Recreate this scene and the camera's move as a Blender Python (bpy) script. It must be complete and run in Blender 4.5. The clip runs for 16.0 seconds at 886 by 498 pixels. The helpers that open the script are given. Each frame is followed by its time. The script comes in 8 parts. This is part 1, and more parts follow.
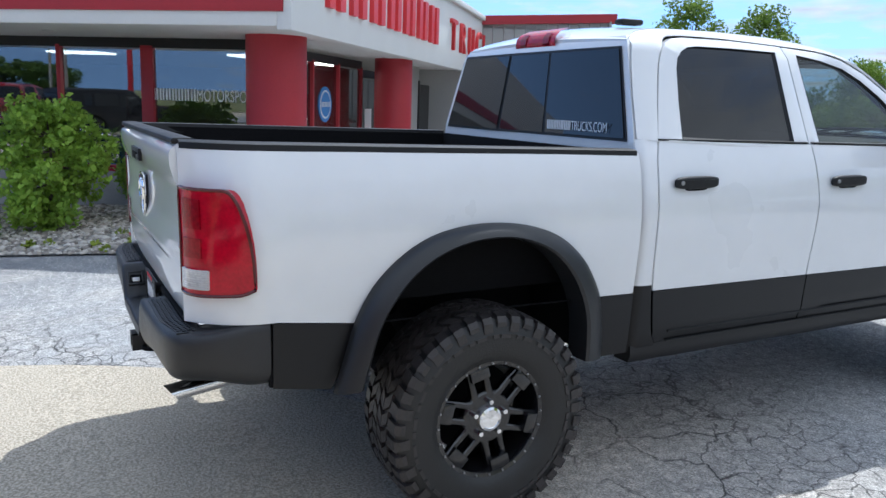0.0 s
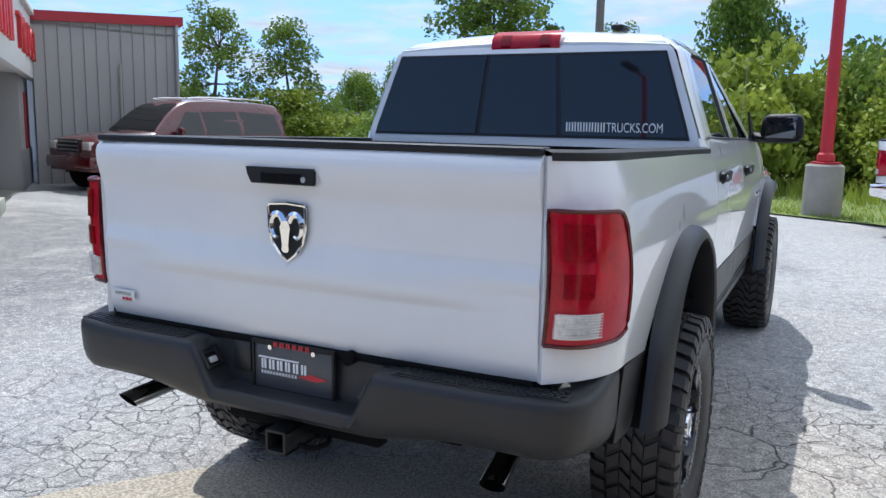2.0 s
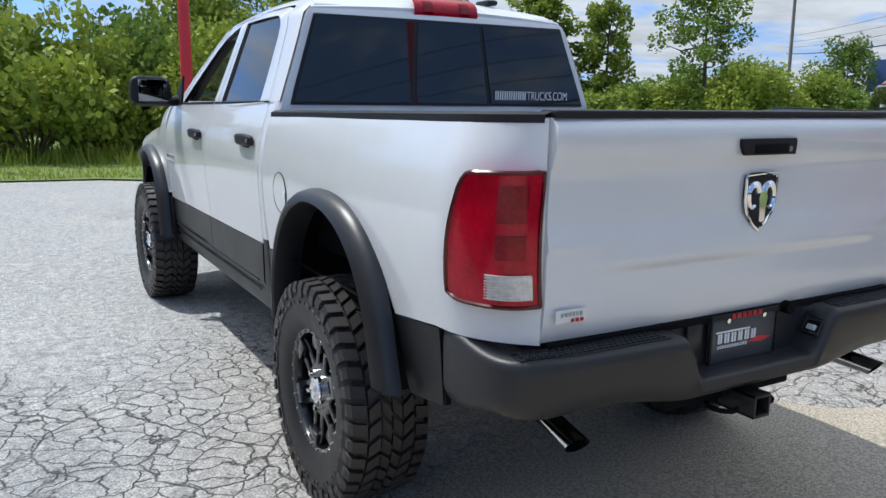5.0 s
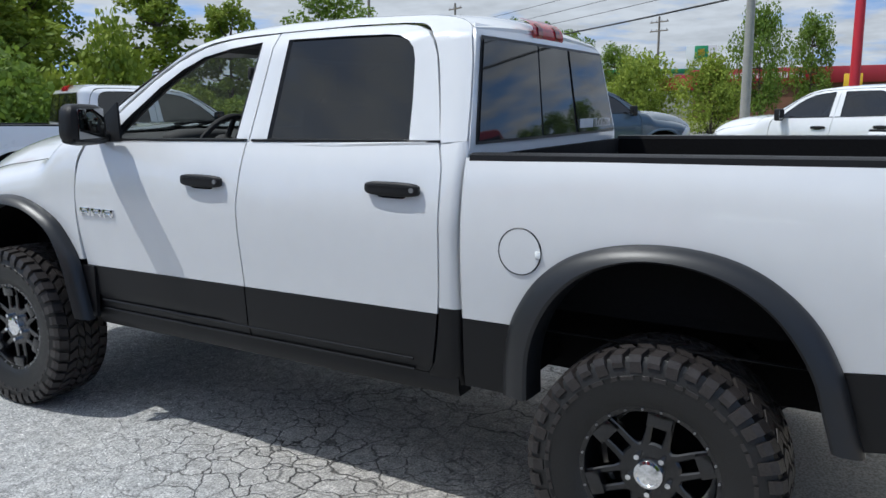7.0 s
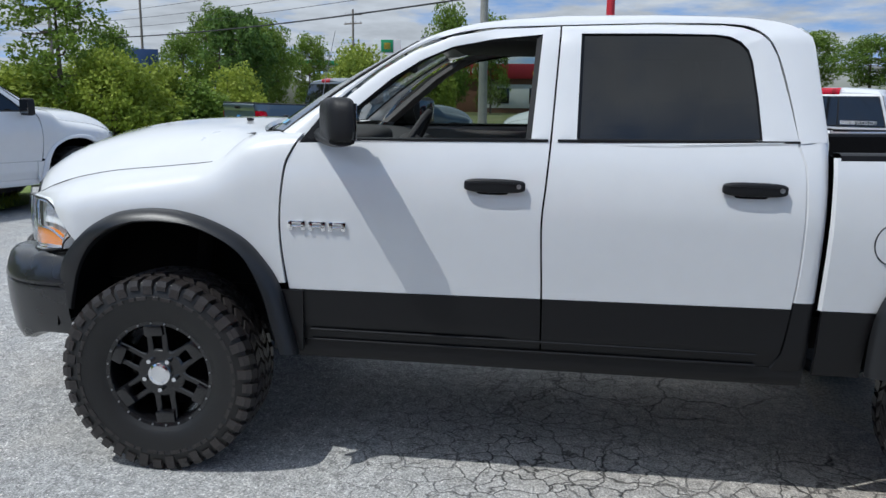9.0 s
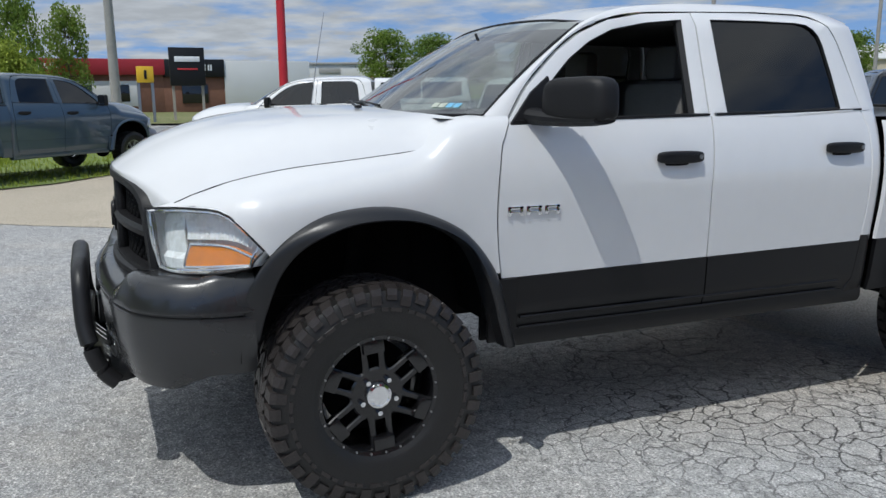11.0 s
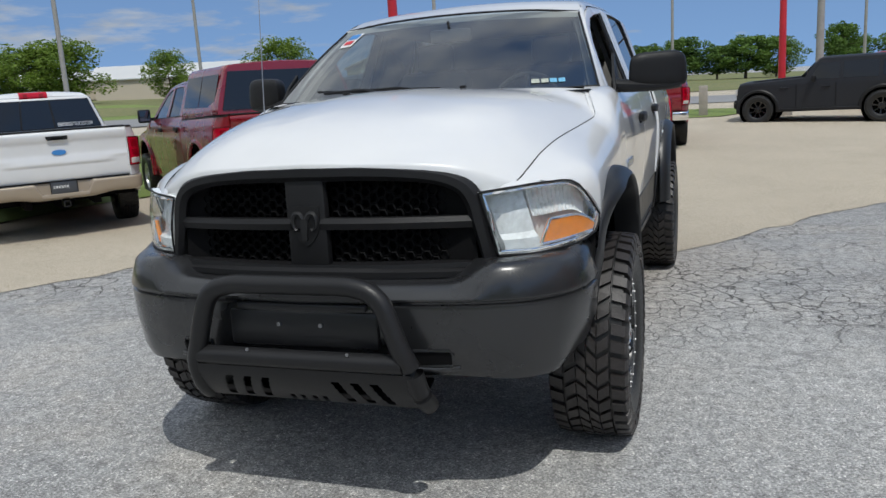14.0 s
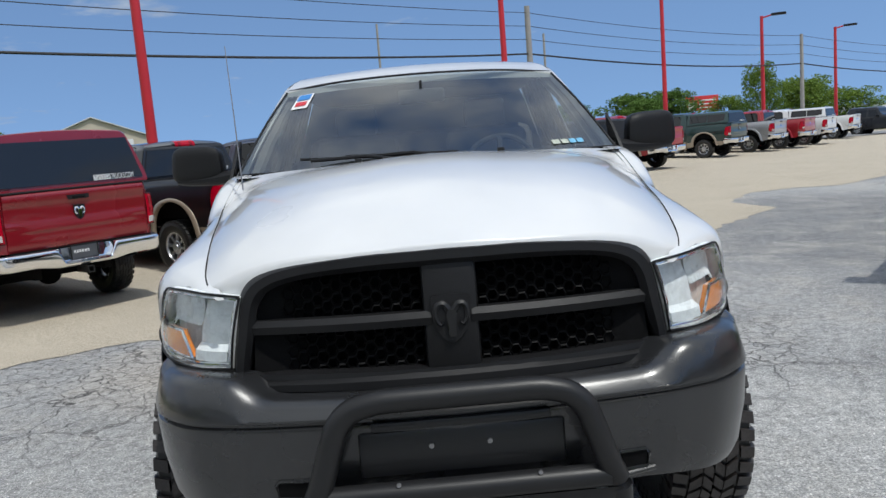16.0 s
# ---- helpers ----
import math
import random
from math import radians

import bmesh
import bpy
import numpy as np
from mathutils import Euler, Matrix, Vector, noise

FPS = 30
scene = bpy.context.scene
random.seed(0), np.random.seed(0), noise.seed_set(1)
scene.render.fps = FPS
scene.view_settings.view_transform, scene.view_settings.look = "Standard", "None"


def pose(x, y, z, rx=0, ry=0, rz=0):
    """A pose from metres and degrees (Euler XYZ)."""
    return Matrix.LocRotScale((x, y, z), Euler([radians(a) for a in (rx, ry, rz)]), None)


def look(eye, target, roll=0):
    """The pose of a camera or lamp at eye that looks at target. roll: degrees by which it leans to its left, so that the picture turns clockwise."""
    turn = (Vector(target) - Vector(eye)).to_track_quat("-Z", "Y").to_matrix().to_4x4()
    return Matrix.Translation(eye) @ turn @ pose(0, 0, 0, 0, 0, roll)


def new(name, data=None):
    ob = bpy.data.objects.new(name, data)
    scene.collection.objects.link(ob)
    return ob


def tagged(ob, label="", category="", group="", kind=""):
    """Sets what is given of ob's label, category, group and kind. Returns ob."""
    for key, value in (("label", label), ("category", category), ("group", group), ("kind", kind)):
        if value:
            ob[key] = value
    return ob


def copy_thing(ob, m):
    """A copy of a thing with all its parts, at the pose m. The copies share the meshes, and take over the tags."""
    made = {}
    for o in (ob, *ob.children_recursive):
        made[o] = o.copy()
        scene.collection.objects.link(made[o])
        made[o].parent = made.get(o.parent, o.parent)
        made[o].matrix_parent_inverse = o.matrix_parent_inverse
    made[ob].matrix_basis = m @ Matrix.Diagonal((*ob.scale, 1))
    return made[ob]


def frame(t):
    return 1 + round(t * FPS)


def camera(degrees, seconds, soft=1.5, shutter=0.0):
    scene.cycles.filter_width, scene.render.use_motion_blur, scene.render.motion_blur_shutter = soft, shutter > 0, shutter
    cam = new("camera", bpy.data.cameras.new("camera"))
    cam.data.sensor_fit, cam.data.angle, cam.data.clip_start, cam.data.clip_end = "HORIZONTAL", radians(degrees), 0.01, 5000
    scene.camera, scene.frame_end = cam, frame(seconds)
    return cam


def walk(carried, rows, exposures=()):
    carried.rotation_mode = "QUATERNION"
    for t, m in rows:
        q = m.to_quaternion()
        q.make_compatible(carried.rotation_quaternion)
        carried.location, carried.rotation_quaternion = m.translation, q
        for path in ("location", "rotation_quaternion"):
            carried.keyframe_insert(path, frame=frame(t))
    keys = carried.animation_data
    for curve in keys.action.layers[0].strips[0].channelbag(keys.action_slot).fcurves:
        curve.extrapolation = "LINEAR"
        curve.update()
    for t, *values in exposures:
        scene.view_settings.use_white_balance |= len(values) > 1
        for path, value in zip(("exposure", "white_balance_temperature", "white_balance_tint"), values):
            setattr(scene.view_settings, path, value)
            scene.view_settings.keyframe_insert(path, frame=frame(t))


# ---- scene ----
cam = camera(58.31, 16.0)
PATH = [
    (0, (3.657, -1.595, 1.693), (1.910, -0.690, 1.334), 1.92),
    (0.5, (3.261, -2.131, 1.667), (1.689, -0.947, 1.314), 1.98),
    (1, (2.718, -2.545, 1.612), (1.345, -1.129, 1.284), 1.66),
    (1.5, (2.171, -2.886, 1.610), (1.031, -1.275, 1.290), 1.49),
    (2, (1.514, -3.141, 1.600), (0.634, -1.371, 1.295), 1.14),
    (2.5, (0.892, -3.458, 1.612), (0.310, -1.568, 1.315), 0.95),
    (3, (0.262, -3.604, 1.594), (0.003, -1.644, 1.294), 0.57),
    (3.2, (0.007, -3.644, 1.585), (-0.112, -1.671, 1.276), 0.39),
    (5.3, (-2.417, -2.577, 1.562), (-1.295, -0.963, 1.193), 0.34),
    (5.5, (-2.604, -2.379, 1.600), (-1.396, -0.830, 1.224), 0.18),
    (6, (-3.011, -1.799, 1.639), (-1.595, -0.438, 1.265), 0.06),
    (6.5, (-3.398, -1.244, 1.691), (-1.815, -0.077, 1.329), -0.14),
    (7, (-3.623, -0.654, 1.703), (-1.909, 0.314, 1.349), -0.52),
    (7.5, (-3.863, -0.010, 1.713), (-2.050, 0.762, 1.373), -0.42),
    (8, (-3.988, 0.618, 1.725), (-2.110, 1.206, 1.370), -0.27),
    (8.5, (-4.167, 1.308, 1.741), (-2.245, 1.714, 1.369), 0.20),
    (9, (-4.265, 1.948, 1.739), (-2.313, 2.160, 1.360), 0.58),
    (9.5, (-4.290, 2.610, 1.737), (-2.324, 2.615, 1.366), 0.50),
    (10, (-4.293, 3.232, 1.721), (-2.343, 2.985, 1.355), 0.09),
    (10.2, (-4.228, 3.498, 1.672), (-2.294, 3.143, 1.307), -0.20),
    (12.3, (-3.034, 5.814, 1.682), (-1.636, 4.441, 1.283), -0.50),
    (12.5, (-2.860, 5.983, 1.680), (-1.534, 4.537, 1.291), -0.86),
    (13, (-2.457, 6.429, 1.667), (-1.341, 4.814, 1.285), -1.84),
    (13.5, (-1.954, 6.709, 1.632), (-1.066, 4.959, 1.247), -2.81),
    (14, (-1.416, 6.979, 1.615), (-0.767, 5.129, 1.217), -3.55),
    (14.5, (-0.905, 7.064, 1.611), (-0.491, 5.150, 1.207), -3.79),
    (15, (-0.395, 7.067, 1.606), (-0.203, 5.118, 1.200), -3.61),
    (15.5, (-0.042, 6.962, 1.654), (-0.014, 5.002, 1.255), -3.79),
    (16, (0.081, 6.728, 1.679), (0.019, 4.748, 1.401), -4.55),
]
EXPOSURE = [(0, 0.81, 5685, 7.5), (1.2, 0.77, 5785, 8.5), (2.5, 0.66, 5865, 9), (5.5, 0.44, 6005, 7), (8, 0.2, 5935, 7), (10, 0.12, 5985, 7), (12.5, -0.09, 6235, 7.5), (14, -0.06, 6235, 7.2), (16, 0.07, 6185, 7)]
walk(cam, [(t, look(eye, target, roll)) for t, eye, target, roll in PATH], EXPOSURE)

# ---- world, sun ----
SUN_TO = Vector((-0.32, 0.45, 1.0)).normalized()
world = bpy.data.worlds.new("world")
scene.world = world
world.use_nodes = True
wn, wl = world.node_tree.nodes, world.node_tree.links
wn.clear()
w_out = wn.new("ShaderNodeOutputWorld")
w_bg = wn.new("ShaderNodeBackground")
w_bg.inputs["Strength"].default_value = 0.15
w_sky = wn.new("ShaderNodeTexSky")
w_sky.sky_type = "NISHITA"
w_sky.sun_disc = False
w_sky.sun_elevation = math.asin(SUN_TO.z)
w_sky.sun_rotation = math.atan2(SUN_TO.x, SUN_TO.y)
w_sky.air_density, w_sky.dust_density, w_sky.ozone_density = 1.0, 0.1, 2.5
# broken cloud: flattened noise over the dome, thicker towards the east
w_geo = wn.new("ShaderNodeTexCoord")
w_sep = wn.new("ShaderNodeSeparateXYZ")
wl.new(w_geo.outputs["Generated"], w_sep.inputs[0])
w_den = wn.new("ShaderNodeMath"); w_den.operation = "MAXIMUM"; w_den.inputs[1].default_value = 0.0
wl.new(w_sep.outputs["Z"], w_den.inputs[0])
# clear air: the haze band at the horizon is thin
w_up = wn.new("ShaderNodeMath"); w_up.operation = "ADD"; w_up.inputs[1].default_value = 0.32
wl.new(w_den.outputs[0], w_up.inputs[0])
w_dir = wn.new("ShaderNodeCombineXYZ")
wl.new(w_sep.outputs["X"], w_dir.inputs[0]); wl.new(w_sep.outputs["Y"], w_dir.inputs[1]); wl.new(w_up.outputs[0], w_dir.inputs[2])
w_nor = wn.new("ShaderNodeVectorMath"); w_nor.operation = "NORMALIZE"
wl.new(w_dir.outputs[0], w_nor.inputs[0]); wl.new(w_nor.outputs[0], w_sky.inputs["Vector"])
w_add = wn.new("ShaderNodeMath"); w_add.operation = "ADD"; w_add.inputs[1].default_value = 0.12
wl.new(w_den.outputs[0], w_add.inputs[0])
w_div = wn.new("ShaderNodeVectorMath"); w_div.operation = "DIVIDE"
w_comb = wn.new("ShaderNodeCombineXYZ")
for k in range(3):
    wl.new(w_add.outputs[0], w_comb.inputs[k])
wl.new(w_geo.outputs["Generated"], w_div.inputs[0])
wl.new(w_comb.outputs[0], w_div.inputs[1])
w_noise = wn.new("ShaderNodeTexNoise")
w_noise.inputs["Scale"].default_value = 1.75
w_noise.inputs["Detail"].default_value = 9
w_noise.inputs["Roughness"].default_value = 0.58
wl.new(w_div.outputs[0], w_noise.inputs["Vector"])
w_east = wn.new("ShaderNodeMapRange")
w_east.inputs["From Min"].default_value, w_east.inputs["From Max"].default_value = 0.1, 0.9
w_east.inputs["To Min"].default_value, w_east.inputs["To Max"].default_value = 0.0, 0.22
wl.new(w_sep.outputs["X"], w_east.inputs["Value"])
w_south = wn.new("ShaderNodeMapRange")
w_south.inputs["From Min"].default_value, w_south.inputs["From Max"].default_value = -0.9, 0.8
w_south.inputs["To Min"].default_value, w_south.inputs["To Max"].default_value = -0.13, 0.05
wl.new(w_sep.outputs["Y"], w_south.inputs["Value"])
w_side = wn.new("ShaderNodeMath"); w_side.operation = "ADD"
w_west = wn.new("ShaderNodeMapRange")
w_west.inputs["From Min"].default_value, w_west.inputs["From Max"].default_value = -0.9, -0.3
w_west.inputs["To Min"].default_value, w_west.inputs["To Max"].default_value = 0.02, 0.0
wl.new(w_sep.outputs["X"], w_west.inputs["Value"])
w_ew = wn.new("ShaderNodeMath"); w_ew.operation = "ADD"
wl.new(w_east.outputs[0], w_ew.inputs[0]); wl.new(w_west.outputs[0], w_ew.inputs[1])
w_high = wn.new("ShaderNodeMapRange")
w_high.inputs["From Min"].default_value, w_high.inputs["From Max"].default_value = 0.2, 0.7
w_high.inputs["To Min"].default_value, w_high.inputs["To Max"].default_value = 0.0, 0.20
wl.new(w_sep.outputs["Z"], w_high.inputs["Value"])
w_all = wn.new("ShaderNodeMath"); w_all.operation = "ADD"
wl.new(w_ew.outputs[0], w_all.inputs[0]); wl.new(w_high.outputs[0], w_all.inputs[1])
wl.new(w_all.outputs[0], w_side.inputs[0]); wl.new(w_south.outputs[0], w_side.inputs[1])
w_sum = wn.new("ShaderNodeMath"); w_sum.operation = "ADD"
wl.new(w_noise.outputs["Fac"], w_sum.inputs[0])
wl.new(w_side.outputs[0], w_sum.inputs[1])
w_ramp = wn.new("ShaderNodeMapRange")
w_ramp.inputs["From Min"].default_value, w_ramp.inputs["From Max"].default_value = 0.51, 0.71
wl.new(w_sum.outputs[0], w_ramp.inputs["Value"])
w_mix = wn.new("ShaderNodeMixRGB")
# cloud is greyer low down and brighter overhead
w_lit = wn.new("ShaderNodeMapRange")
w_lit.inputs["From Min"].default_value, w_lit.inputs["From Max"].default_value = 0.08, 0.6
w_lit.inputs["To Min"].default_value, w_lit.inputs["To Max"].default_value = 3.15, 4.9
wl.new(w_sep.outputs["Z"], w_lit.inputs["Value"])
# grey hollows and bright heads within the cloud
w_puff = wn.new("ShaderNodeTexNoise"); w_puff.inputs["Scale"].default_value = 3.1
w_puff.inputs["Detail"].default_value = 6; w_puff.inputs["Roughness"].default_value = 0.55
wl.new(w_div.outputs[0], w_puff.inputs["Vector"])
w_tone = wn.new("ShaderNodeMapRange")
w_tone.inputs["From Min"].default_value, w_tone.inputs["From Max"].default_value = 0.36, 0.64
w_tone.inputs["To Min"].default_value, w_tone.inputs["To Max"].default_value = 0.86, 1.12
wl.new(w_puff.outputs["Fac"], w_tone.inputs["Value"])
w_heads = wn.new("ShaderNodeMath"); w_heads.operation = "MULTIPLY"
wl.new(w_lit.outputs[0], w_heads.inputs[0]); wl.new(w_tone.outputs[0], w_heads.inputs[1])
w_cloud = wn.new("ShaderNodeVectorMath"); w_cloud.operation = "SCALE"
w_cloud.inputs[0].default_value = (0.97, 1.0, 1.05)
wl.new(w_heads.outputs[0], w_cloud.inputs["Scale"])
wl.new(w_cloud.outputs[0], w_mix.inputs["Color2"])
wl.new(w_ramp.outputs[0], w_mix.inputs["Fac"])
wl.new(w_sky.outputs[0], w_mix.inputs["Color1"])
wl.new(w_mix.outputs[0], w_bg.inputs["Color"])
wl.new(w_bg.outputs[0], w_out.inputs[0])

sun = new("sun", bpy.data.lights.new("sun", "SUN"))
sun.data.energy, sun.data.angle, sun.data.color = 2.7, radians(0.53), (1.0, 0.95, 0.88)
sun.matrix_world = look(SUN_TO * 50, (0, 0, 0))

# ---- materials ----
def material(name, base, rough=0.5, metal=0.0, vary=0.12, scale=6.0, bump=0.0, bscale=80.0, coat=0.0, spec=0.5, by_object=0.0):
    """A plain surface with two scales of variation in tone and fine relief."""
    m = bpy.data.materials.new(name)
    m.use_nodes = True
    n, l = m.node_tree.nodes, m.node_tree.links
    p = n["Principled BSDF"]
    p.inputs["Roughness"].default_value = rough
    p.inputs["Metallic"].default_value = metal
    p.inputs["Coat Weight"].default_value = coat
    p.inputs["Coat Roughness"].default_value = 0.03
    p.inputs["Specular IOR Level"].default_value = spec
    tc = n.new("ShaderNodeTexCoord")
    big = n.new("ShaderNodeTexNoise"); big.inputs["Scale"].default_value = scale; big.inputs["Detail"].default_value = 5
    fine = n.new("ShaderNodeTexNoise"); fine.inputs["Scale"].default_value = bscale; fine.inputs["Detail"].default_value = 3
    l.new(tc.outputs["Object"], big.inputs["Vector"])
    l.new(tc.outputs["Object"], fine.inputs["Vector"])
    add = n.new("ShaderNodeMath"); add.operation = "ADD"
    l.new(big.outputs["Fac"], add.inputs[0]); l.new(fine.outputs["Fac"], add.inputs[1])
    mr = n.new("ShaderNodeMapRange")
    mr.inputs["From Min"].default_value, mr.inputs["From Max"].default_value = 0.6, 1.4
    mr.inputs["To Min"].default_value, mr.inputs["To Max"].default_value = 1 - vary, 1 + vary
    l.new(add.outputs[0], mr.inputs["Value"])
    value = mr.outputs[0]
    if by_object:
        info = n.new("ShaderNodeObjectInfo")
        om = n.new("ShaderNodeMapRange")
        om.inputs["To Min"].default_value, om.inputs["To Max"].default_value = 1 - by_object, 1 + by_object
        l.new(info.outputs["Random"], om.inputs["Value"])
        mm = n.new("ShaderNodeMath"); mm.operation = "MULTIPLY"
        l.new(value, mm.inputs[0]); l.new(om.outputs[0], mm.inputs[1])
        value = mm.outputs[0]
    sc = n.new("ShaderNodeVectorMath"); sc.operation = "SCALE"
    sc.inputs[0].default_value = base
    l.new(value, sc.inputs["Scale"])
    l.new(sc.outputs[0], p.inputs["Base Color"])
    rr = n.new("ShaderNodeMapRange")
    rr.inputs["To Min"].default_value, rr.inputs["To Max"].default_value = max(rough - 0.08, 0), min(rough + 0.08, 1)
    l.new(big.outputs["Fac"], rr.inputs["Value"])
    if rough > 0.12:
        l.new(rr.outputs[0], p.inputs["Roughness"])
    if bump:
        b = n.new("ShaderNodeBump"); b.inputs["Strength"].default_value = bump; b.inputs["Distance"].default_value = 0.004
        l.new(fine.outputs["Fac"], b.inputs["Height"]); l.new(b.outputs[0], p.inputs["Normal"])
    return m


def paint(name, base, rough=0.35, flake=0.0):
    m = material(name, base, rough, 0.0, 0.025, 1.3, 0.0, 9.0, coat=1.0)
    if flake:
        m.node_tree.nodes["Principled BSDF"].inputs["Metallic"].default_value = flake
    return m


def glass(name, tint, gloss_rough=0.0, ior=1.6):
    """Pane: tinted see-through with a mirror-like skin that grows at glancing angles."""
    m = bpy.data.materials.new(name)
    m.use_nodes = True
    n, l = m.node_tree.nodes, m.node_tree.links
    n.remove(n["Principled BSDF"])
    tr = n.new("ShaderNodeBsdfTransparent"); tr.inputs[0].default_value = (*tint, 1)
    gl = n.new("ShaderNodeBsdfGlossy"); gl.inputs["Roughness"].default_value = gloss_rough
    gl.inputs["Color"].default_value = (1, 1, 1, 1)
    # Schlick's curve, alike from both sides of the sheet
    f0 = ((ior - 1) / (ior + 1)) ** 2
    lw = n.new("ShaderNodeLayerWeight"); lw.inputs["Blend"].default_value = 0.5
    pw = n.new("ShaderNodeMath"); pw.operation = "POWER"; pw.inputs[1].default_value = 5.0
    l.new(lw.outputs["Facing"], pw.inputs[0])
    fr = n.new("ShaderNodeMath"); fr.operation = "MULTIPLY_ADD"
    fr.inputs[1].default_value, fr.inputs[2].default_value = 1.0 - f0, f0
    l.new(pw.outputs[0], fr.inputs[0])
    mx = n.new("ShaderNodeMixShader")
    l.new(fr.outputs[0], mx.inputs[0]); l.new(tr.outputs[0], mx.inputs[1]); l.new(gl.outputs[0], mx.inputs[2])
    l.new(mx.outputs[0], n["Material Output"].inputs[0])
    return m


M_WHITE = paint("white_paint", (0.695, 0.70, 0.705), 0.3)
M_CLAD = material("satin_black_cladding", (0.013, 0.0135, 0.015), 0.37, 0, 0.12, 4, 0.12, 260, spec=0.5)
M_LOWER = material("satin_black_paint", (0.006, 0.006, 0.007), 0.38, 0, 0.12, 4, 0.05, 260, spec=0.35)
M_BUMPER = material("semi_gloss_black", (0.016, 0.0165, 0.018), 0.28, 0, 0.12, 4, 0.08, 260, coat=0.45, spec=0.6)
M_FADED = material("faded_black_plastic", (0.020, 0.020, 0.0215), 0.42, 0, 0.15, 5, 0.2, 260, spec=0.45)
M_TRIM = material("black_plastic", (0.010, 0.010, 0.011), 0.48, 0, 0.15, 8, 0.25, 300, spec=0.3)
M_BULL = material("powder_coat_black", (0.015, 0.015, 0.016), 0.40, 0, 0.1, 8, 0.1, 300, spec=0.35)
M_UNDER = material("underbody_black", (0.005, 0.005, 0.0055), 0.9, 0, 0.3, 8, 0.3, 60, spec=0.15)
M_RUBBER = material("tyre_rubber", (0.0105, 0.0104, 0.0103), 0.44, 0, 0.25, 14, 0.35, 160)
M_TREADRED = material("tread_rubber", (0.028, 0.024, 0.023), 0.46, 0, 0.45, 9, 0.35, 120)
M_RIM = material("gloss_black_alloy", (0.006, 0.006, 0.007), 0.24, 0.0, 0.1, 9, coat=0.5, spec=0.5)
M_ALLOY = material("silver_alloy", (0.55, 0.56, 0.58), 0.3, 0.9, 0.1, 9)
M_CHROME = material("chrome", (0.86, 0.87, 0.89), 0.06, 1.0, 0.03, 5)
M_POLISH = material("polished_steel", (0.80, 0.80, 0.81), 0.10, 1.0, 0.08, 12)
M_MIRROR = material("mirror_glass", (0.20, 0.21, 0.22), 0.03, 1.0, 0.03, 5)
M_STEEL = material("dull_steel", (0.35, 0.35, 0.36), 0.4, 0.9, 0.2, 12)
M_REDLENS = material("red_lens", (0.40, 0.001, 0.016), 0.12, 0, 0.30, 16, coat=0.15, spec=0.35)
M_REDDARK = material("dark_red_lens", (0.22, 0.001, 0.008), 0.14, 0, 0.45, 12, coat=0.12, spec=0.3)
M_LENSEDGE = material("lens_edge_red", (0.075, 0.001, 0.004), 0.2, 0, 0.2, 12, coat=0.2, spec=0.4)
M_CLEARLENS = material("clear_ribbed_lens", (0.62, 0.60, 0.58), 0.15, 0.2, 0.25, 60, coat=1.0)
M_MESH = material("grille_mesh_black", (0.004, 0.004, 0.0045), 0.6, 0, 0.1, 8, spec=0.15)
M_AMBER = material("amber_lens", (0.90, 0.27, 0.012), 0.12, 0, 0.15, 40, coat=1.0)
M_HLHOUSE = material("headlamp_reflector", (0.84, 0.87, 0.87), 0.28, 0.08, 0.2, 14)
M_TINT = glass("tinted_glass", (0.05, 0.052, 0.056), 0.0, 1.75)
M_PRIV = glass("privacy_glass", (0.010, 0.011, 0.013), 0.0, 1.62)
M_MIDTINT = glass("light_tint_glass", (0.42, 0.475, 0.44), 0.0, 1.5)
M_SHIELD = glass("windscreen_glass", (0.60, 0.66, 0.63), 0.0, 2.6)
M_LENS = glass("lens_cover", (0.9, 0.92, 0.93))
# a hazed skin on the headlamp cover
_n, _l = M_LENS.node_tree.nodes, M_LENS.node_tree.links
_d = _n.new("ShaderNodeBsdfDiffuse"); _d.inputs[0].default_value = (0.72, 0.76, 0.78, 1)
_m = _n.new("ShaderNodeMixShader"); _m.inputs[0].default_value = 0.05
_old = _n["Material Output"].inputs[0].links[0].from_socket
_l.new(_old, _m.inputs[1]); _l.new(_d.outputs[0], _m.inputs[2]); _l.new(_m.outputs[0], _n["Material Output"].inputs[0])
M_DARKIN = material("dark_interior", (0.035, 0.035, 0.035), 0.8, 0, 0.2, 6)
M_GREYIN = material("grey_interior", (0.16, 0.155, 0.15), 0.75, 0, 0.2, 6, 0.2, 200)
M_WLETTER = material("white_vinyl", (0.80, 0.80, 0.80), 0.5, 0, 0.03, 5)
M_RLETTER = material("red_vinyl", (0.55, 0.03, 0.04), 0.5, 0, 0.05, 5)
M_PLATE = material("grey_plate", (0.08, 0.085, 0.095), 0.35, 0.3, 0.1, 8)


# ---- mesh helpers ----
def part(name, bm, mat, parent=None, label="", angle=35, merge=0.0):
    """Links a bmesh as one mesh object, under a thing or a part when one is given."""
    if merge:
        bmesh.ops.remove_doubles(bm, verts=bm.verts, dist=merge)
    bmesh.ops.recalc_face_normals(bm, faces=bm.faces)
    me = bpy.data.meshes.new(name)
    bm.to_mesh(me)
    bm.free()
    me.shade_smooth()
    me.set_sharp_from_angle(angle=radians(angle))
    me.materials.append(mat)
    ob = new(name, me)
    if parent is not None:
        ob.parent = parent
    if label:
        ob["label"] = label
    return ob


def ease(v, lo, hi):
    """0 at lo, 1 at hi, smooth between."""
    u = min(max((v - lo) / (hi - lo), 0.0), 1.0)
    return u * u * (3 - 2 * u)


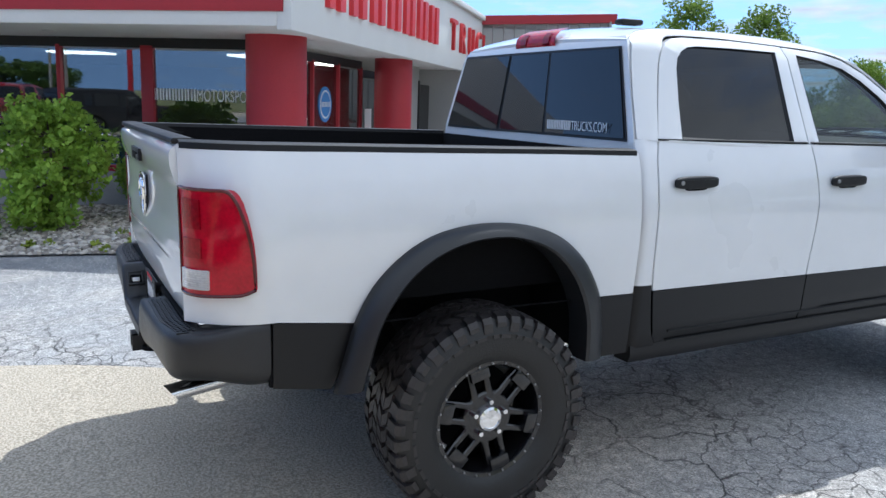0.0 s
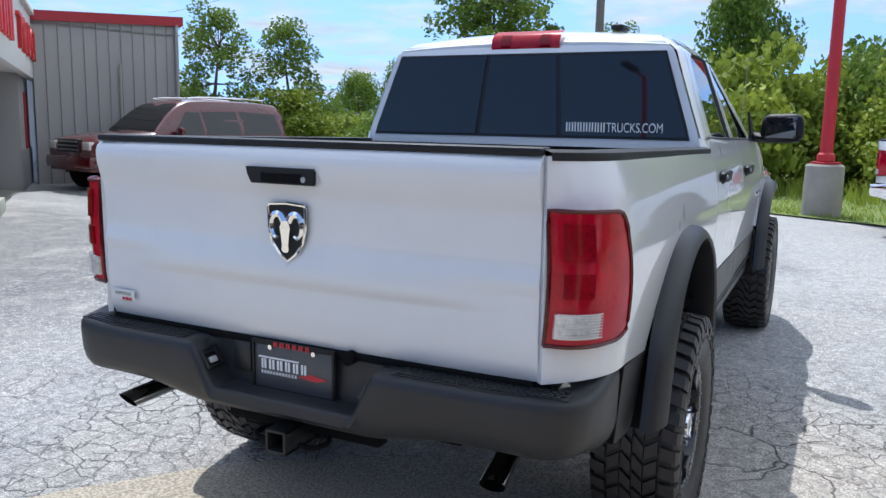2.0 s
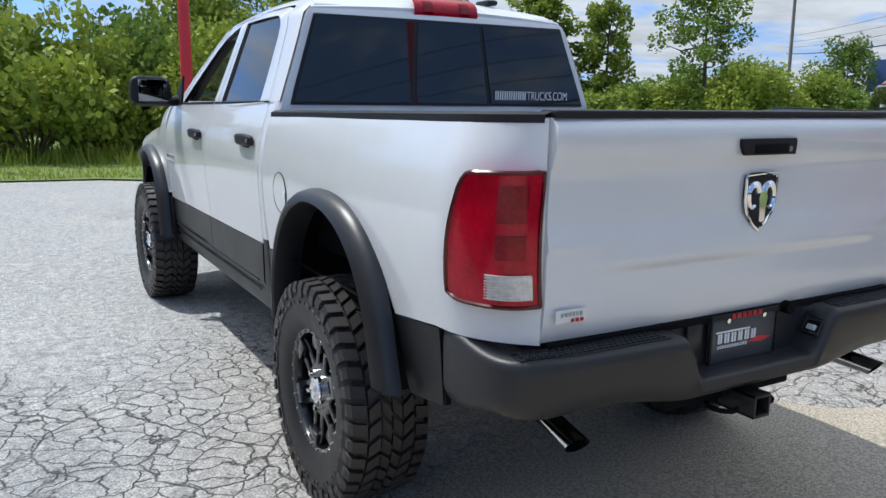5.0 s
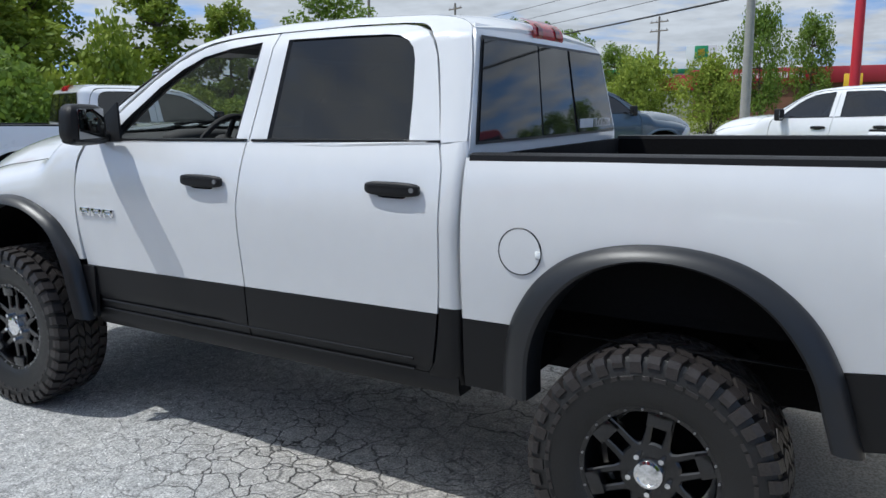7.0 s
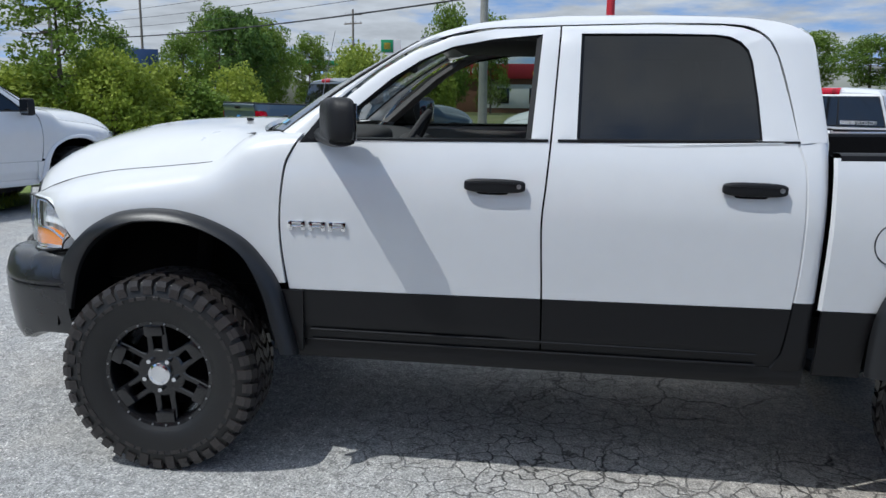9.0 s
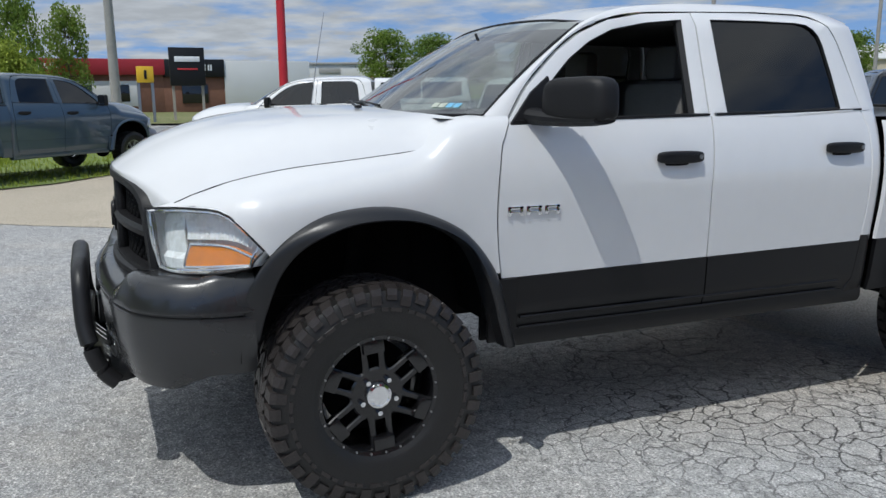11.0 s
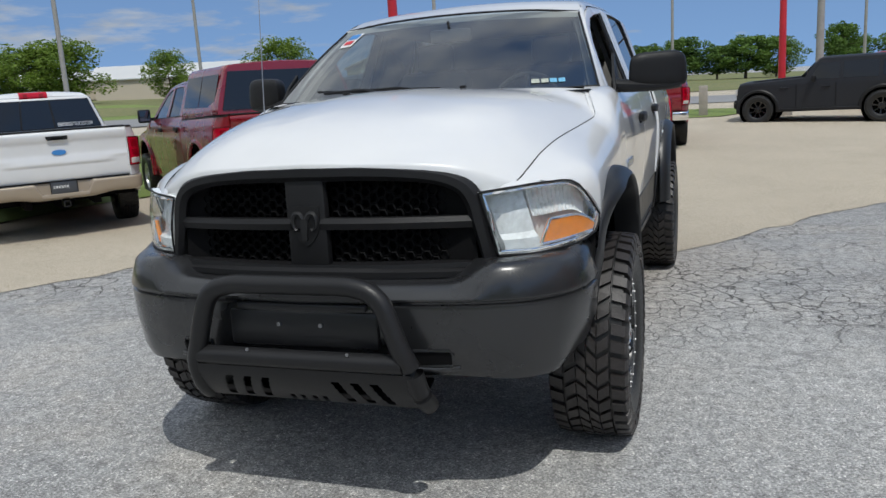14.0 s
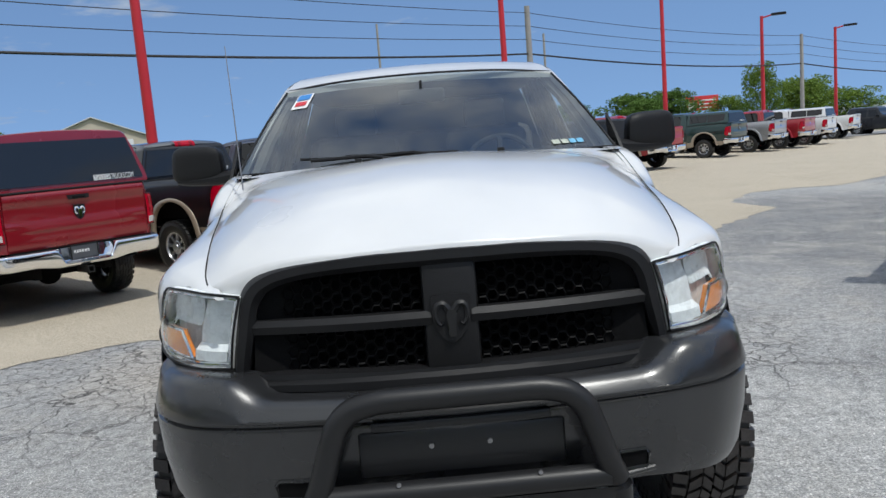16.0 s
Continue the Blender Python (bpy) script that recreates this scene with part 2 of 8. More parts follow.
def empty(name, m=None):
    ob = new(name)
    ob.empty_display_size = 0.2
    if m is not None:
        ob.matrix_world = m
    return ob


def sheet(bm, rows, closed=False):
    """Quads between rows of points of equal length."""
    vs = [[bm.verts.new(p) for p in r] for r in rows]
    n = len(vs[0])
    for a, b in zip(vs, vs[1:]):
        for j in range(n if closed else n - 1):
            k = (j + 1) % n
            bm.faces.new((a[j], a[k], b[k], b[j]))
    return vs


def slab(bm, rows, off):
    """A curved panel with thickness: rows of points, and the same set back by off."""
    off = Vector(off)
    a = sheet(bm, rows)
    b = sheet(bm, [[Vector(p) + off for p in r] for r in rows])
    n, m = len(a), len(a[0])
    rim = [(i, 0) for i in range(n)] + [(n - 1, j) for j in range(1, m)] + [(i, m - 1) for i in range(n - 2, -1, -1)] + [(0, j) for j in range(m - 2, 0, -1)]
    for (i, j), (p, q) in zip(rim, rim[1:] + rim[:1]):
        bm.faces.new((a[i][j], a[p][q], b[p][q], b[i][j]))


def box(bm, cx, cy, cz, sx, sy, sz, m=None, bevel=0.0):
    """A box by centre and size, with chamfered edges when bevel is given."""
    r = bmesh.ops.create_cube(bm, size=1.0)
    vs = r["verts"]
    for v in vs:
        v.co = Vector((cx + v.co.x * sx, cy + v.co.y * sy, cz + v.co.z * sz))
    if bevel:
        es = list({e for v in vs for e in v.link_edges})
        out = bmesh.ops.bevel(bm, geom=es, offset=bevel, segments=2, affect="EDGES", profile=0.5)
        vs = list({v for f in out["faces"] for v in f.verts} | {v for v in vs if v.is_valid})
    if m is not None:
        bmesh.ops.transform(bm, matrix=m, verts=vs)
    return vs


def pillow(bm, centre, size, power, bend=None):
    """A soft-cornered block: a superellipsoid, bent by a function of its unit coordinates."""
    r = bmesh.ops.create_uvsphere(bm, u_segments=28, v_segments=18, radius=1.0)
    for v in r["verts"]:
        k = sum(abs(c) ** power for c in v.co) ** (-1 / power)
        p = v.co * k
        if bend is not None:
            p = Vector(bend(*p))
        v.co = Vector(centre) + Vector((p.x * size[0] / 2, p.y * size[1] / 2, p.z * size[2] / 2))


def curve(pts, n):
    """n points on a smooth line through pts, of any number of coordinates."""
    p = [np.array(q, float) for q in pts]
    p = [2 * p[0] - p[1]] + p + [2 * p[-1] - p[-2]]
    out = []
    for u in np.linspace(0, len(pts) - 1, n):
        i = min(int(u), len(pts) - 2)
        f = u - i
        a, b, c, d = p[i : i + 4]
        out.append(0.5 * (2 * b + (c - a) * f + (2 * a - 5 * b + 4 * c - d) * f * f + (3 * b - a - 3 * c + d) * f**3))
    return out


def along(table):
    """A smooth function through (argument, value) pairs."""
    q = curve(table, 24 * len(table))
    xs, ys = [v[0] for v in q], [v[1] for v in q]
    if xs[0] > xs[-1]:
        xs, ys = xs[::-1], ys[::-1]
    return lambda v: float(np.interp(v, xs, ys))


def tube(bm, pts, r, n=8, cap=True, taper=None):
    """A round bar along a line of points."""
    pts = [Vector(p) for p in pts]
    rows, up = [], Vector((0.123, 0.31, 0.94)).normalized()
    for i, p in enumerate(pts):
        d = (pts[min(i + 1, len(pts) - 1)] - pts[max(i - 1, 0)]).normalized()
        a = d.cross(up)
        if a.length < 0.2:
            a = d.cross(Vector((1, 0, 0)))
        a.normalize()
        b = d.cross(a).normalized()
        rr = r if taper is None else r + (taper - r) * i / (len(pts) - 1)
        rows.append([p + rr * (math.cos(t) * a + math.sin(t) * b) for t in np.linspace(0, 2 * math.pi, n, endpoint=False)])
    vs = sheet(bm, rows, closed=True)
    if cap:
        bm.faces.new(vs[0][::-1])
        bm.faces.new(vs[-1])


def lathe(bm, profile, n=32, axis="x"):
    """Turns (radius, place along the axis) pairs round the axis."""
    rows = []
    for t in np.linspace(0, 2 * math.pi, n, endpoint=False):
        c, s = math.cos(t), math.sin(t)
        rows.append([(x, r * c, r * s) if axis == "x" else (r * c, r * s, x) for r, x in profile])
    rows.append(rows[0])
    vs = [[bm.verts.new(p) for p in r] for r in rows[:-1]]
    vs.append(vs[0])
    for a, b in zip(vs, vs[1:]):
        for j in range(len(profile) - 1):
            bm.faces.new((a[j], a[j + 1], b[j + 1], b[j]))


def disc(bm, centre, r, depth, n=24, axis="x"):
    c = Vector(centre)
    rows = []
    for d, q in ((-depth / 2, r), (depth / 2 * 0.7, r), (depth / 2, r * 0.93)):
        ring = []
        for t in np.linspace(0, 2 * math.pi, n, endpoint=False):
            u, v = q * math.cos(t), q * math.sin(t)
            ring.append(c + Vector({"x": (d, u, v), "y": (u, d, v), "z": (u, v, d)}[axis]))
        rows.append(ring)
    vs = sheet(bm, rows, closed=True)
    bm.faces.new(vs[0][::-1])
    bm.faces.new(vs[-1])


def solid(bm, outline, depth):
    """A plate: a closed outline of 3D points, thickened by the vector depth."""
    depth = Vector(depth)
    a = [bm.verts.new(p) for p in outline]
    b = [bm.verts.new(Vector(p) + depth) for p in outline]
    bm.faces.new(a)
    bm.faces.new(b[::-1])
    for i in range(len(a)):
        j = (i + 1) % len(a)
        bm.faces.new((a[i], b[i], b[j], a[j]))


def letters(name, text, size, extrude, mat, m, parent=None, label="", stretch=1.0):
    cu = bpy.data.curves.new(name, "FONT")
    cu.body, cu.size, cu.extrude, cu.align_x = text, size, extrude, "LEFT"
    tmp = bpy.data.objects.new(name, cu)
    scene.collection.objects.link(tmp)
    dg = bpy.context.evaluated_depsgraph_get()
    me = bpy.data.meshes.new_from_object(tmp.evaluated_get(dg))
    bpy.data.objects.remove(tmp)
    me.materials.clear()
    me.materials.append(mat)
    ob = new(name, me)
    ob.matrix_world = m @ Matrix.Diagonal((stretch, 1, 1, 1))
    if parent is not None:
        w = ob.matrix_world.copy()
        ob.parent = parent
        ob.matrix_world = w
    if label:
        ob["label"] = label
    return ob

# ---- ground ----
def slope_z(x, y):
    """South of the truck the ground climbs eastward to the road and falls away to the west."""
    k = ease(-y, 0.0, 5.0)
    if x > 20:
        k *= 1 - ease(x, 20, 30) * (1 - ease(-y / x, 0.1, 0.4))
    run = min(max(x, -60.0), 100.0)
    return 0.032 * k * math.copysign(math.sqrt(run * run + 9) - 3, run)


def ground_z(x, y):
    """The lot falls gently to the south, and rises again over the concrete towards the road."""
    if y >= -4:
        return 0.01746 * min(y, 8) + slope_z(x, y)
    return -0.0698 + min(0.013 * (-4 - y), 0.55) + slope_z(x, y)


def on_ground(x, y, turn=0.0):
    return pose(x, y, ground_z(x, y), 0, 0, turn)


def ground_material():
    m = bpy.data.materials.new("worn_asphalt")
    m.use_nodes = True
    n, l = m.node_tree.nodes, m.node_tree.links
    p = n["Principled BSDF"]
    tc = n.new("ShaderNodeTexCoord")
    def noise_(scale, detail=6, rough=0.6):
        q = n.new("ShaderNodeTexNoise"); q.inputs["Scale"].default_value = scale
        q.inputs["Detail"].default_value = detail; q.inputs["Roughness"].default_value = rough
        l.new(tc.outputs["Object"], q.inputs["Vector"]); return q
    def mrange(src, a, b, c, d):
        q = n.new("ShaderNodeMapRange")
        for k, v in zip(("From Min", "From Max", "To Min", "To Max"), (a, b, c, d)):
            q.inputs[k].default_value = v
        l.new(src, q.inputs["Value"]); return q.outputs[0]
    def math_(op, a, b):
        q = n.new("ShaderNodeMath"); q.operation = op
        for k, v in enumerate((a, b)):
            if isinstance(v, float):
                q.inputs[k].default_value = v
            else:
                l.new(v, q.inputs[k])
        return q.outputs[0]
    def mixc(f, a, b):
        q = n.new("ShaderNodeMixRGB")
        l.new(f, q.inputs["Fac"])
        for k, v in (("Color1", a), ("Color2", b)):
            if isinstance(v, tuple):
                q.inputs[k].default_value = (*v, 1)
            else:
                l.new(v, q.inputs[k])
        return q.outputs[0]
    big, mid, fine = noise_(0.22, 5), noise_(1.3, 8, 0.7), noise_(95, 4, 0.75)
    speck = noise_(85, 2, 0.5)
    sx = n.new("ShaderNodeSeparateXYZ"); l.new(tc.outputs["Object"], sx.inputs[0])
    rearward = mrange(math_("ADD", sx.outputs["Y"], math_("MULTIPLY", mid.outputs["Fac"], 2.0)), 2.5, 3.9, 1.0, 0.0)
    rearward = math_("MULTIPLY", rearward, mrange(math_("ADD", sx.outputs["X"], mid.outputs["Fac"]), -2.9, -1.6, 0.0, 1.0))
    rough_top = mrange(rearward, 0.0, 1.0, 1.0, 0.3)
    # darker sealed asphalt against pale weathered asphalt, by broad patches
    def spot(x, y, r, soft):
        d = n.new("ShaderNodeVectorMath"); d.operation = "DISTANCE"; d.inputs[1].default_value = (x, y, 0)
        l.new(tc.outputs["Object"], d.inputs[0])
        return mrange(math_("ADD", d.outputs["Value"], math_("MULTIPLY", big.outputs["Fac"], 4.0)), r + 2.0 - soft, r + 2.0 + soft, 1.0, 0.0)
    # a sealed darker stretch on one side, bleached ground elsewhere
    seal = math_("MAXIMUM", mrange(big.outputs["Fac"], 0.52, 0.65, 0.0, 0.85), math_("MAXIMUM", spot(-8.0, -5.0, 5.2, 1.2), spot(-8.4, 1.5, 4.7, 0.9)))
    col = mixc(seal, (0.30, 0.30, 0.297), (0.145, 0.148, 0.154))
    pale = mrange(mid.outputs["Fac"], 0.48, 0.66, 0.0, 0.6)
    col = mixc(pale, col, (0.40, 0.375, 0.34))
    # a bleached, crazed stretch along the middle of the lot, and tan dust tracked over the joint
    col = mixc(math_("MULTIPLY", spot(-1.1, 1.8, 1.8, 1.1), 0.6), col, (0.44, 0.44, 0.43))
    col = mixc(math_("MULTIPLY", spot(0.4, 0.0, 1.6, 0.9), 0.8), col, (0.42, 0.37, 0.31))
    stone = mrange(fine.outputs["Fac"], 0.34, 0.66, 0.40, 1.65)
    stone = math_("MULTIPLY", stone, mrange(noise_(16, 6, 0.8).outputs["Fac"], 0.34, 0.66, 0.66, 1.36))
    sp = mrange(speck.outputs["Fac"], 0.56, 0.64, 0.0, 0.8)
    sp = math_("MULTIPLY", sp, rough_top)
    col = mixc(sp, col, (0.62, 0.61, 0.58))
    chip = mrange(noise_(38, 3, 0.6).outputs["Fac"], 0.63, 0.68, 0.0, 0.75)
    chip = math_("MULTIPLY", chip, rough_top)
    col = mixc(chip, col, (0.60, 0.58, 0.54))
    sc = n.new("ShaderNodeVectorMath"); sc.operation = "SCALE"
    l.new(col, sc.inputs[0]); l.new(stone, sc.inputs["Scale"])
    # crazing: two nets of cracks that come and go
    warp = n.new("ShaderNodeVectorMath"); warp.operation = "MULTIPLY_ADD"
    wob = noise_(2.2, 4)
    l.new(wob.outputs["Color"], warp.inputs[0]); warp.inputs[1].default_value = (0.35, 0.35, 0.35)
    l.new(tc.outputs["Object"], warp.inputs[2])
    def cracks(scale, width):
        v = n.new("ShaderNodeTexVoronoi"); v.feature = "DISTANCE_TO_EDGE"; v.inputs["Scale"].default_value = scale
        l.new(warp.outputs[0], v.inputs["Vector"])
        return mrange(v.outputs["Distance"], 0.0, width, 1.0, 0.0)
    where = math_("MULTIPLY", mrange(noise_(0.6, 4).outputs["Fac"], 0.36, 0.52, 0.1, 1.0), rearward)
    where = math_("MAXIMUM", where, spot(-0.7, 0.9, 1.5, 0.8))
    where = math_("MULTIPLY", where, math_("SUBTRACT", 1.0, math_("MULTIPLY", spot(0.5, 0.1, 1.0, 0.7), 0.85)))
    c1 = math_("MULTIPLY", cracks(7.0, 0.042), where)
    c2 = math_("MULTIPLY", cracks(2.1, 0.022), math_("MULTIPLY", mrange(noise_(0.8, 3).outputs["Fac"], 0.40, 0.52, 0.0, 1.0), mrange(rearward, 0.0, 1.0, 0.12, 1.0)))
    crack = math_("MAXIMUM", c1, c2)
    crack = math_("MULTIPLY", crack, mrange(mid.outputs["Fac"], 0.3, 0.5, 0.45, 1.0))
    col2 = mixc(crack, sc.outputs[0], (0.03, 0.029, 0.028))
    l.new(col2, p.inputs["Base Color"])
    l.new(mrange(mid.outputs["Fac"], 0.3, 0.7, 0.75, 0.92), p.inputs["Roughness"])
    p.inputs["Specular IOR Level"].default_value = 0.4
    h = math_("SUBTRACT", math_("MULTIPLY", fine.outputs["Fac"], 0.7), math_("MULTIPLY", crack, 1.2))
    b = n.new("ShaderNodeBump"); b.inputs["Strength"].default_value = 0.8; b.inputs["Distance"].default_value = 0.012
    l.new(h, b.inputs["Height"]); l.new(b.outputs[0], p.inputs["Normal"])
    return m


def blotchy(name, c1, c2, c3, s1, s2, rough=0.9, bump=0.5, dist=0.01):
    """Ground cover of three tones, blended by coarse and fine noise."""
    m = bpy.data.materials.new(name)
    m.use_nodes = True
    n, l = m.node_tree.nodes, m.node_tree.links
    p = n["Principled BSDF"]
    p.inputs["Roughness"].default_value = rough
    tc = n.new("ShaderNodeTexCoord")
    def noise_(scale):
        q = n.new("ShaderNodeTexNoise"); q.inputs["Scale"].default_value = scale
        q.inputs["Detail"].default_value = 8; q.inputs["Roughness"].default_value = 0.65
        l.new(tc.outputs["Object"], q.inputs["Vector"]); return q.outputs["Fac"]
    a, f = noise_(s1), noise_(s2)
    def step(src, lo, hi):
        q = n.new("ShaderNodeMapRange"); q.inputs["From Min"].default_value, q.inputs["From Max"].default_value = lo, hi
        l.new(src, q.inputs["Value"]); return q.outputs[0]
    def mixc(fac, x, y):
        q = n.new("ShaderNodeMixRGB"); l.new(fac, q.inputs["Fac"])
        for k, v in (("Color1", x), ("Color2", y)):
            if isinstance(v, tuple):
                q.inputs[k].default_value = (*v, 1)
            else:
                l.new(v, q.inputs[k])
        return q.outputs[0]
    col = mixc(step(f, 0.40, 0.60), mixc(step(a, 0.35, 0.65), c1, c2), c3)
    l.new(col, p.inputs["Base Color"])
    b = n.new("ShaderNodeBump"); b.inputs["Strength"].default_value = bump; b.inputs["Distance"].default_value = dist
    l.new(f, b.inputs["Height"]); l.new(b.outputs[0], p.inputs["Normal"])
    return m


M_ASPHALT = ground_material()
M_CONCRETE = blotchy("tan_chip_seal", (0.24, 0.205, 0.152), (0.34, 0.295, 0.225), (0.60, 0.53, 0.42), 0.7, 75, 0.9, 1.0)
M_GRASS = blotchy("mown_grass", (0.19, 0.26, 0.055), (0.26, 0.29, 0.10), (0.14, 0.21, 0.05), 0.8, 26, 0.95, 1.0, 0.05)
M_FIELD = blotchy("dry_field", (0.16, 0.17, 0.06), (0.26, 0.22, 0.11), (0.11, 0.14, 0.04), 0.1, 6, 0.95, 0.6, 0.05)
M_ROAD = blotchy("grey_road", (0.23, 0.23, 0.23), (0.19, 0.19, 0.195), (0.26, 0.26, 0.26), 0.3, 30, 0.9, 0.2)
M_GRAVELBED = blotchy("gravel_bed", (0.30, 0.28, 0.25), (0.22, 0.2, 0.18), (0.4, 0.38, 0.34), 3, 40, 0.95, 1.0, 0.03)


def surface(name, outline, lift, mat, label, cells=1.0, kind="structure"):
    """A flat-lying sheet over the ground inside an outline, with a thin edge."""
    bm = bmesh.new()
    vs = [bm.verts.new((x, y, 0)) for x, y in outline]
    bm.faces.new(vs)
    if cells:
        xs, ys = [p[0] for p in outline], [p[1] for p in outline]
        for axis, lo, hi in (("x", min(xs), max(xs)), ("y", min(ys), max(ys))):
            k = lo + cells
            while k < hi:
                no = (1, 0, 0) if axis == "x" else (0, 1, 0)
                bmesh.ops.bisect_plane(bm, geom=bm.verts[:] + bm.edges[:] + bm.faces[:], plane_co=(k, k, 0), plane_no=no)
                k += cells
    for v in bm.verts:
        v.co.z = ground_z(v.co.x, v.co.y) + lift
    ob = part(name, bm, mat, angle=60)
    return tagged(ob, label, name.split("_")[0], kind=kind)


def big_ground():
    bm = bmesh.new()
    ticks = [-2500, -900, -400, -200, -120, -80] + list(range(-60, -20, 2)) + list(range(-20, 20)) + list(range(20, 61, 2)) + [80, 120, 200, 400, 900, 2500]
    sheet(bm, [[(x, y, ground_z(x, y) - (0.0 if abs(x) < 60 and abs(y) < 60 else 0.45)) for x in ticks] for y in ticks])
    ob = part("ground", bm, M_ASPHALT, angle=80)
    return tagged(ob, "cracked weathered grey asphalt lot with pale patches", "ground", kind="structure")


big_ground()
# tan concrete apron on the road side
JOINT = [(30, 27), (9.0, 8.4), (7.4, 5.8), (5.75, 3.2), (5.1, 2.2), (4.5, 1.2), (3.65, -0.23), (2.7, -0.75), (1.7, -0.45), (1.0, 0.1), (0.2, 0.3), (-0.5, -0.08), (-1.08, -0.52), (-1.43, -0.95), (-2.28, -2.39), (-2.9, -3.3), (-4.2, -5.1), (-5.4, -6.7), (-6.85, -8.2), (-6.45, -9.5), (-7.7, -11.3), (-9.0, -11.9), (-10.2, -12.0), (-12.1, -13.6), (-16.0, -17.6), (-45, -42)]
def ragged(line, step, size, seed):
    """The same line with short uneven bites."""
    rng = random.Random(seed)
    out = []
    for (x0, y0), (x1, y1) in zip(line, line[1:]):
        d = math.hypot(x1 - x0, y1 - y0)
        n = max(1, int(min(d, 8.0) / step))
        out.append((x0, y0))
        for k in range(1, n):
            f, j = k / n, rng.gauss(0, size)
            out.append((x0 + (x1 - x0) * f - (y1 - y0) / d * j, y0 + (y1 - y0) * f + (x1 - x0) / d * j))
    return out + [line[-1]]


surface("concrete_apron", ragged(JOINT, 0.28, 0.035, 3) + [(-45, -80), (30, -80)], 0.006, M_CONCRETE, "pale tan chip-sealed apron beside the grey asphalt lot", 1.0)

# ---- pickup trucks ----
SIDE = along([(0.50, 0.90), (0.56, 0.940), (0.64, 0.965), (0.86, 0.979), (1.05, 0.994), (1.17, 1.0), (1.24, 0.999), (1.33, 0.987), (1.42, 0.965), (1.49, 0.940), (1.54, 0.918)])
BED = along([(0.56, 0.950), (0.66, 0.968), (0.86, 0.984), (1.05, 1.004), (1.17, 1.010), (1.25, 1.007), (1.33, 0.998), (1.40, 0.987), (1.46, 0.970), (1.50, 0.955), (1.56, 0.94)])
SEAM_A = along([(0.50, 2.93), (0.83, 3.0), (1.1, 3.03), (1.35, 3.012), (1.43, 2.985), (1.5, 2.946)])
SEAM_B = along([(0.50, 1.89), (0.86, 1.901), (1.16, 1.916), (1.32, 1.906), (1.5, 1.893)])
SEAM_C = along([(0.50, 0.97), (0.60, 0.935), (0.66, 0.905), (0.87, 0.88), (1.09, 0.871), (1.41, 0.878), (1.52, 0.91)])
HOOD_X = along([(3.0, 0.815), (3.13, 0.838), (3.2, 0.853), (3.26, 0.876), (3.31, 0.895), (3.36, 0.895), (3.6, 0.858), (3.85, 0.822), (4.05, 0.793), (4.19, 0.772), (4.27, 0.748), (4.36, 0.70), (4.45, 0.65)])
HOOD_S = along([(3.0, 1.505), (3.13, 1.493), (3.2, 1.474), (3.26, 1.424), (3.31, 1.380), (3.36, 1.366), (3.6, 1.334), (3.85, 1.303), (4.05, 1.262), (4.19, 1.216), (4.27, 1.180), (4.36, 1.148), (4.45, 1.11)])
HOOD_C = along([(2.9, 1.50), (3.3, 1.535), (3.56, 1.534), (3.85, 1.510), (4.10, 1.460), (4.28, 1.395), (4.38, 1.335), (4.43, 1.298), (4.46, 1.278)])
NOSE = along([(2.8, 1.0), (3.9, 1.0), (4.0, 0.996), (4.1, 0.945), (4.2, 0.868), (4.3, 0.750), (4.36, 0.655), (4.45, 0.55)])
DOME_R = along([(0, 1.0), (0.17, 0.985), (0.28, 0.945), (0.40, 0.90), (0.58, 0.815), (0.74, 0.68), (0.86, 0.475), (0.94, 0.24), (1.0, 0.0)])
DOME_F = along([(0, 1.0), (0.18, 0.975), (0.317, 0.91), (0.44, 0.86), (0.60, 0.755), (0.75, 0.58), (0.86, 0.37), (0.94, 0.17), (1.0, 0.0)])


def belt(y):
    return 1.475 + (2.95 - y) * 0.0255


def rail(y):
    return 1.478 + (0.78 - y) * 0.0265


def glass_x(z, y=1.0):
    """Half width of the cab above the waist; it narrows towards the windscreen."""
    x = 0.925 - (z - 1.53) * 0.355 if z < 1.95 else 0.776 - (z - 1.95) * 1.25
    return x - ease(y, 1.4, 2.7) * (0.035 + 0.045 * min(max((z - 1.47) / 0.45, 0.0), 1.0))


# wheel arches in side view: a steep front leg and a long raked rear leg
R_OUT = [(-0.645, 0.62), (-0.605, 0.74), (-0.56, 0.88), (-0.49, 1.005), (-0.395, 1.105), (-0.27, 1.18), (-0.12, 1.217), (0.05, 1.222), (0.21, 1.197), (0.345, 1.145), (0.455, 1.055), (0.525, 0.95), (0.56, 0.86), (0.575, 0.74), (0.578, 0.60)]
R_IN = [(-0.548, 0.64), (-0.515, 0.75), (-0.485, 0.845), (-0.437, 0.935), (-0.36, 1.032), (-0.25, 1.11), (-0.11, 1.158), (0.05, 1.167), (0.18, 1.137), (0.285, 1.08), (0.37, 0.99), (0.425, 0.885), (0.45, 0.79), (0.455, 0.70), (0.452, 0.61)]
F_OUT = [(2.945, 0.545), (2.985, 0.69), (3.03, 0.85), (3.09, 0.948), (3.177, 1.043), (3.281, 1.103), (3.401, 1.145), (3.519, 1.164), (3.637, 1.162), (3.758, 1.14), (3.864, 1.088), (3.94, 1.028), (4.005, 0.95), (4.05, 0.86), (4.07, 0.74)]
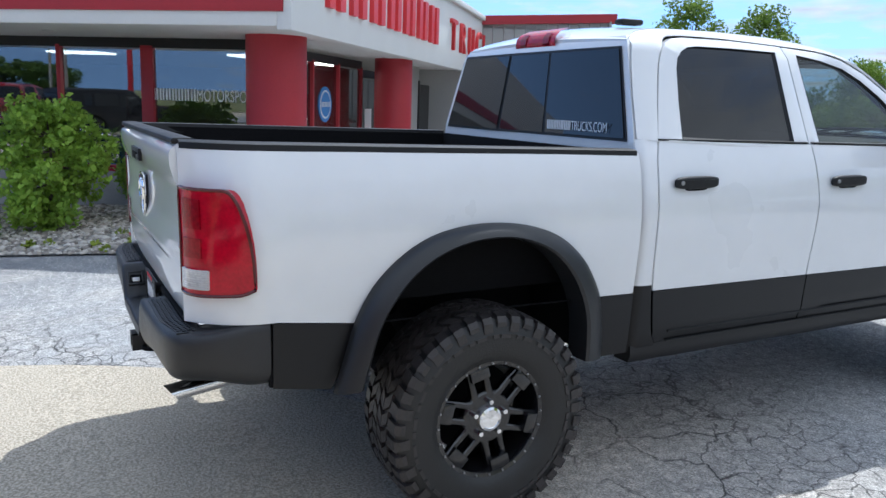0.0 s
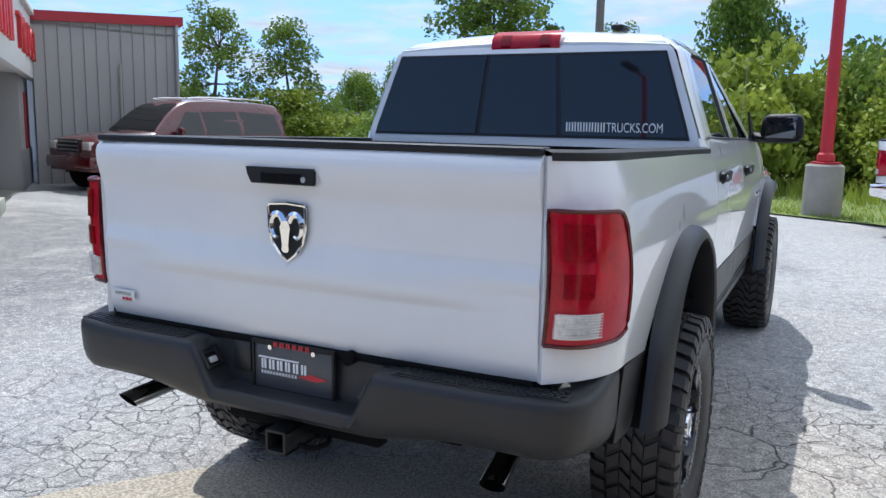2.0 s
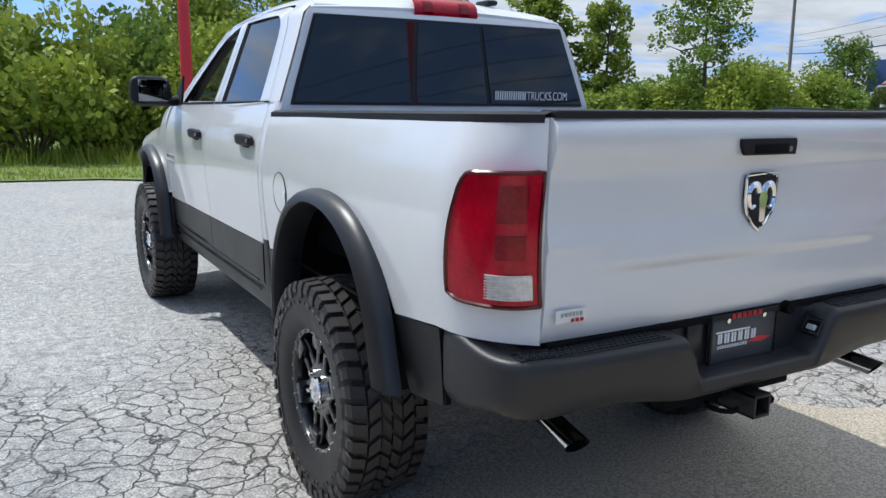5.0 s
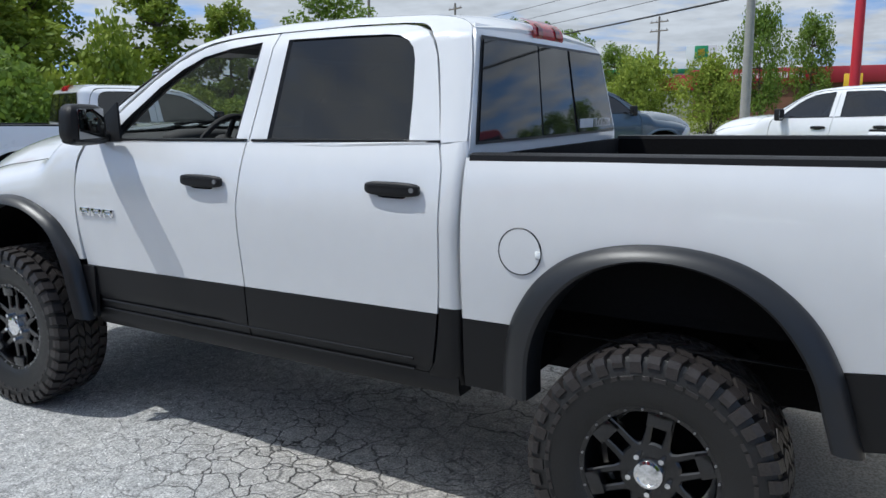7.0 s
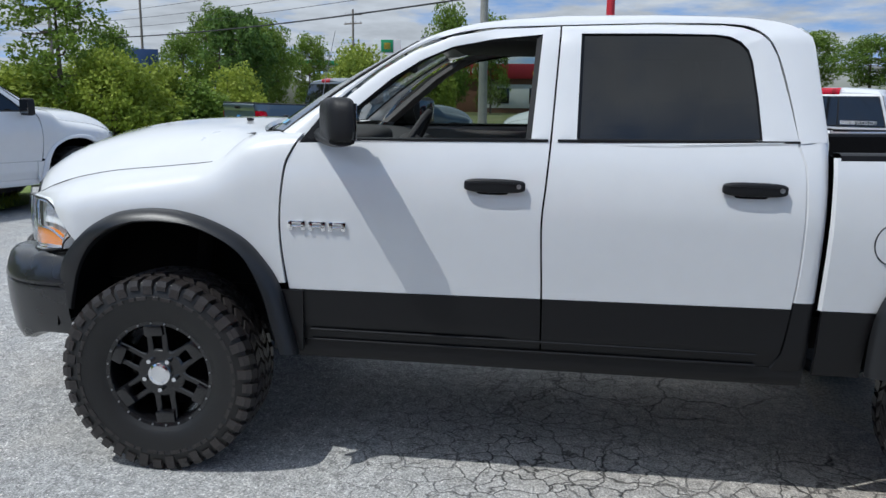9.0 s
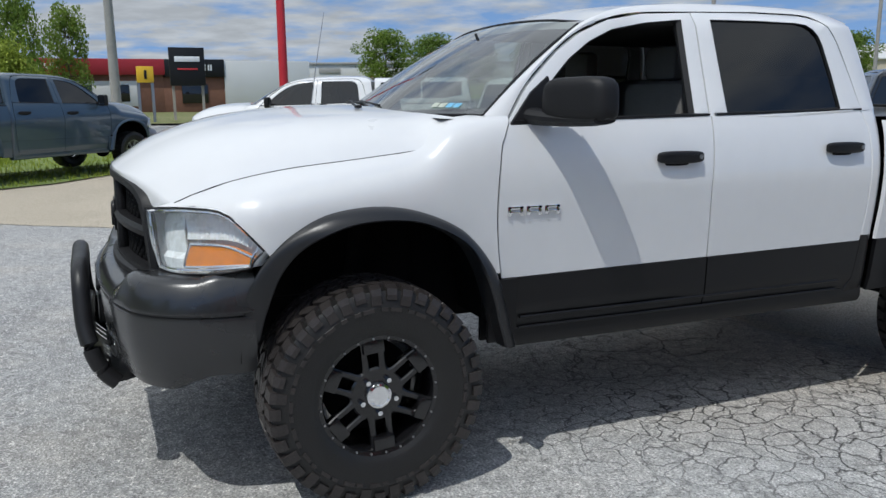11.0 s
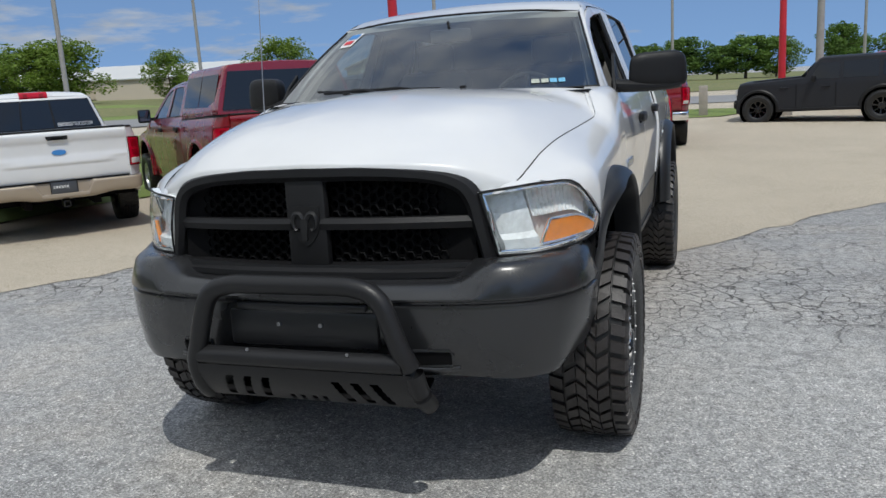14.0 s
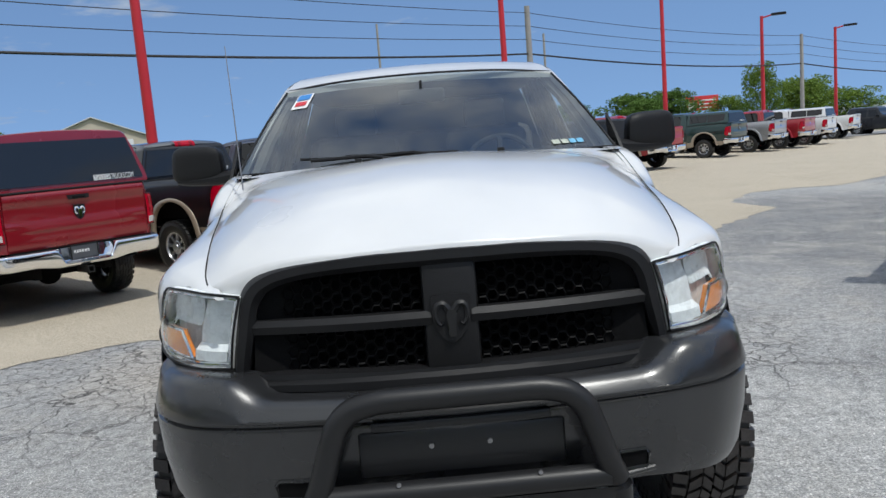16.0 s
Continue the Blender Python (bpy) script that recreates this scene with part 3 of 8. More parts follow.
F_IN = [(3.02, 0.56), (3.05, 0.66), (3.08, 0.777), (3.123, 0.89), (3.181, 0.985), (3.27, 1.05), (3.386, 1.098), (3.50, 1.114), (3.61, 1.112), (3.70, 1.095), (3.80, 1.053), (3.88, 0.993), (3.94, 0.905), (3.985, 0.78), (4.01, 0.68)]


def arch(y, line):
    """Height of an arch line over a place along the truck."""
    return float(np.interp(y, [p[0] for p in line], [p[1] for p in line]))


def in_arch(y, line):
    return line[0][0] < y < line[-1][0]


def tail_x(y):
    """How far the side draws in round the rear corner."""
    u = min(max((-0.84 - y) / 0.30, 0.0), 1.0)
    return 0.175 * u**2.4


def stops(lo, hi, n, *extra):
    """Even steps with extra ones thrown in."""
    return sorted(set(np.linspace(lo, hi, n).round(4)) | {round(e, 4) for e in extra if lo < e < hi})


def arch_stops(lo, hi, c, n=26):
    """Steps along the truck that crowd at the ends of a wheel arch."""
    a, b = c[0][0], c[-1][0]
    ys = [(a + b) / 2 + (b - a) / 2 * math.cos(t) for t in np.linspace(0, math.pi, n)]
    return stops(lo, hi, 10, *ys, a - 0.003, b + 0.003)


def panel(name, ys, lo, hi, xf, s, mat, root, rows=8, thick=0.022, label="", ends=None, lean=0.0):
    """A side panel: columns at ys from lo(y) to hi(y); ends(z) bends its two upright edges."""
    grid_ = []
    for k in range(rows + 1):
        row = []
        for y in ys:
            z = lo(y) + (hi(y) - lo(y)) * k / rows
            yy = y
            if ends is not None:
                f = (y - ys[0]) / (ys[-1] - ys[0])
                yy = ends[0](z) * (1 - f) + ends[1](z) * f
            row.append((s * xf(yy, z), yy, z))
        grid_.append(row)
    bm = bmesh.new()
    slab(bm, grid_, (-s * thick, lean, 0))
    return part(name, bm, mat, root, label)


def ring(bm, outer, inner, xf, s, thick=0.02, n=64, lip=0.03):
    """A flat frame between two outlines in side view, wrapped on the cab's side."""
    def resample(loop):
        q = [np.array(p, float) for p in loop] + [np.array(loop[0], float)]
        out = []
        for a, b in zip(q, q[1:]):
            out += [a + (b - a) * k / 8 for k in range(8)]
        return out
    o, i = resample(outer), resample(inner)
    so = [Vector((s * xf(z, y), y, z)) for y, z in o]
    si = [Vector((s * xf(z, y), y, z)) for y, z in i]
    mid = [a.lerp(b, 0.5) + Vector((s * 0.004, 0, 0)) for a, b in zip(so, si)]
    deep = [v + Vector((-s * lip, 0, 0)) for v in si]
    back = [v + Vector((-s * lip, 0, 0)) for v in so]
    sheet(bm, [back, so, mid, si, deep], closed=True)
    return si


WIN_F = [(1.975, 1.495), (2.36, 1.487), (2.872, 1.478), (2.748, 1.606), (2.588, 1.746), (2.464, 1.828), (2.33, 1.888), (2.15, 1.924), (1.945, 1.946)]
OUT_F = [(1.898, 1.478), (2.40, 1.468), (2.955, 1.462), (2.82, 1.625), (2.64, 1.775), (2.50, 1.865), (2.34, 1.93), (2.15, 1.966), (1.872, 1.982)]
WIN_R = [(1.788, 1.502), (1.783, 1.952), (1.46, 1.958), (1.24, 1.958), (1.18, 1.951), (1.135, 1.930), (1.105, 1.898), (1.088, 1.85), (1.065, 1.70), (1.048, 1.535), (1.40, 1.518)]
OUT_R = [(1.890, 1.478), (1.864, 1.984), (1.46, 1.998), (1.20, 1.999), (1.12, 1.990), (1.06, 1.968), (1.02, 1.93), (0.990, 1.87), (0.945, 1.70), (0.905, 1.525), (1.40, 1.495)]
CAB_F = [(1.86, 1.99), (2.16, 1.974), (2.35, 1.938), (2.51, 1.873), (2.65, 1.783), (2.83, 1.633), (2.965, 1.47)]
CAB_O = [(1.86, 2.033), (2.14, 2.008), (2.31, 1.975), (2.47, 1.915), (2.62, 1.82), (2.83, 1.675), (3.045, 1.505)]
ROOF_Z = along([(2.47, 1.915), (2.31, 1.975), (2.14, 2.008), (1.86, 2.033), (1.36, 2.044), (1.05, 2.036), (0.94, 2.018), (0.87, 1.975)])


def wheel(R, W, rim_mat, tread_mat, style="double", fine=True):
    """A wheel at the origin, its outer face towards +x."""
    hub = empty("wheel")
    k = R / 0.455
    w = W / 2
    rb = 0.242 if style == "double" else 0.25 * k
    half = [(rb - 0.004, 0.80), (rb + 0.018, 0.875), (rb + 0.15 * (R - rb), 0.92), (rb + 0.30 * (R - rb), 0.965), (rb + 0.45 * (R - rb), 0.99), (rb + 0.58 * (R - rb), 0.998), (rb + 0.60 * (R - rb), 1.012), (rb + 0.625 * (R - rb), 1.004), (R - 0.072 * k, 0.99), (R - 0.042 * k, 0.955), (R - 0.022 * k, 0.87), (R - 0.016 * k, 0.4)]
    prof = [(r, w * x) for r, x in half] + [(R - 0.016 * k, 0)] + [(r, -w * x) for r, x in half[::-1]]
    bm = bmesh.new()
    lathe(bm, prof, 56 if fine else 32)
    tyre = part("tyre", bm, M_RUBBER, hub, "black mud-terrain tyre" if fine else "black tyre")
    bm = bmesh.new()
    rng = random.Random(5)
    n = 41 if fine else 30
    def block(x0, x1, a0, a1, skew, r0, r1, r1o=None):
        vs = []
        for r in (r0, r1):
            for x, f in ((x0, 0), (x1, 1)):
                for a in (a0, a1):
                    t = a + skew * f
                    q = r if (r1o is None or f == 0 or r == r0) else r1o
                    sh = 0.0 if r == r0 else (0.003 if a == a0 else -0.003) / R
                    vs.append(bm.verts.new((x, q * math.cos(t + sh), q * math.sin(t + sh))))
        for f in ((0, 1, 3, 2), (4, 6, 7, 5), (0, 4, 5, 1), (2, 3, 7, 6), (0, 2, 6, 4), (1, 5, 7, 3)):
            bm.faces.new([vs[i] for i in f])
    step = 2 * math.pi / n
    for i in range(n):
        t = i * step
        for s in (1, -1):
            o = t + (0 if s > 0 else step * 0.5)
            j = rng.uniform(-0.006, 0.006)
            # a zigzag pair by the centre line, then the shoulder block
            block(s * 0.02 * w, s * 0.25 * w, o, o + step * 0.80, s * step * 0.50 + j, R - 0.03, R)
            block(s * 0.28 * w, s * 0.56 * w, o + step * 0.52, o + step * 1.30, -s * step * 0.42 + j, R - 0.03, R, R - 0.003)
            block(s * 0.62 * w, s * 0.96 * w, o + step * 0.40, o + step * 1.12, s * step * 0.16, R - 0.035, R - 0.003, R - 0.010)
            if fine:
                deep = 0.072 if i % 2 == 0 else 0.052
                block(s * 0.96 * w, s * 1.018 * w, o + step * 0.58, o + step * 1.28, 0.0, R - deep, R - 0.011, R - 0.034)
                # scalloped ring of raised bars on the sidewall
                block(s * 0.985 * w, s * 1.022 * w, o + step * 0.10, o + step * (0.95 if i % 2 else 0.60), 0.0, R - 0.097, R - 0.079, R - 0.083)
    tagged(part("tread", bm, tread_mat, hub, "deep blocky tread", angle=20), "deep blocky tread", kind="stuff")
    bm = bmesh.new()
    lathe(bm, [(rb - 0.05, -w * 0.7), (rb - 0.02, w * 0.2), (rb - 0.018, w * 0.72), (rb - 0.012, w * 0.80), (rb + 0.006, w * 0.83), (rb + 0.01, w * 0.78), (rb, w * 0.5), (rb, -w * 0.8)], 48)
    rim = part("rim", bm, rim_mat, hub)
    bm = bmesh.new()
    if style == "double":
        for i in range(6):
            m = Matrix.Rotation(i * math.pi / 3 + 0.26, 4, "X")
            for s in (1, -1):
                pts = [(w * 0.66, s * 0.036, 0.07), (w * 0.67, s * 0.034, 0.115), (w * 0.66, s * 0.0345, 0.17), (w * 0.72, s * 0.036, rb - 0.012)]
                rows = []
                for (x, y, z), hw in zip(pts, (0.022, 0.0135, 0.0125, 0.013)):
                    rows.append([m @ Vector((x - 0.035, y - hw, z)), m @ Vector((x - 0.005, y - hw, z)), m @ Vector((x, y - hw * 0.6, z)), m @ Vector((x, y + hw * 0.6, z)), m @ Vector((x - 0.005, y + hw, z)), m @ Vector((x - 0.035, y + hw, z))])
                sheet(bm, rows, closed=True)
            box(bm, w * 0.66, 0, rb - 0.040, 0.045, 0.086, 0.052, m, 0.005)
    else:
        for i in range(8):
            m = Matrix.Rotation(i * math.pi / 4, 4, "X")
            rows = []
            for (x, z), hw in zip(((w * 0.55, 0.05), (w * 0.6, 0.13), (w * 0.66, rb - 0.012)), (0.022, 0.018, 0.03)):
                rows.append([m @ Vector((x - 0.03, -hw, z)), m @ Vector((x, -hw * 0.7, z)), m @ Vector((x, hw * 0.7, z)), m @ Vector((x - 0.03, hw, z))])
            sheet(bm, rows, closed=True)
    disc(bm, (w * 0.515, 0, 0), 0.112 if style == "double" else 0.098, w * 0.30, 24)
    part("spokes", bm, rim_mat, hub)
    bm = bmesh.new()
    lathe(bm, [(0.0, -w * 0.3), (rb - 0.05, -w * 0.3), (rb - 0.05, -w * 0.15), (0.0, -w * 0.1)], 32)
    part("brake_disc", bm, M_UNDER, hub)
    bm = bmesh.new()
    cm = M_CHROME if fine else rim_mat
    lathe(bm, [(0.050, w * 0.6), (0.054, w * 0.74), (0.050, w * 0.80), (0.040, w * 0.82), (0.038, w * 0.805), (0.0, w * 0.81)], 24)
    part("centre_cap", bm, cm, hub, "bright centre cap")
    if fine:
        bm = bmesh.new()
        for i in range(24):
            a = i * math.pi / 12
            disc(bm, (w * 0.825, (rb - 0.004) * math.cos(a), (rb - 0.004) * math.sin(a)), 0.0045, 0.008, 6)
        tagged(part("rim_bolt", bm, M_STEEL, hub), kind="stuff")
        for i in range(5):
            bm = bmesh.new()
            a = i * 2 * math.pi / 5 + 0.3
            disc(bm, (w * 0.66, 0.072 * math.cos(a), 0.072 * math.sin(a)), 0.011, 0.05, 6)
            part("lug_nut", bm, M_CHROME, hub)
    return hub


def place_wheels(root, hub, rx, R, yf=3.569, yr=0.0, z=None):
    """Puts one wheel at each corner of a truck; the first is used, three are copies."""
    z = R if z is None else z
    spots = [(rx, yr, 0), (-rx, yr, 180), (rx, yf, 0), (-rx, yf, 180)]
    for n, (x, y, turn) in enumerate(spots):
        m = pose(x, y, z, 37 * n, 0, turn) if n else pose(x, y, z, 0, 0, turn)
        ob = hub if n == 0 else copy_thing(hub, m)
        ob.matrix_basis = m
        ob.parent = root


# plain uprights that stand for the dealer's name, as (x, z, width, height) on a grid 0.64 wide and 0.67 high
NAME_FORMS = (((0.02, 0, 0.2, 0.67), (0.4, 0, 0.2, 0.67)),) * 7


def name_row(name, word, width, height, mat, m, parent, label):
    """The name as block shapes, then a readable word, in one row of the given width; m is its middle."""
    share = 7 / (7 + len(word) * 0.93)
    bm = bmesh.new()
    p = width * share / 7
    for k, forms in enumerate(NAME_FORMS):
        for x, z, sx, sz in forms:
            kx, kz = p * 0.80 / 0.64, height / 0.67
            box(bm, -width / 2 + p * k + (x + sx / 2) * kx, 0, -height / 2 + (z + sz / 2) * kz, sx * kx, 0.003, sz * kz)
    ob = part(name, bm, mat, parent, label)
    ob.matrix_basis = m
    t = letters(name, word, 1.0, 0.0, mat, Matrix.Identity(4))
    xs, zs = [v.co.x for v in t.data.vertices], [v.co.y for v in t.data.vertices]
    kx, kz = width * (1 - share) / (max(xs) - min(xs)), height / (max(zs) - min(zs))
    for v in t.data.vertices:
        v.co = Vector((-width / 2 + width * share + (v.co.x - min(xs)) * kx, -0.0015, -height / 2 + (v.co.y - min(zs)) * kz))
    t.parent = parent
    t.matrix_basis = m
    t["label"] = label
    return ob


def bars(name, count, length, height, mat, m, root, label, gap=0.25, slant=0.0, seed=1):
    """Lettering that stays plain: a row of small blocks."""
    bm = bmesh.new()
    rng = random.Random(seed)
    p = length / count
    for i in range(count):
        w = p * (1 - gap) * rng.uniform(0.8, 1.0)
        x = (i + 0.5) * p - length / 2
        for dx, dz, sx, sz in ((-w * 0.27, 0, w * 0.32, height), (w * 0.27, 0, w * 0.32, height)):
            box(bm, x + dx + slant * dz, 0, dz, sx, 0.003, sz)
    ob = tagged(part(name, bm, mat, root, label), label, kind="stuff")
    ob.matrix_basis = m
    return ob


def rear_step(shell, mat=None, plain=False):
    """Full-width step bumper: number-plate recess, plate and tow hitch; unless plain also studs, lamps and marks."""
    mat = mat or M_FADED
    half = curve([(0.982, -0.868), (0.986, -0.96), (0.980, -1.06), (0.957, -1.145), (0.905, -1.196), (0.80, -1.220), (0.60, -1.230), (0.42, -1.234)], 34)
    half = [tuple(p) for p in half] + [(x, -1.235) for x in (0.385, 0.37, 0.356, 0.343, 0.33, 0.317, 0.304, 0.291, 0.278, 0.265, 0.25, 0.2, 0.1)]
    plan = half + [(0.0, -1.236)] + [(-x, y) for x, y in half[::-1]]
    rows = []
    for x, y in plan:
        ax = abs(x)
        side = ease(y, -1.12, -0.90)
        top = 0.886 + 0.026 * side
        lip = 0.742 + (top - 0.742) * ease(ax, 0.262, 0.362)
        low = 0.668 + 0.038 * ease(ax, 0.30, 0.62) - 0.040 * side
        out = Vector((x * (0.25 + 0.75 * ease(ax, 0.75, 0.97)), y + 0.86)); out.normalize()
        inner = 0.10 - 0.06 * side
        row = []
        for o, z in ((-0.16 + 0.10 * side, low + 0.004), (-0.07, low), (-0.032, low + 0.012), (-0.014, low + 0.035), (-0.004, low + 0.07), (0.0, lip - 0.035), (-0.003, lip - 0.012), (-0.011, lip - 0.002), (-0.022, lip + 0.002)):
            row.append((x + out.x * o, y + out.y * o, z))
        bx, by = row[-1][0], row[-1][1]
        # the tread, or the floor of the recess, then up behind it
        if side < 0.9:
            back = max(by, -1.128 if ax < 0.84 else -1.10)
            row.append((bx - out.x * 0.05 if ax > 0.84 else bx, by + (back - by) * 0.6, lip + 0.003))
            row.append((bx - out.x * 0.10 if ax > 0.84 else bx, back, lip + 0.004))
            row.append((bx - out.x * 0.10 if ax > 0.84 else bx, back + 0.012, top + 0.008))
        else:
            row += [(bx - out.x * q, by, lip - w) for q, w in ((0.01, 0.0), (0.02, 0.004), (0.03, 0.01))]
        rows.append(row)
    bm = bmesh.new(); sheet(bm, rows)
    rb = part("rear_bumper", bm, mat, shell, "" if plain else "black moulded step bumper", 50)
    for s in (1, -1):
        bm = bmesh.new()
        slab(bm, [[(s * x, y, 0.8915) for y in (-1.206 + 0.03 * ease(x, 0.7, 0.92), -1.17 + 0.01 * ease(x, 0.7, 0.92), -1.135)] for x in np.linspace(0.40, 0.92, 14)], (0, 0, -0.004))
        pad = part("step_pad", bm, M_CLAD, rb, "studded black tread pad")
        if plain:
            continue
        bm = bmesh.new()
        for i in range(25):
            for k in range(4):
                x, y = 0.412 + 0.020 * i + (0.010 if k % 2 else 0), -1.190 + 0.017 * k + 0.024 * ease(0.412 + 0.02 * i, 0.7, 0.92)
                solid(bm, [(s * (x + 0.0085 * math.cos(t)), y + 0.0075 * math.sin(t), 0.8905) for t in np.linspace(0, 2 * math.pi, 6, endpoint=False)], (0, 0, 0.0045))
        tagged(part("pad_stud", bm, M_FADED, pad), kind="stuff")
        # number-plate lamp in the slanted cheek of the recess
        m = pose(s * 0.311, -1.176, 0.826, 0, -s * 55, 0)
        bm = bmesh.new()
        for dx, dy, sx, sy in ((-0.031, 0, 0.010, 0.066), (0.031, 0, 0.010, 0.066), (0, -0.031, 0.072, 0.010), (0, 0.031, 0.072, 0.010)):
            box(bm, dx, dy, 0.0, sx, sy, 0.016, m, 0.003)
        lp = part("plate_lamp", bm, M_CLAD, rb)
        bm = bmesh.new(); box(bm, 0, 0, 0.0, 0.054, 0.054, 0.004, m); part("lamp_pocket", bm, M_UNDER, lp)
        bm = bmesh.new(); box(bm, -s * 0.010, 0, 0.004, 0.022, 0.034, 0.010, m, 0.003); part("lamp_lens", bm, M_CLEARLENS, lp)
        # dark gap before the cladding
        bm = bmesh.new(); slab(bm, [[(s * (0.972 - dx), y, z) for dx, y in ((0.0, -0.872), (0.004, -0.845))] for z in (0.665, 0.78, 0.90)], (-s * 0.02, 0, 0)); part("bumper_gap", bm, M_UNDER, rb)
    # moulded pocket and socket beside the plate
    if not plain:
        bm = bmesh.new(); box(bm, -0.215, -1.122, 0.835, 0.075, 0.025, 0.11, None, 0.010); part("pocket_boss", bm, M_CLAD, rb)
        bm = bmesh.new(); disc(bm, (0.215, -1.135, 0.893), 0.022, 0.04, 18, "y"); part("trailer_socket", bm, M_UNDER, rb)
    # black strip standing in for the shade under the tailgate's lower edge
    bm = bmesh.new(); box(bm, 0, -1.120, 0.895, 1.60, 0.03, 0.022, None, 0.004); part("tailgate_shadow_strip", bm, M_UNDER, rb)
    # plate in a black frame
    bm = bmesh.new(); box(bm, 0, -1.136, 0.818, 0.318, 0.012, 0.168, None, 0.005)
    pl = part("number_plate", bm, M_PLATE, rb, "dark dealer plate with light bars" if plain else "dark dealer plate with light and red bars")
    bm = bmesh.new()
    for dx, dz, sx, sz in ((-0.157, 0, 0.010, 0.176), (0.157, 0, 0.010, 0.176), (0, 0.081, 0.32, 0.016), (0, -0.080, 0.32, 0.020)):
        box(bm, dx, -1.144, 0.818 + dz, sx, 0.008, sz, None, 0.002)
    part("plate_frame", bm, M_TRIM, pl)
    bars("plate_mark", 6, 0.19, 0.032, M_WLETTER, pose(-0.035, -1.1445, 0.827), pl, "white bars", 0.2)
    if plain:
        bm = bmesh.new()
        for dx, dz, sx, sz in ((-0.034, 0, 0.010, 0.078), (0.034, 0, 0.010, 0.078), (0, 0.034, 0.078, 0.010), (0, -0.034, 0.078, 0.010)):
            box(bm, dx, -1.11, 0.612 + dz, sx, 0.26, sz, None, 0.002)
        part("tow_hitch", bm, M_BULL, shell, "square tow hitch receiver")
        return
    bm = bmesh.new(); box(bm, -0.055, -1.1445, 0.849, 0.16, 0.003, 0.005); part("plate_mark", bm, M_WLETTER, pl, "white line")
    bars("plate_mark", 12, 0.145, 0.010, M_WLETTER, pose(-0.055, -1.1445, 0.799), pl, "white bars", 0.35)
    bars("plate_mark", 6, 0.15, 0.016, M_RLETTER, pose(0.0, -1.1495, 0.898), pl, "red bars", 0.3)
    for x, w, n in ((-0.085, 0.12, 9), (0.075, 0.14, 11)):
        bars("plate_mark", n, w, 0.011, M_RLETTER, pose(x, -1.1495, 0.739), pl, "red bars", 0.3)
    bm = bmesh.new(); solid(bm, [(0.02, -1.1425, 0.800), (0.07, -1.1425, 0.815), (0.135, -1.1425, 0.806), (0.09, -1.1425, 0.794)], (0, -0.003, 0)); part("plate_mark", bm, M_RLETTER, pl, "red flash")
    for x in (-0.085, 0.085):
        bm = bmesh.new(); disc(bm, (x, -1.148, 0.886), 0.008, 0.006, 12, "y"); part("plate_screw", bm, M_CHROME, pl)
    # receiver hitch
    bm = bmesh.new()
    for dx, dz, sx, sz in ((-0.034, 0, 0.010, 0.078), (0.034, 0, 0.010, 0.078), (0, 0.034, 0.078, 0.010), (0, -0.034, 0.078, 0.010)):
        box(bm, dx, -1.11, 0.612 + dz, sx, 0.26, sz, None, 0.002)
    hitch = part("tow_hitch", bm, M_BULL, shell, "square tow hitch receiver")
    for s in (1, -1):
        bm = bmesh.new()
        tube(bm, [(s * (0.085 + 0.045 * math.cos(t)), -1.15 + 0.05 * math.sin(t), 0.598) for t in np.linspace(-2.2, 2.2, 14)], 0.009, 8)
        part("chain_loop", bm, M_UNDER, hitch)
    bm = bmesh.new(); box(bm, 0, -1.08, 0.63, 0.60, 0.06, 0.06, None, 0.01); part("hitch_bar", bm, M_UNDER, hitch)


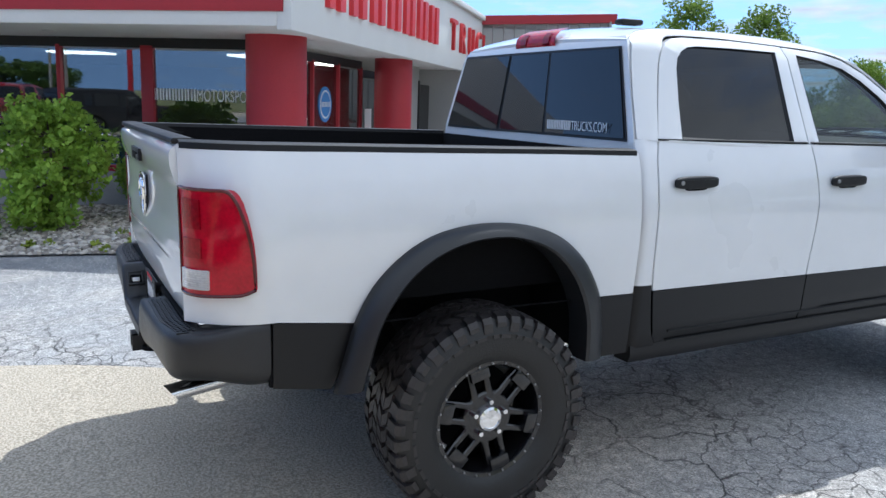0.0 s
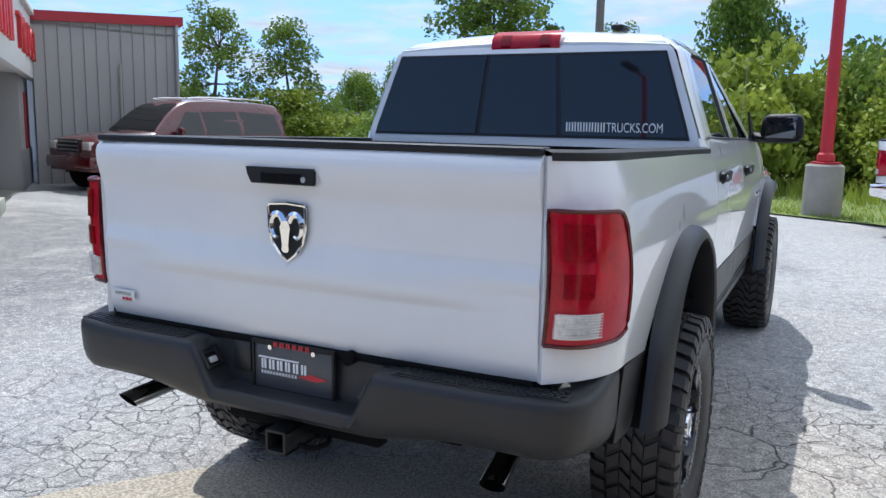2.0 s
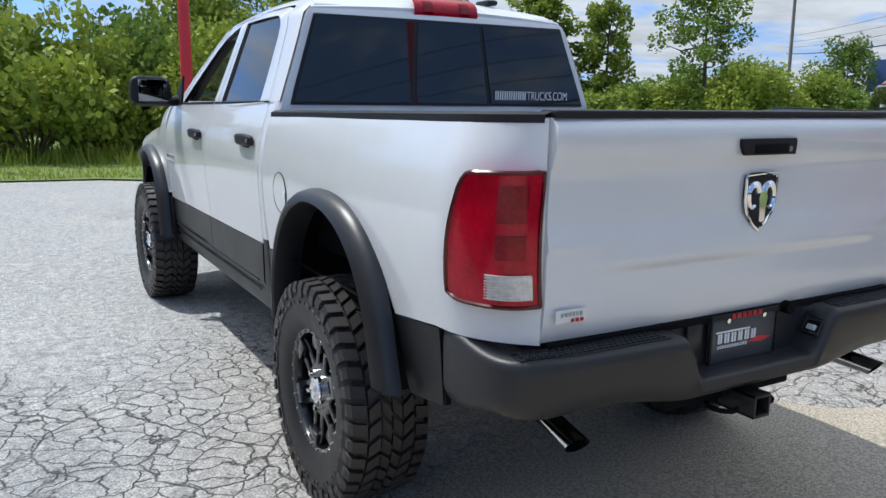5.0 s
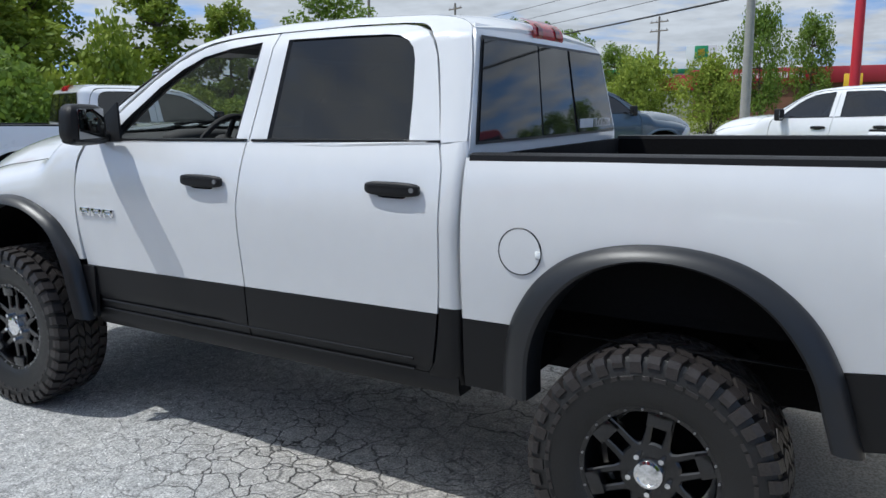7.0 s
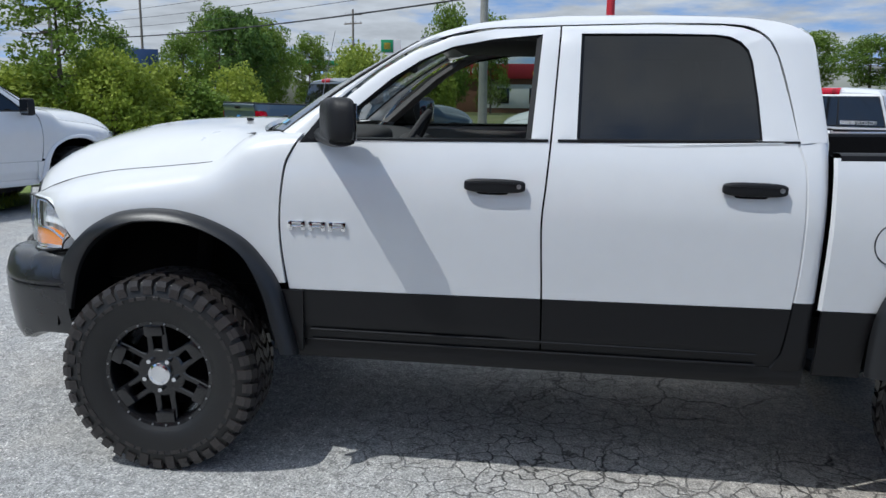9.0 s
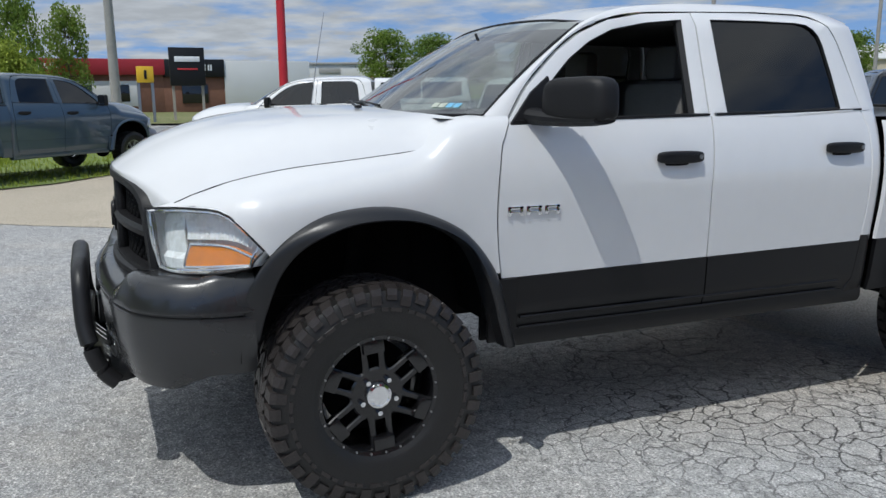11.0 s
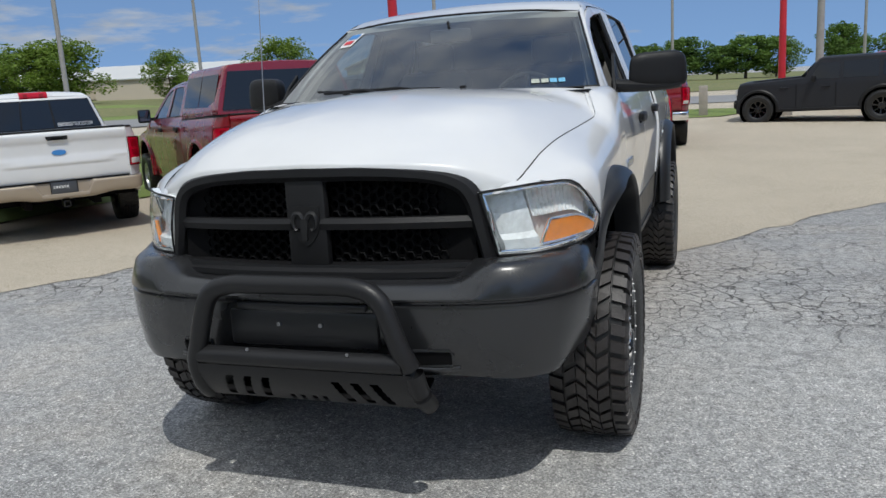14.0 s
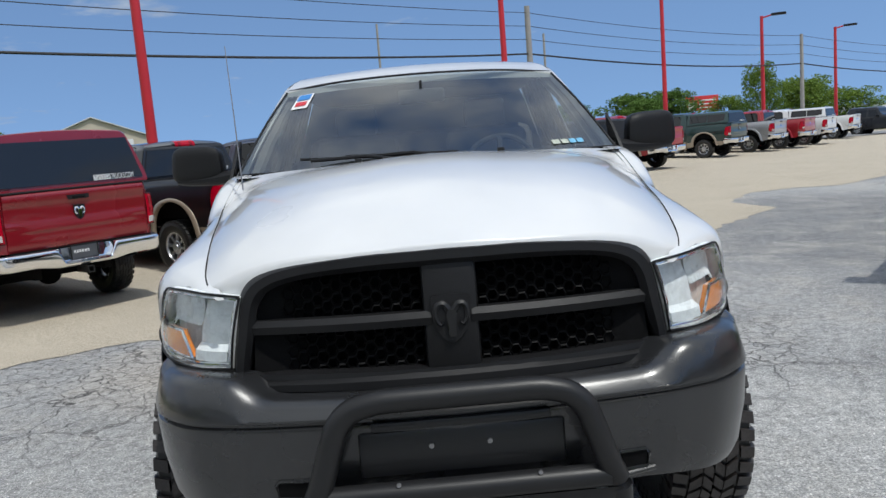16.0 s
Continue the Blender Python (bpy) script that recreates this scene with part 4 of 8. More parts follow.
def pickup(name, label, m, body=None, lower=None, flares=None, bumper=None, rim=None, R=0.40, W=0.27, drop=0.10, tracks=0.90,
           hero=False, cap=None, side_glass=None, group="", bars_on_glass=True, trim=None, lower_z=None, style="spoke", stretch=1.0, cap_h=1.0):
    """A crew-cab pickup. Its origin lies on the ground under the middle of the rear axle, and it faces +y."""
    root = empty(name, m)
    tagged(root, label, "pickup truck", group)
    lower = lower or body
    flares = flares or body
    bumper = bumper or M_CHROME
    trim = trim or M_TRIM
    shell = empty("body")
    shell.parent = root
    shell.matrix_basis = pose(0, 0, -drop)
    shell.scale = (1, stretch, 1)
    LZ = lower_z or (lambda y: 0.868 - 0.012 * min(max(y, 0), 3) + 0.12 * min(max(-y - 0.5, 0), 0.34))
    bed_x = lambda y, z: BED(z) - tail_x(y) / 0.175 * (BED(z) - 0.826)
    for s in (1, -1):
        # bed side, in paint above and cladding below
        ys = stops(-1.136, 0.765, 10, *arch_stops(-1.136, 0.765, R_OUT, 30), *np.linspace(-1.13, -0.84, 14))
        inb = lambda y: arch(y, R_OUT) - 0.02 if in_arch(y, R_OUT) else 0
        panel("bedside", ys, lambda y: max(LZ(y), inb(y)), rail, bed_x, s, body, shell, 14, 0.014, "", None, 0.012)
        panel("bed_cladding", arch_stops(-0.86, 0.765, R_OUT, 30), lambda y: min(max(0.575 if y > 0 else 0.62 + 0.16 * max(-0.62 - y, 0), inb(y)), LZ(y) - 0.004), lambda y: LZ(y) - 0.003, lambda y, z: bed_x(y, z) + 0.004, s, lower, shell, 4)
        # doors
        for nm, a, b in (("front_door", SEAM_A, SEAM_B), ("rear_door", SEAM_B, SEAM_C)):
            g = 0.004
            e = (lambda z, a=a: a(z) - g, lambda z, b=b: b(z) + g)
            ys = np.linspace(a(1.1), b(1.1), 12)
            d = panel(nm, ys, LZ, lambda y: belt(y), lambda y, z: SIDE(z), s, body, shell, 16, ends=e)
            panel("door_cladding", ys, lambda y: 0.60, lambda y: LZ(y) - 0.003, lambda y, z: SIDE(z) + 0.004 - (0.010 if z < 0.66 else 0), s, lower, d, 8, ends=e)
            bm = bmesh.new()
            si = ring(bm, OUT_F if nm[0] == "f" else OUT_R, WIN_F if nm[0] == "f" else WIN_R, glass_x, s)
            part("window_frame", bm, body, d)
            # black seal round the pane and along the waist
            bm = bmesh.new()
            loop = [v + Vector((-s * 0.006, 0, 0)) for v in si]
            cen = sum(loop, Vector()) / len(loop)
            inn = [v.lerp(cen, 0.055 if hero and nm[0] == "f" else 0.03) + Vector((-s * 0.008, 0, 0)) for v in loop]
            sheet(bm, [loop, [v + Vector((s * 0.004, 0, 0)) for v in loop], inn, [v + Vector((-s * 0.012, 0, 0)) for v in inn]], closed=True)
            y0, y1 = b(1.48) + 0.01, a(1.47) - 0.03
            sheet(bm, [[(s * (SIDE(belt(y)) + dx), y, belt(y) + dz) for y in np.linspace(y0, y1, 10)] for dx, dz in ((-0.02, 0.001), (0.004, 0.001), (0.004, 0.010), (-0.025, 0.014))])
            part("window_seal", bm, trim, d)
            if not (hero and nm[0] == "f" and s < 0):
                bm = bmesh.new()
                out = [v + Vector((-s * 0.014, 0, 0)) for v in si]
                bm.faces.new([bm.verts.new(v) for v in out])
                pane = part("window_pane", bm, side_glass or (M_PRIV if nm[0] == "r" else M_MIDTINT if hero else M_TINT), d, angle=60)
                pane.visible_shadow = False
            yh = 2.115 if nm[0] == "f" else 1.08
            zh = 1.318 if nm[0] == "f" else 1.342
            bm = bmesh.new()
            pillow(bm, (s * (SIDE(zh) + 0.018), yh, zh + 0.003), (0.040, 0.252, 0.056), 5.0, lambda x, y, z: (x * (1 - 0.18 * y * y), y, z * (1 - 0.10 * y * y)))
            box(bm, s * (SIDE(zh) + 0.037), yh + 0.012, zh + 0.014, 0.004, 0.19, 0.004, None, 0.001)
            h = part("door_handle", bm, trim, d, "black pull handle")
            bm = bmesh.new()
            pillow(bm, (s * (SIDE(zh) + 0.004), yh + 0.01, zh - 0.026), (0.012, 0.13, 0.020), 4.0)
            part("handle_recess", bm, M_UNDER, h)
            if hero:
                bm = bmesh.new()
                disc(bm, (0, 0, 0), 0.010, 0.006, 14)
                lk = part("lock", bm, M_STEEL, h)
                lk.location = (s * (SIDE(zh) + 0.036), yh - 0.100, zh + 0.004)
        for y_, za in ((2.99, 1.46), (1.90, 1.49), (0.90, 1.49)):
            bm = bmesh.new(); box(bm, s * 0.905, y_, (0.55 + za) / 2, 0.02, 0.14, za - 0.55, None, 0.0); part("door_post", bm, M_UNDER, shell)
        if hero:
            for z_, r_ in ((0.652, 0.006), (0.604, 0.005)):
                bm = bmesh.new(); tube(bm, [(s * (SIDE(z_) + 0.002), y, z_) for y in np.linspace(1.0, 2.90, 12)], r_, 8); part("rocker_ridge", bm, lower, shell)
        # sill under the doors
        panel("sill", np.linspace(2.96, 0.80, 10), lambda y: 0.515, lambda y: 0.597, lambda y, z: 0.95 if z > 0.53 else 0.935, s, lower, shell, 3, 0.10)
        # cab corner behind the rear door
        rows = []
        for z in np.linspace(0.56, 1.535, 22):
            x = SIDE(z)
            y0 = SEAM_C(z) - 0.006
            rows.append([(s * (x + dx), y, z) for dx, y in ((0, y0), (0, 0.83), (-0.006, 0.805), (-0.025, 0.788), (-0.10, 0.782), (-0.20, 0.782))])
        split = [k for k, r in enumerate(rows) if r[0][2] < LZ(0.85)][-1]
        bm = bmesh.new(); slab(bm, rows[split + 1 :], (-s * 0.02, 0.02, 0)); part("cab_corner", bm, body, shell)
        bm = bmesh.new(); slab(bm, rows[: split + 2], (-s * 0.02, 0.02, 0)); part("cab_corner_cladding", bm, lower, shell)
        # cab side above the waist: roof rail, windscreen pillar, rear pillar
        def edge(y, z):
            return Vector((s * glass_x(z, y), y, z))
        rear_i = [(0.905, 1.525), (0.938, 1.70), (0.988, 1.885), (1.055, 1.978), (1.16, 2.006), (1.46, 2.006)]
        rear_o = [(0.795, 1.535), (0.815, 1.72), (0.845, 1.90), (0.895, 1.995), (1.08, 2.036), (1.46, 2.042)]
        inner = curve(rear_i, 26) + curve(CAB_F, 30)
        outer = curve(rear_o, 26) + curve(CAB_O, 30)
        rows = []
        for a, b in zip(inner, outer):
            p, q = edge(*a), edge(*b)
            q.x = s * (abs(q.x) - 0.012)
            rows.append([p + Vector((-s * 0.03, 0, 0)), p, p.lerp(q, 0.35) + Vector((s * 0.006, 0, 0.003)), p.lerp(q, 0.75) + Vector((s * 0.004, 0, 0.003)), q])
        bm = bmesh.new(); sheet(bm, rows); part("cab_pillar", bm, body, shell)
        # fender
        ys = stops(2.95, 4.36, 10, *arch_stops(2.95, 4.36, F_OUT, 30), *np.linspace(2.98, 3.46, 24))
        ref = [(0.985, 0.60), (0.99, 0.86), (1.0, 1.05), (1.0, 1.2), (0.983, 1.295), (0.938, 1.365), (0.868, 1.415), (0.78, 1.455)]
        rc = curve(ref, 40)
        rx_, rz_ = [q[0] for q in rc], [q[1] for q in rc]
        def fender_pt(y, f):
            zs, xs, xo = HOOD_S(y), HOOD_X(y), NOSE(y)
            if y > 3.985:
                zl = np.interp(y, (3.985, 4.04, 4.105, 4.16, 4.22, 4.315, 4.362), (1.030, 1.092, 1.160, 1.173, 1.178, 1.172, 1.159))
            elif in_arch(y, F_OUT):
                zl = max(arch(y, F_OUT) - 0.02, LZ(y))
            else:
                zl = LZ(y)
            zr = 0.95 + (zl - 0.95) * 0.505 / (zs - 0.95) if zl > 0.95 else zl
            t0 = np.interp(zr, rz_, range(40))
            t = t0 + (39 - t0) * f
            x, z = np.interp(t, range(40), rx_), np.interp(t, range(40), rz_)
            z = 0.95 + (z - 0.95) * (zs - 0.95) / 0.505 if z > 0.95 else z
            x = xs + (x - 0.78) / 0.22 * (xo - xs)
            return x, z
        # behind the wheel the section grows into the door's, so that fender, hood and door run as one surface
        waist = curve([(0.992, 0.86), (0.998, 1.05), (1.0, 1.2), (0.992, 1.33), (0.974, 1.42), (0.950, 1.472), (0.915, 1.500), (0.865, 1.508), (0.815, 1.508)], 60)
        wx, wz = [q[0] for q in waist], [q[1] for q in waist]
        rows = []
        for f in np.linspace(0, 1, 25):
            row = []
            for y in ys:
                x, z = fender_pt(max(y, 3.0), f)
                w = 1 - ease(y, 2.96, 3.42)
                if w > 0:
                    t0 = np.interp(fender_pt(max(y, 3.0), 0)[1], wz[:50], range(50))
                    t = t0 + (59 - t0) * f
                    x, z = x * (1 - w) + np.interp(t, range(60), wx) * w, z * (1 - w) + np.interp(t, range(60), wz) * w
                if f == 1 and y > 3.0:
                    x, z = HOOD_X(y), HOOD_S(y)
                yy = y + (SEAM_A(min(z, 1.5)) + 0.005 - ys[0]) * max(1 - (y - ys[0]) / 0.15, 0)
                row.append((s * x, yy, z))
            rows.append(row)
        bm = bmesh.new(); slab(bm, rows, (-s * 0.02, 0, 0)); part("fender", bm, body, shell)
        bm = bmesh.new(); tube(bm, [(s * (HOOD_X(y) - 0.001), y, HOOD_S(y) - 0.0005) for y in np.linspace(3.13, 4.265, 60)], 0.0026, 5); part("hood_gap", bm, M_UNDER, shell)
        panel("fender_cladding", stops(2.93, 3.06, 6), lambda y: 0.56, lambda y: LZ(y) - 0.003, lambda y, z: 0.992, s, lower, shell, 4)
        # flares
        for c_o, c_i, c_y in ((R_OUT, R_IN, 0.0), (F_OUT, F_IN, 3.53)):
            rows = []
            fat = 1.0 if hero else 0.35
            for (yo, zo), (yi, zi) in zip(curve(c_o, 57), curve(c_i, 57)):
                base = 1.0 if c_o is R_OUT else 0.998
                if yo > 4.02:
                    base = min(base, NOSE(yo) + 0.012)
                row = []
                for f, x in ((0.0, 0.0), (0.03, 0.016), (0.10, 0.034), (0.3, 0.052), (0.62, 0.068), (0.86, 0.075), (0.97, 0.068), (1.0, 0.054), (1.04, -0.05)):
                    row.append((s * (base + x * fat * (1 - 0.82 * ease(yo, 3.78, 4.03))), yo + (yi - yo) * f, zo + (zi - zo) * f))
                rows.append(row)
            bm = bmesh.new(); sheet(bm, rows); part("wheel_flare", bm, flares, shell, "moulded wheel-arch flare")
            # wheel house
            vault = [(c_y + 0.55 * math.cos(t), 0.60 + 0.585 * math.sin(t) ** 0.8) for t in np.linspace(0, math.pi, 20)]
            bm = bmesh.new(); sheet(bm, [[(s * x, y, z) for x in (0.985, 0.72, 0.50)] for y, z in vault])
            bm.faces.new([bm.verts.new((s * 0.5, y, z)) for y, z in vault])
            part("wheel_house", bm, M_UNDER, shell)
        # tail lamp
        plan = curve([(0.826, -1.128), (0.89, -1.115), (0.945, -1.07), (0.980, -0.99), (0.998, -0.915)], 14)
        rows = []
        for k, f in enumerate(np.linspace(0, 1, 12)):
            z = 1.020 + 0.368 * f
            cut = 0.055 * f**2
            rows.append([(s * (x + 0.010 * math.sin(math.pi * min(f, 0.9)) + 0.008), (y if y < -1.05 else y - cut * (y + 1.05) / 0.14) - 0.008, z - (0.045 * f**3 - 0.018 * (1 - f) ** 3) * max(0, (j - 10) / 3) ** 2 - 0.006 * f * j / 13) for j, (x, y) in enumerate(plan)])
        bm = bmesh.new(); slab(bm, rows, (-s * 0.03, 0.03, 0))
        tl = part("tail_lamp", bm, M_REDLENS, shell, "red tail lamp lens")
        bm = bmesh.new()
        edge_ = rows[0] + [r[-1] for r in rows[1:]] + rows[-1][::-1][1:] + [r[0] for r in rows[::-1][1:-1]]
        tube(bm, edge_ + edge_[:1], 0.0065, 6, cap=False)
        part("lens_border", bm, M_LENSEDGE, tl, "dark lens edge")
        for k0, k1 in ((7, 11), (4, 7)):
            bm = bmesh.new()
            slab(bm, [[(x + s * 0.004, y - 0.006, z) for x, y, z in r[2:7]] for r in rows[k0:k1]], (-s * 0.004, 0.006, 0))
            part("bulb_window", bm, M_REDDARK, tl)
        bm = bmesh.new()
        slab(bm, [[(x + s * 0.006, y - 0.008, z - 0.010) for x, y, z in r[1:8]] for r in rows[1:4]], (-s * 0.006, 0.008, 0))
        rv = part("reversing_lens", bm, M_CLEARLENS, tl, "clear ribbed reversing lens")
        bm = bmesh.new()
        for i in range(9):
            p = plan[1 + min(i, 7)]
            z = 1.048 + i * 0.008
            tube(bm, [(s * (q[0] + 0.026), q[1] - 0.014, z) for q in plan[1:8]], 0.0016, 4)
        tagged(part("lens_rib", bm, M_CLEARLENS, tl), kind="stuff")
        # bed rail cap and inner wall
        bm = bmesh.new()
        rows = []
        for y in np.linspace(0.755, -1.13, 44):
            z, x = rail(y), bed_x(y, rail(y))
            rows.append([(s * (x + 0.004), y, z - 0.012), (s * (x + 0.002), y, z + 0.010), (s * (x - 0.02), y, z + 0.018), (s * (x - 0.09), y, z + 0.016), (s * (x - 0.10), y, z - 0.03)])
        sheet(bm, rows); part("bed_rail_cap", bm, trim, shell, "black bed rail cap")
        bm = bmesh.new(); slab(bm, [[(s * 0.84, y, 0.95), (s * 0.845, y, 1.2), (s * 0.85, y, rail(y))] for y in np.linspace(0.76, -0.99, 8)], (s * 0.02, 0, 0)); part("bed_wall", bm, M_UNDER, shell)
        # mirror
        if hero:
            bm = bmesh.new()
            # the head sweeps back towards its outer end
            pillow(bm, (s * 1.135, 2.742, 1.572), (0.275, 0.125, 0.178), 4.5, lambda x, y, z: (x * (1 - 0.05 * z), y * (1 - 0.10 * s * x) - 0.84 * s * x, z * (1 + 0.05 * s * x)))
            hd = part("wing_mirror", bm, trim, shell, "large black towing mirror")
            bm = bmesh.new()
            rows = []
            for x, y, z, h in ((0.918, 2.850, 1.505, 0.075), (0.965, 2.835, 1.500, 0.070), (1.03, 2.800, 1.494, 0.062), (1.11, 2.762, 1.490, 0.052), (1.19, 2.724, 1.490, 0.044), (1.245, 2.700, 1.494, 0.034)):
                rows.append([(s * x, y + 0.052 * math.cos(t), z + h / 2 * math.sin(t)) for t in np.linspace(0.26, 0.26 + 2 * math.pi, 12, endpoint=False)])
            vs_ = sheet(bm, rows, closed=True); bm.faces.new(vs_[-1])
            solid(bm, [(s * 0.935, 2.715, 1.478), (s * 0.935, 2.955, 1.466), (s * 0.915, 2.85, 1.60), (s * 0.905, 2.765, 1.668)], (s * 0.014, 0, 0))
            part("mirror_arm", bm, trim, hd)
            bm = bmesh.new()
            box(bm, 0, 0, 0, 0.205, 0.006, 0.140, pose(s * 1.13, 2.683, 1.570, rz=-s * 20.5), 0.002)
            part("mirror_glass", bm, M_MIRROR, hd)
            bm = bmesh.new()
            box(bm, 0, 0, 0, 0.045, 0.006, 0.045, pose(s * 1.19, 2.658, 1.615, rz=-s * 20.5), 0.002)
            part("mirror_spotter", bm, M_MIRROR, hd)
        else:
            bm = bmesh.new()
            box(bm, s * 1.09, 2.78, 1.545, 0.20, 0.10, 0.22, None, 0.03)
            box(bm, s * 0.97, 2.80, 1.49, 0.12, 0.06, 0.05, None, 0.01)
            hd = part("wing_mirror", bm, trim, shell, "black wing mirror")
            bm = bmesh.new(); box(bm, s * 1.09, 2.727, 1.55, 0.16, 0.006, 0.17); part("mirror_glass", bm, M_MIRROR, hd)
        # headlamp
        top = curve([(0.634, 4.362, 1.153), (0.75, 4.318, 1.166), (0.855, 4.222, 1.172), (0.935, 4.105, 1.153), (0.998, 3.985, 1.022)], 14)
        bot = curve([(0.688, 4.330, 0.925), (0.80, 4.282, 0.923), (0.895, 4.200, 0.932), (0.955, 4.115, 0.944), (0.988, 4.030, 0.963)], 14)
        rows = []
        for f in np.linspace(0, 1, 7):
            b = 0.010 * math.sin(math.pi * f)
            rows.append([(s * (p[0] + (q[0] - p[0]) * f + b * 0.5), p[1] + (q[1] - p[1]) * f + b, p[2] + (q[2] - p[2]) * f) for p, q in zip(top, bot)])
        hl = empty("headlamp"); hl.parent = shell
        bm = bmesh.new(); sheet(bm, rows); ln = part("lens", bm, M_LENS if hero else M_CLEARLENS, hl, "slightly hazed clear lens"); ln.visible_shadow = False
        bm = bmesh.new()
        rim_l = rows[0] + [r[-1] for r in rows[1:]] + rows[-1][::-1][1:] + [r[0] for r in rows[::-1][1:-1]]
        tube(bm, rim_l + rim_l[:1], 0.004, 6, cap=False)
        part("lens_rim", bm, M_TRIM if hero else M_CHROME, hl)
        if hero:
            back = [[Vector(p) + Vector((-s * 0.045, -0.075, 0)) for p in r] for r in rows]
            bm = bmesh.new()
            sheet(bm, back)
            sheet(bm, [[Vector(p) for p in rim_l], [Vector(p) + Vector((-s * 0.045, -0.075, 0)) for p in rim_l]], closed=True)
            part("reflector", bm, M_HLHOUSE, hl, "bright stepped reflector")
            def lens_pt(f, j, back):
                k0, j0 = min(int(f * 6), 5), min(int(j), 12)
                a, b = f * 6 - k0, j - j0
                q = (Vector(rows[k0][j0]) * (1 - b) + Vector(rows[k0][j0 + 1]) * b) * (1 - a) + (Vector(rows[k0 + 1][j0]) * (1 - b) + Vector(rows[k0 + 1][j0 + 1]) * b) * a
                return q + Vector((-s * 0.55, -0.84, 0)) * back
            # fluted bowl, smooth inner plate with a ledge, amber block in a bright bezel
            bm = bmesh.new()
            sheet(bm, [[lens_pt(f, j, 0.045 + (0.010 if n % 2 else 0.0) + 0.02 * math.sin(math.pi * f / 0.6)) for n, j in enumerate(np.linspace(4.6, 11.4, 29))] for f in np.linspace(0.09, 0.50, 7)])
            part("reflector_flute", bm, M_HLHOUSE, hl)
            bm = bmesh.new()
            slab(bm, [[lens_pt(f, j, d) for j in np.linspace(1.0, 4.4, 6)] for f, d in ((0.12, 0.07), (0.4, 0.055), (0.70, 0.05), (0.78, 0.025), (0.92, 0.022))], (-s * 0.004, -0.006, 0))
            part("inner_plate", bm, M_HLHOUSE, hl)
            bm = bmesh.new()
            amber = [[lens_pt(f, j0 + (12.7 - j0) * u, 0.014) for u in np.linspace(0, 1, 9)] for f, j0 in ((0.55, 5.9), (0.66, 5.4), (0.78, 4.9), (0.89, 4.5))]
            slab(bm, amber, (-s * 0.012, -0.02, 0))
            part("indicator", bm, M_AMBER, hl, "amber turn indicator")
            for edge in (amber[0], amber[-1], [r[0] for r in amber]):
                bm = bmesh.new(); tube(bm, edge, 0.005, 6); part("indicator_bezel", bm, M_CHROME, hl)
            inset = [lens_pt(f, j, 0.010) for f, j in [(0.05, 13 * u) for u in np.linspace(0.03, 0.96, 14)] + [(v, 12.5) for v in (0.3, 0.6)] + [(0.94, 13 * u) for u in np.linspace(0.96, 0.03, 14)] + [(v, 0.4) for v in (0.6, 0.3)]]
            bm = bmesh.new(); tube(bm, inset + inset[:1], 0.0055, 6, cap=False); part("reflector_bezel", bm, M_CHROME, hl)
        # exhaust tips and undersides
        if hero:
            d = Vector((s * 0.14, -0.98, -0.10)).normalized()
            end, cut = Vector((s * 0.712, -1.178, 0.606)), Vector((s * 0.10, -0.74, -0.60)).normalized()
            tip = None
            for nm_, rad, mat_ in (("exhaust_tip", 0.038, M_POLISH), ("exhaust_bore", 0.0345, M_UNDER)):
                bm = bmesh.new()
                tube(bm, [end - d * 0.30, end - d * 0.15, end], rad, 20, cap=False)
                # slash cut: slide the end ring along the pipe on to a slanting plane
                for v in bm.verts:
                    v.co.z = 0.602 + (v.co.z - 0.602) * 0.86
                    if (v.co - end).dot(d) > -0.08:
                        v.co += d * ((end - v.co).dot(cut) / d.dot(cut))
                tip = part(nm_, bm, mat_, tip or shell, "polished slash-cut exhaust tip" if tip is None else "dark bore")
        bm = bmesh.new()
        box(bm, s * 0.42, 1.75, 0.62, 0.09, 5.2, 0.16, None, 0.01)
        part("chassis_rail", bm, M_UNDER, shell)
        bm = bmesh.new()
        tube(bm, [(s * 0.62, -0.25, 0.80), (s * 0.60, 0.02, 0.46 + drop * 0.5)], 0.035, 10)
        part("shock_absorber", bm, M_UNDER, shell)
        bm = bmesh.new()
        tube(bm, [(s * 0.62, 3.50, 1.05), (s * 0.60, 3.569, 0.50)], 0.045, 10)
        part("shock_absorber", bm, M_UNDER, shell)
    # axles
    for y, r in ((0.0, 0.05), (3.569, 0.045)):
        bm = bmesh.new()
        tube(bm, [(-tracks + 0.12, y, R), (tracks - 0.12, y, R)], r, 12)
        bmesh.ops.create_uvsphere(bm, u_segments=14, v_segments=8, radius=0.15, matrix=Matrix.Translation((0.1, y, R)))
        part("axle", bm, M_UNDER, root)
    # floor pan and bed floor
    bm = bmesh.new()
    box(bm, 0, 1.9, 0.74, 1.72, 2.2, 0.12, None, 0.02)
    part("floor_pan", bm, M_UNDER, shell)
    bm = bmesh.new()
    box(bm, 0, -0.17, 0.93, 1.70, 1.88, 0.04)
    part("bed_floor", bm, M_UNDER, shell)
    bm = bmesh.new()
    box(bm, 0, 0.755, 1.2, 1.72, 0.03, 0.56, None, 0.004)
    part("bed_front_wall", bm, M_UNDER, shell)
    # roof
    rows = []
    for y in stops(0.855, 2.49, 22):
        z = ROOF_Z(y)
        xe = glass_x(z, y) - 0.012
        rows.append([(xe * u, y, z + 0.034 * (1 - u * u) * (1 if 0.95 < y < 2.3 else 0.8)) for u in np.linspace(-1, 1, 17)])
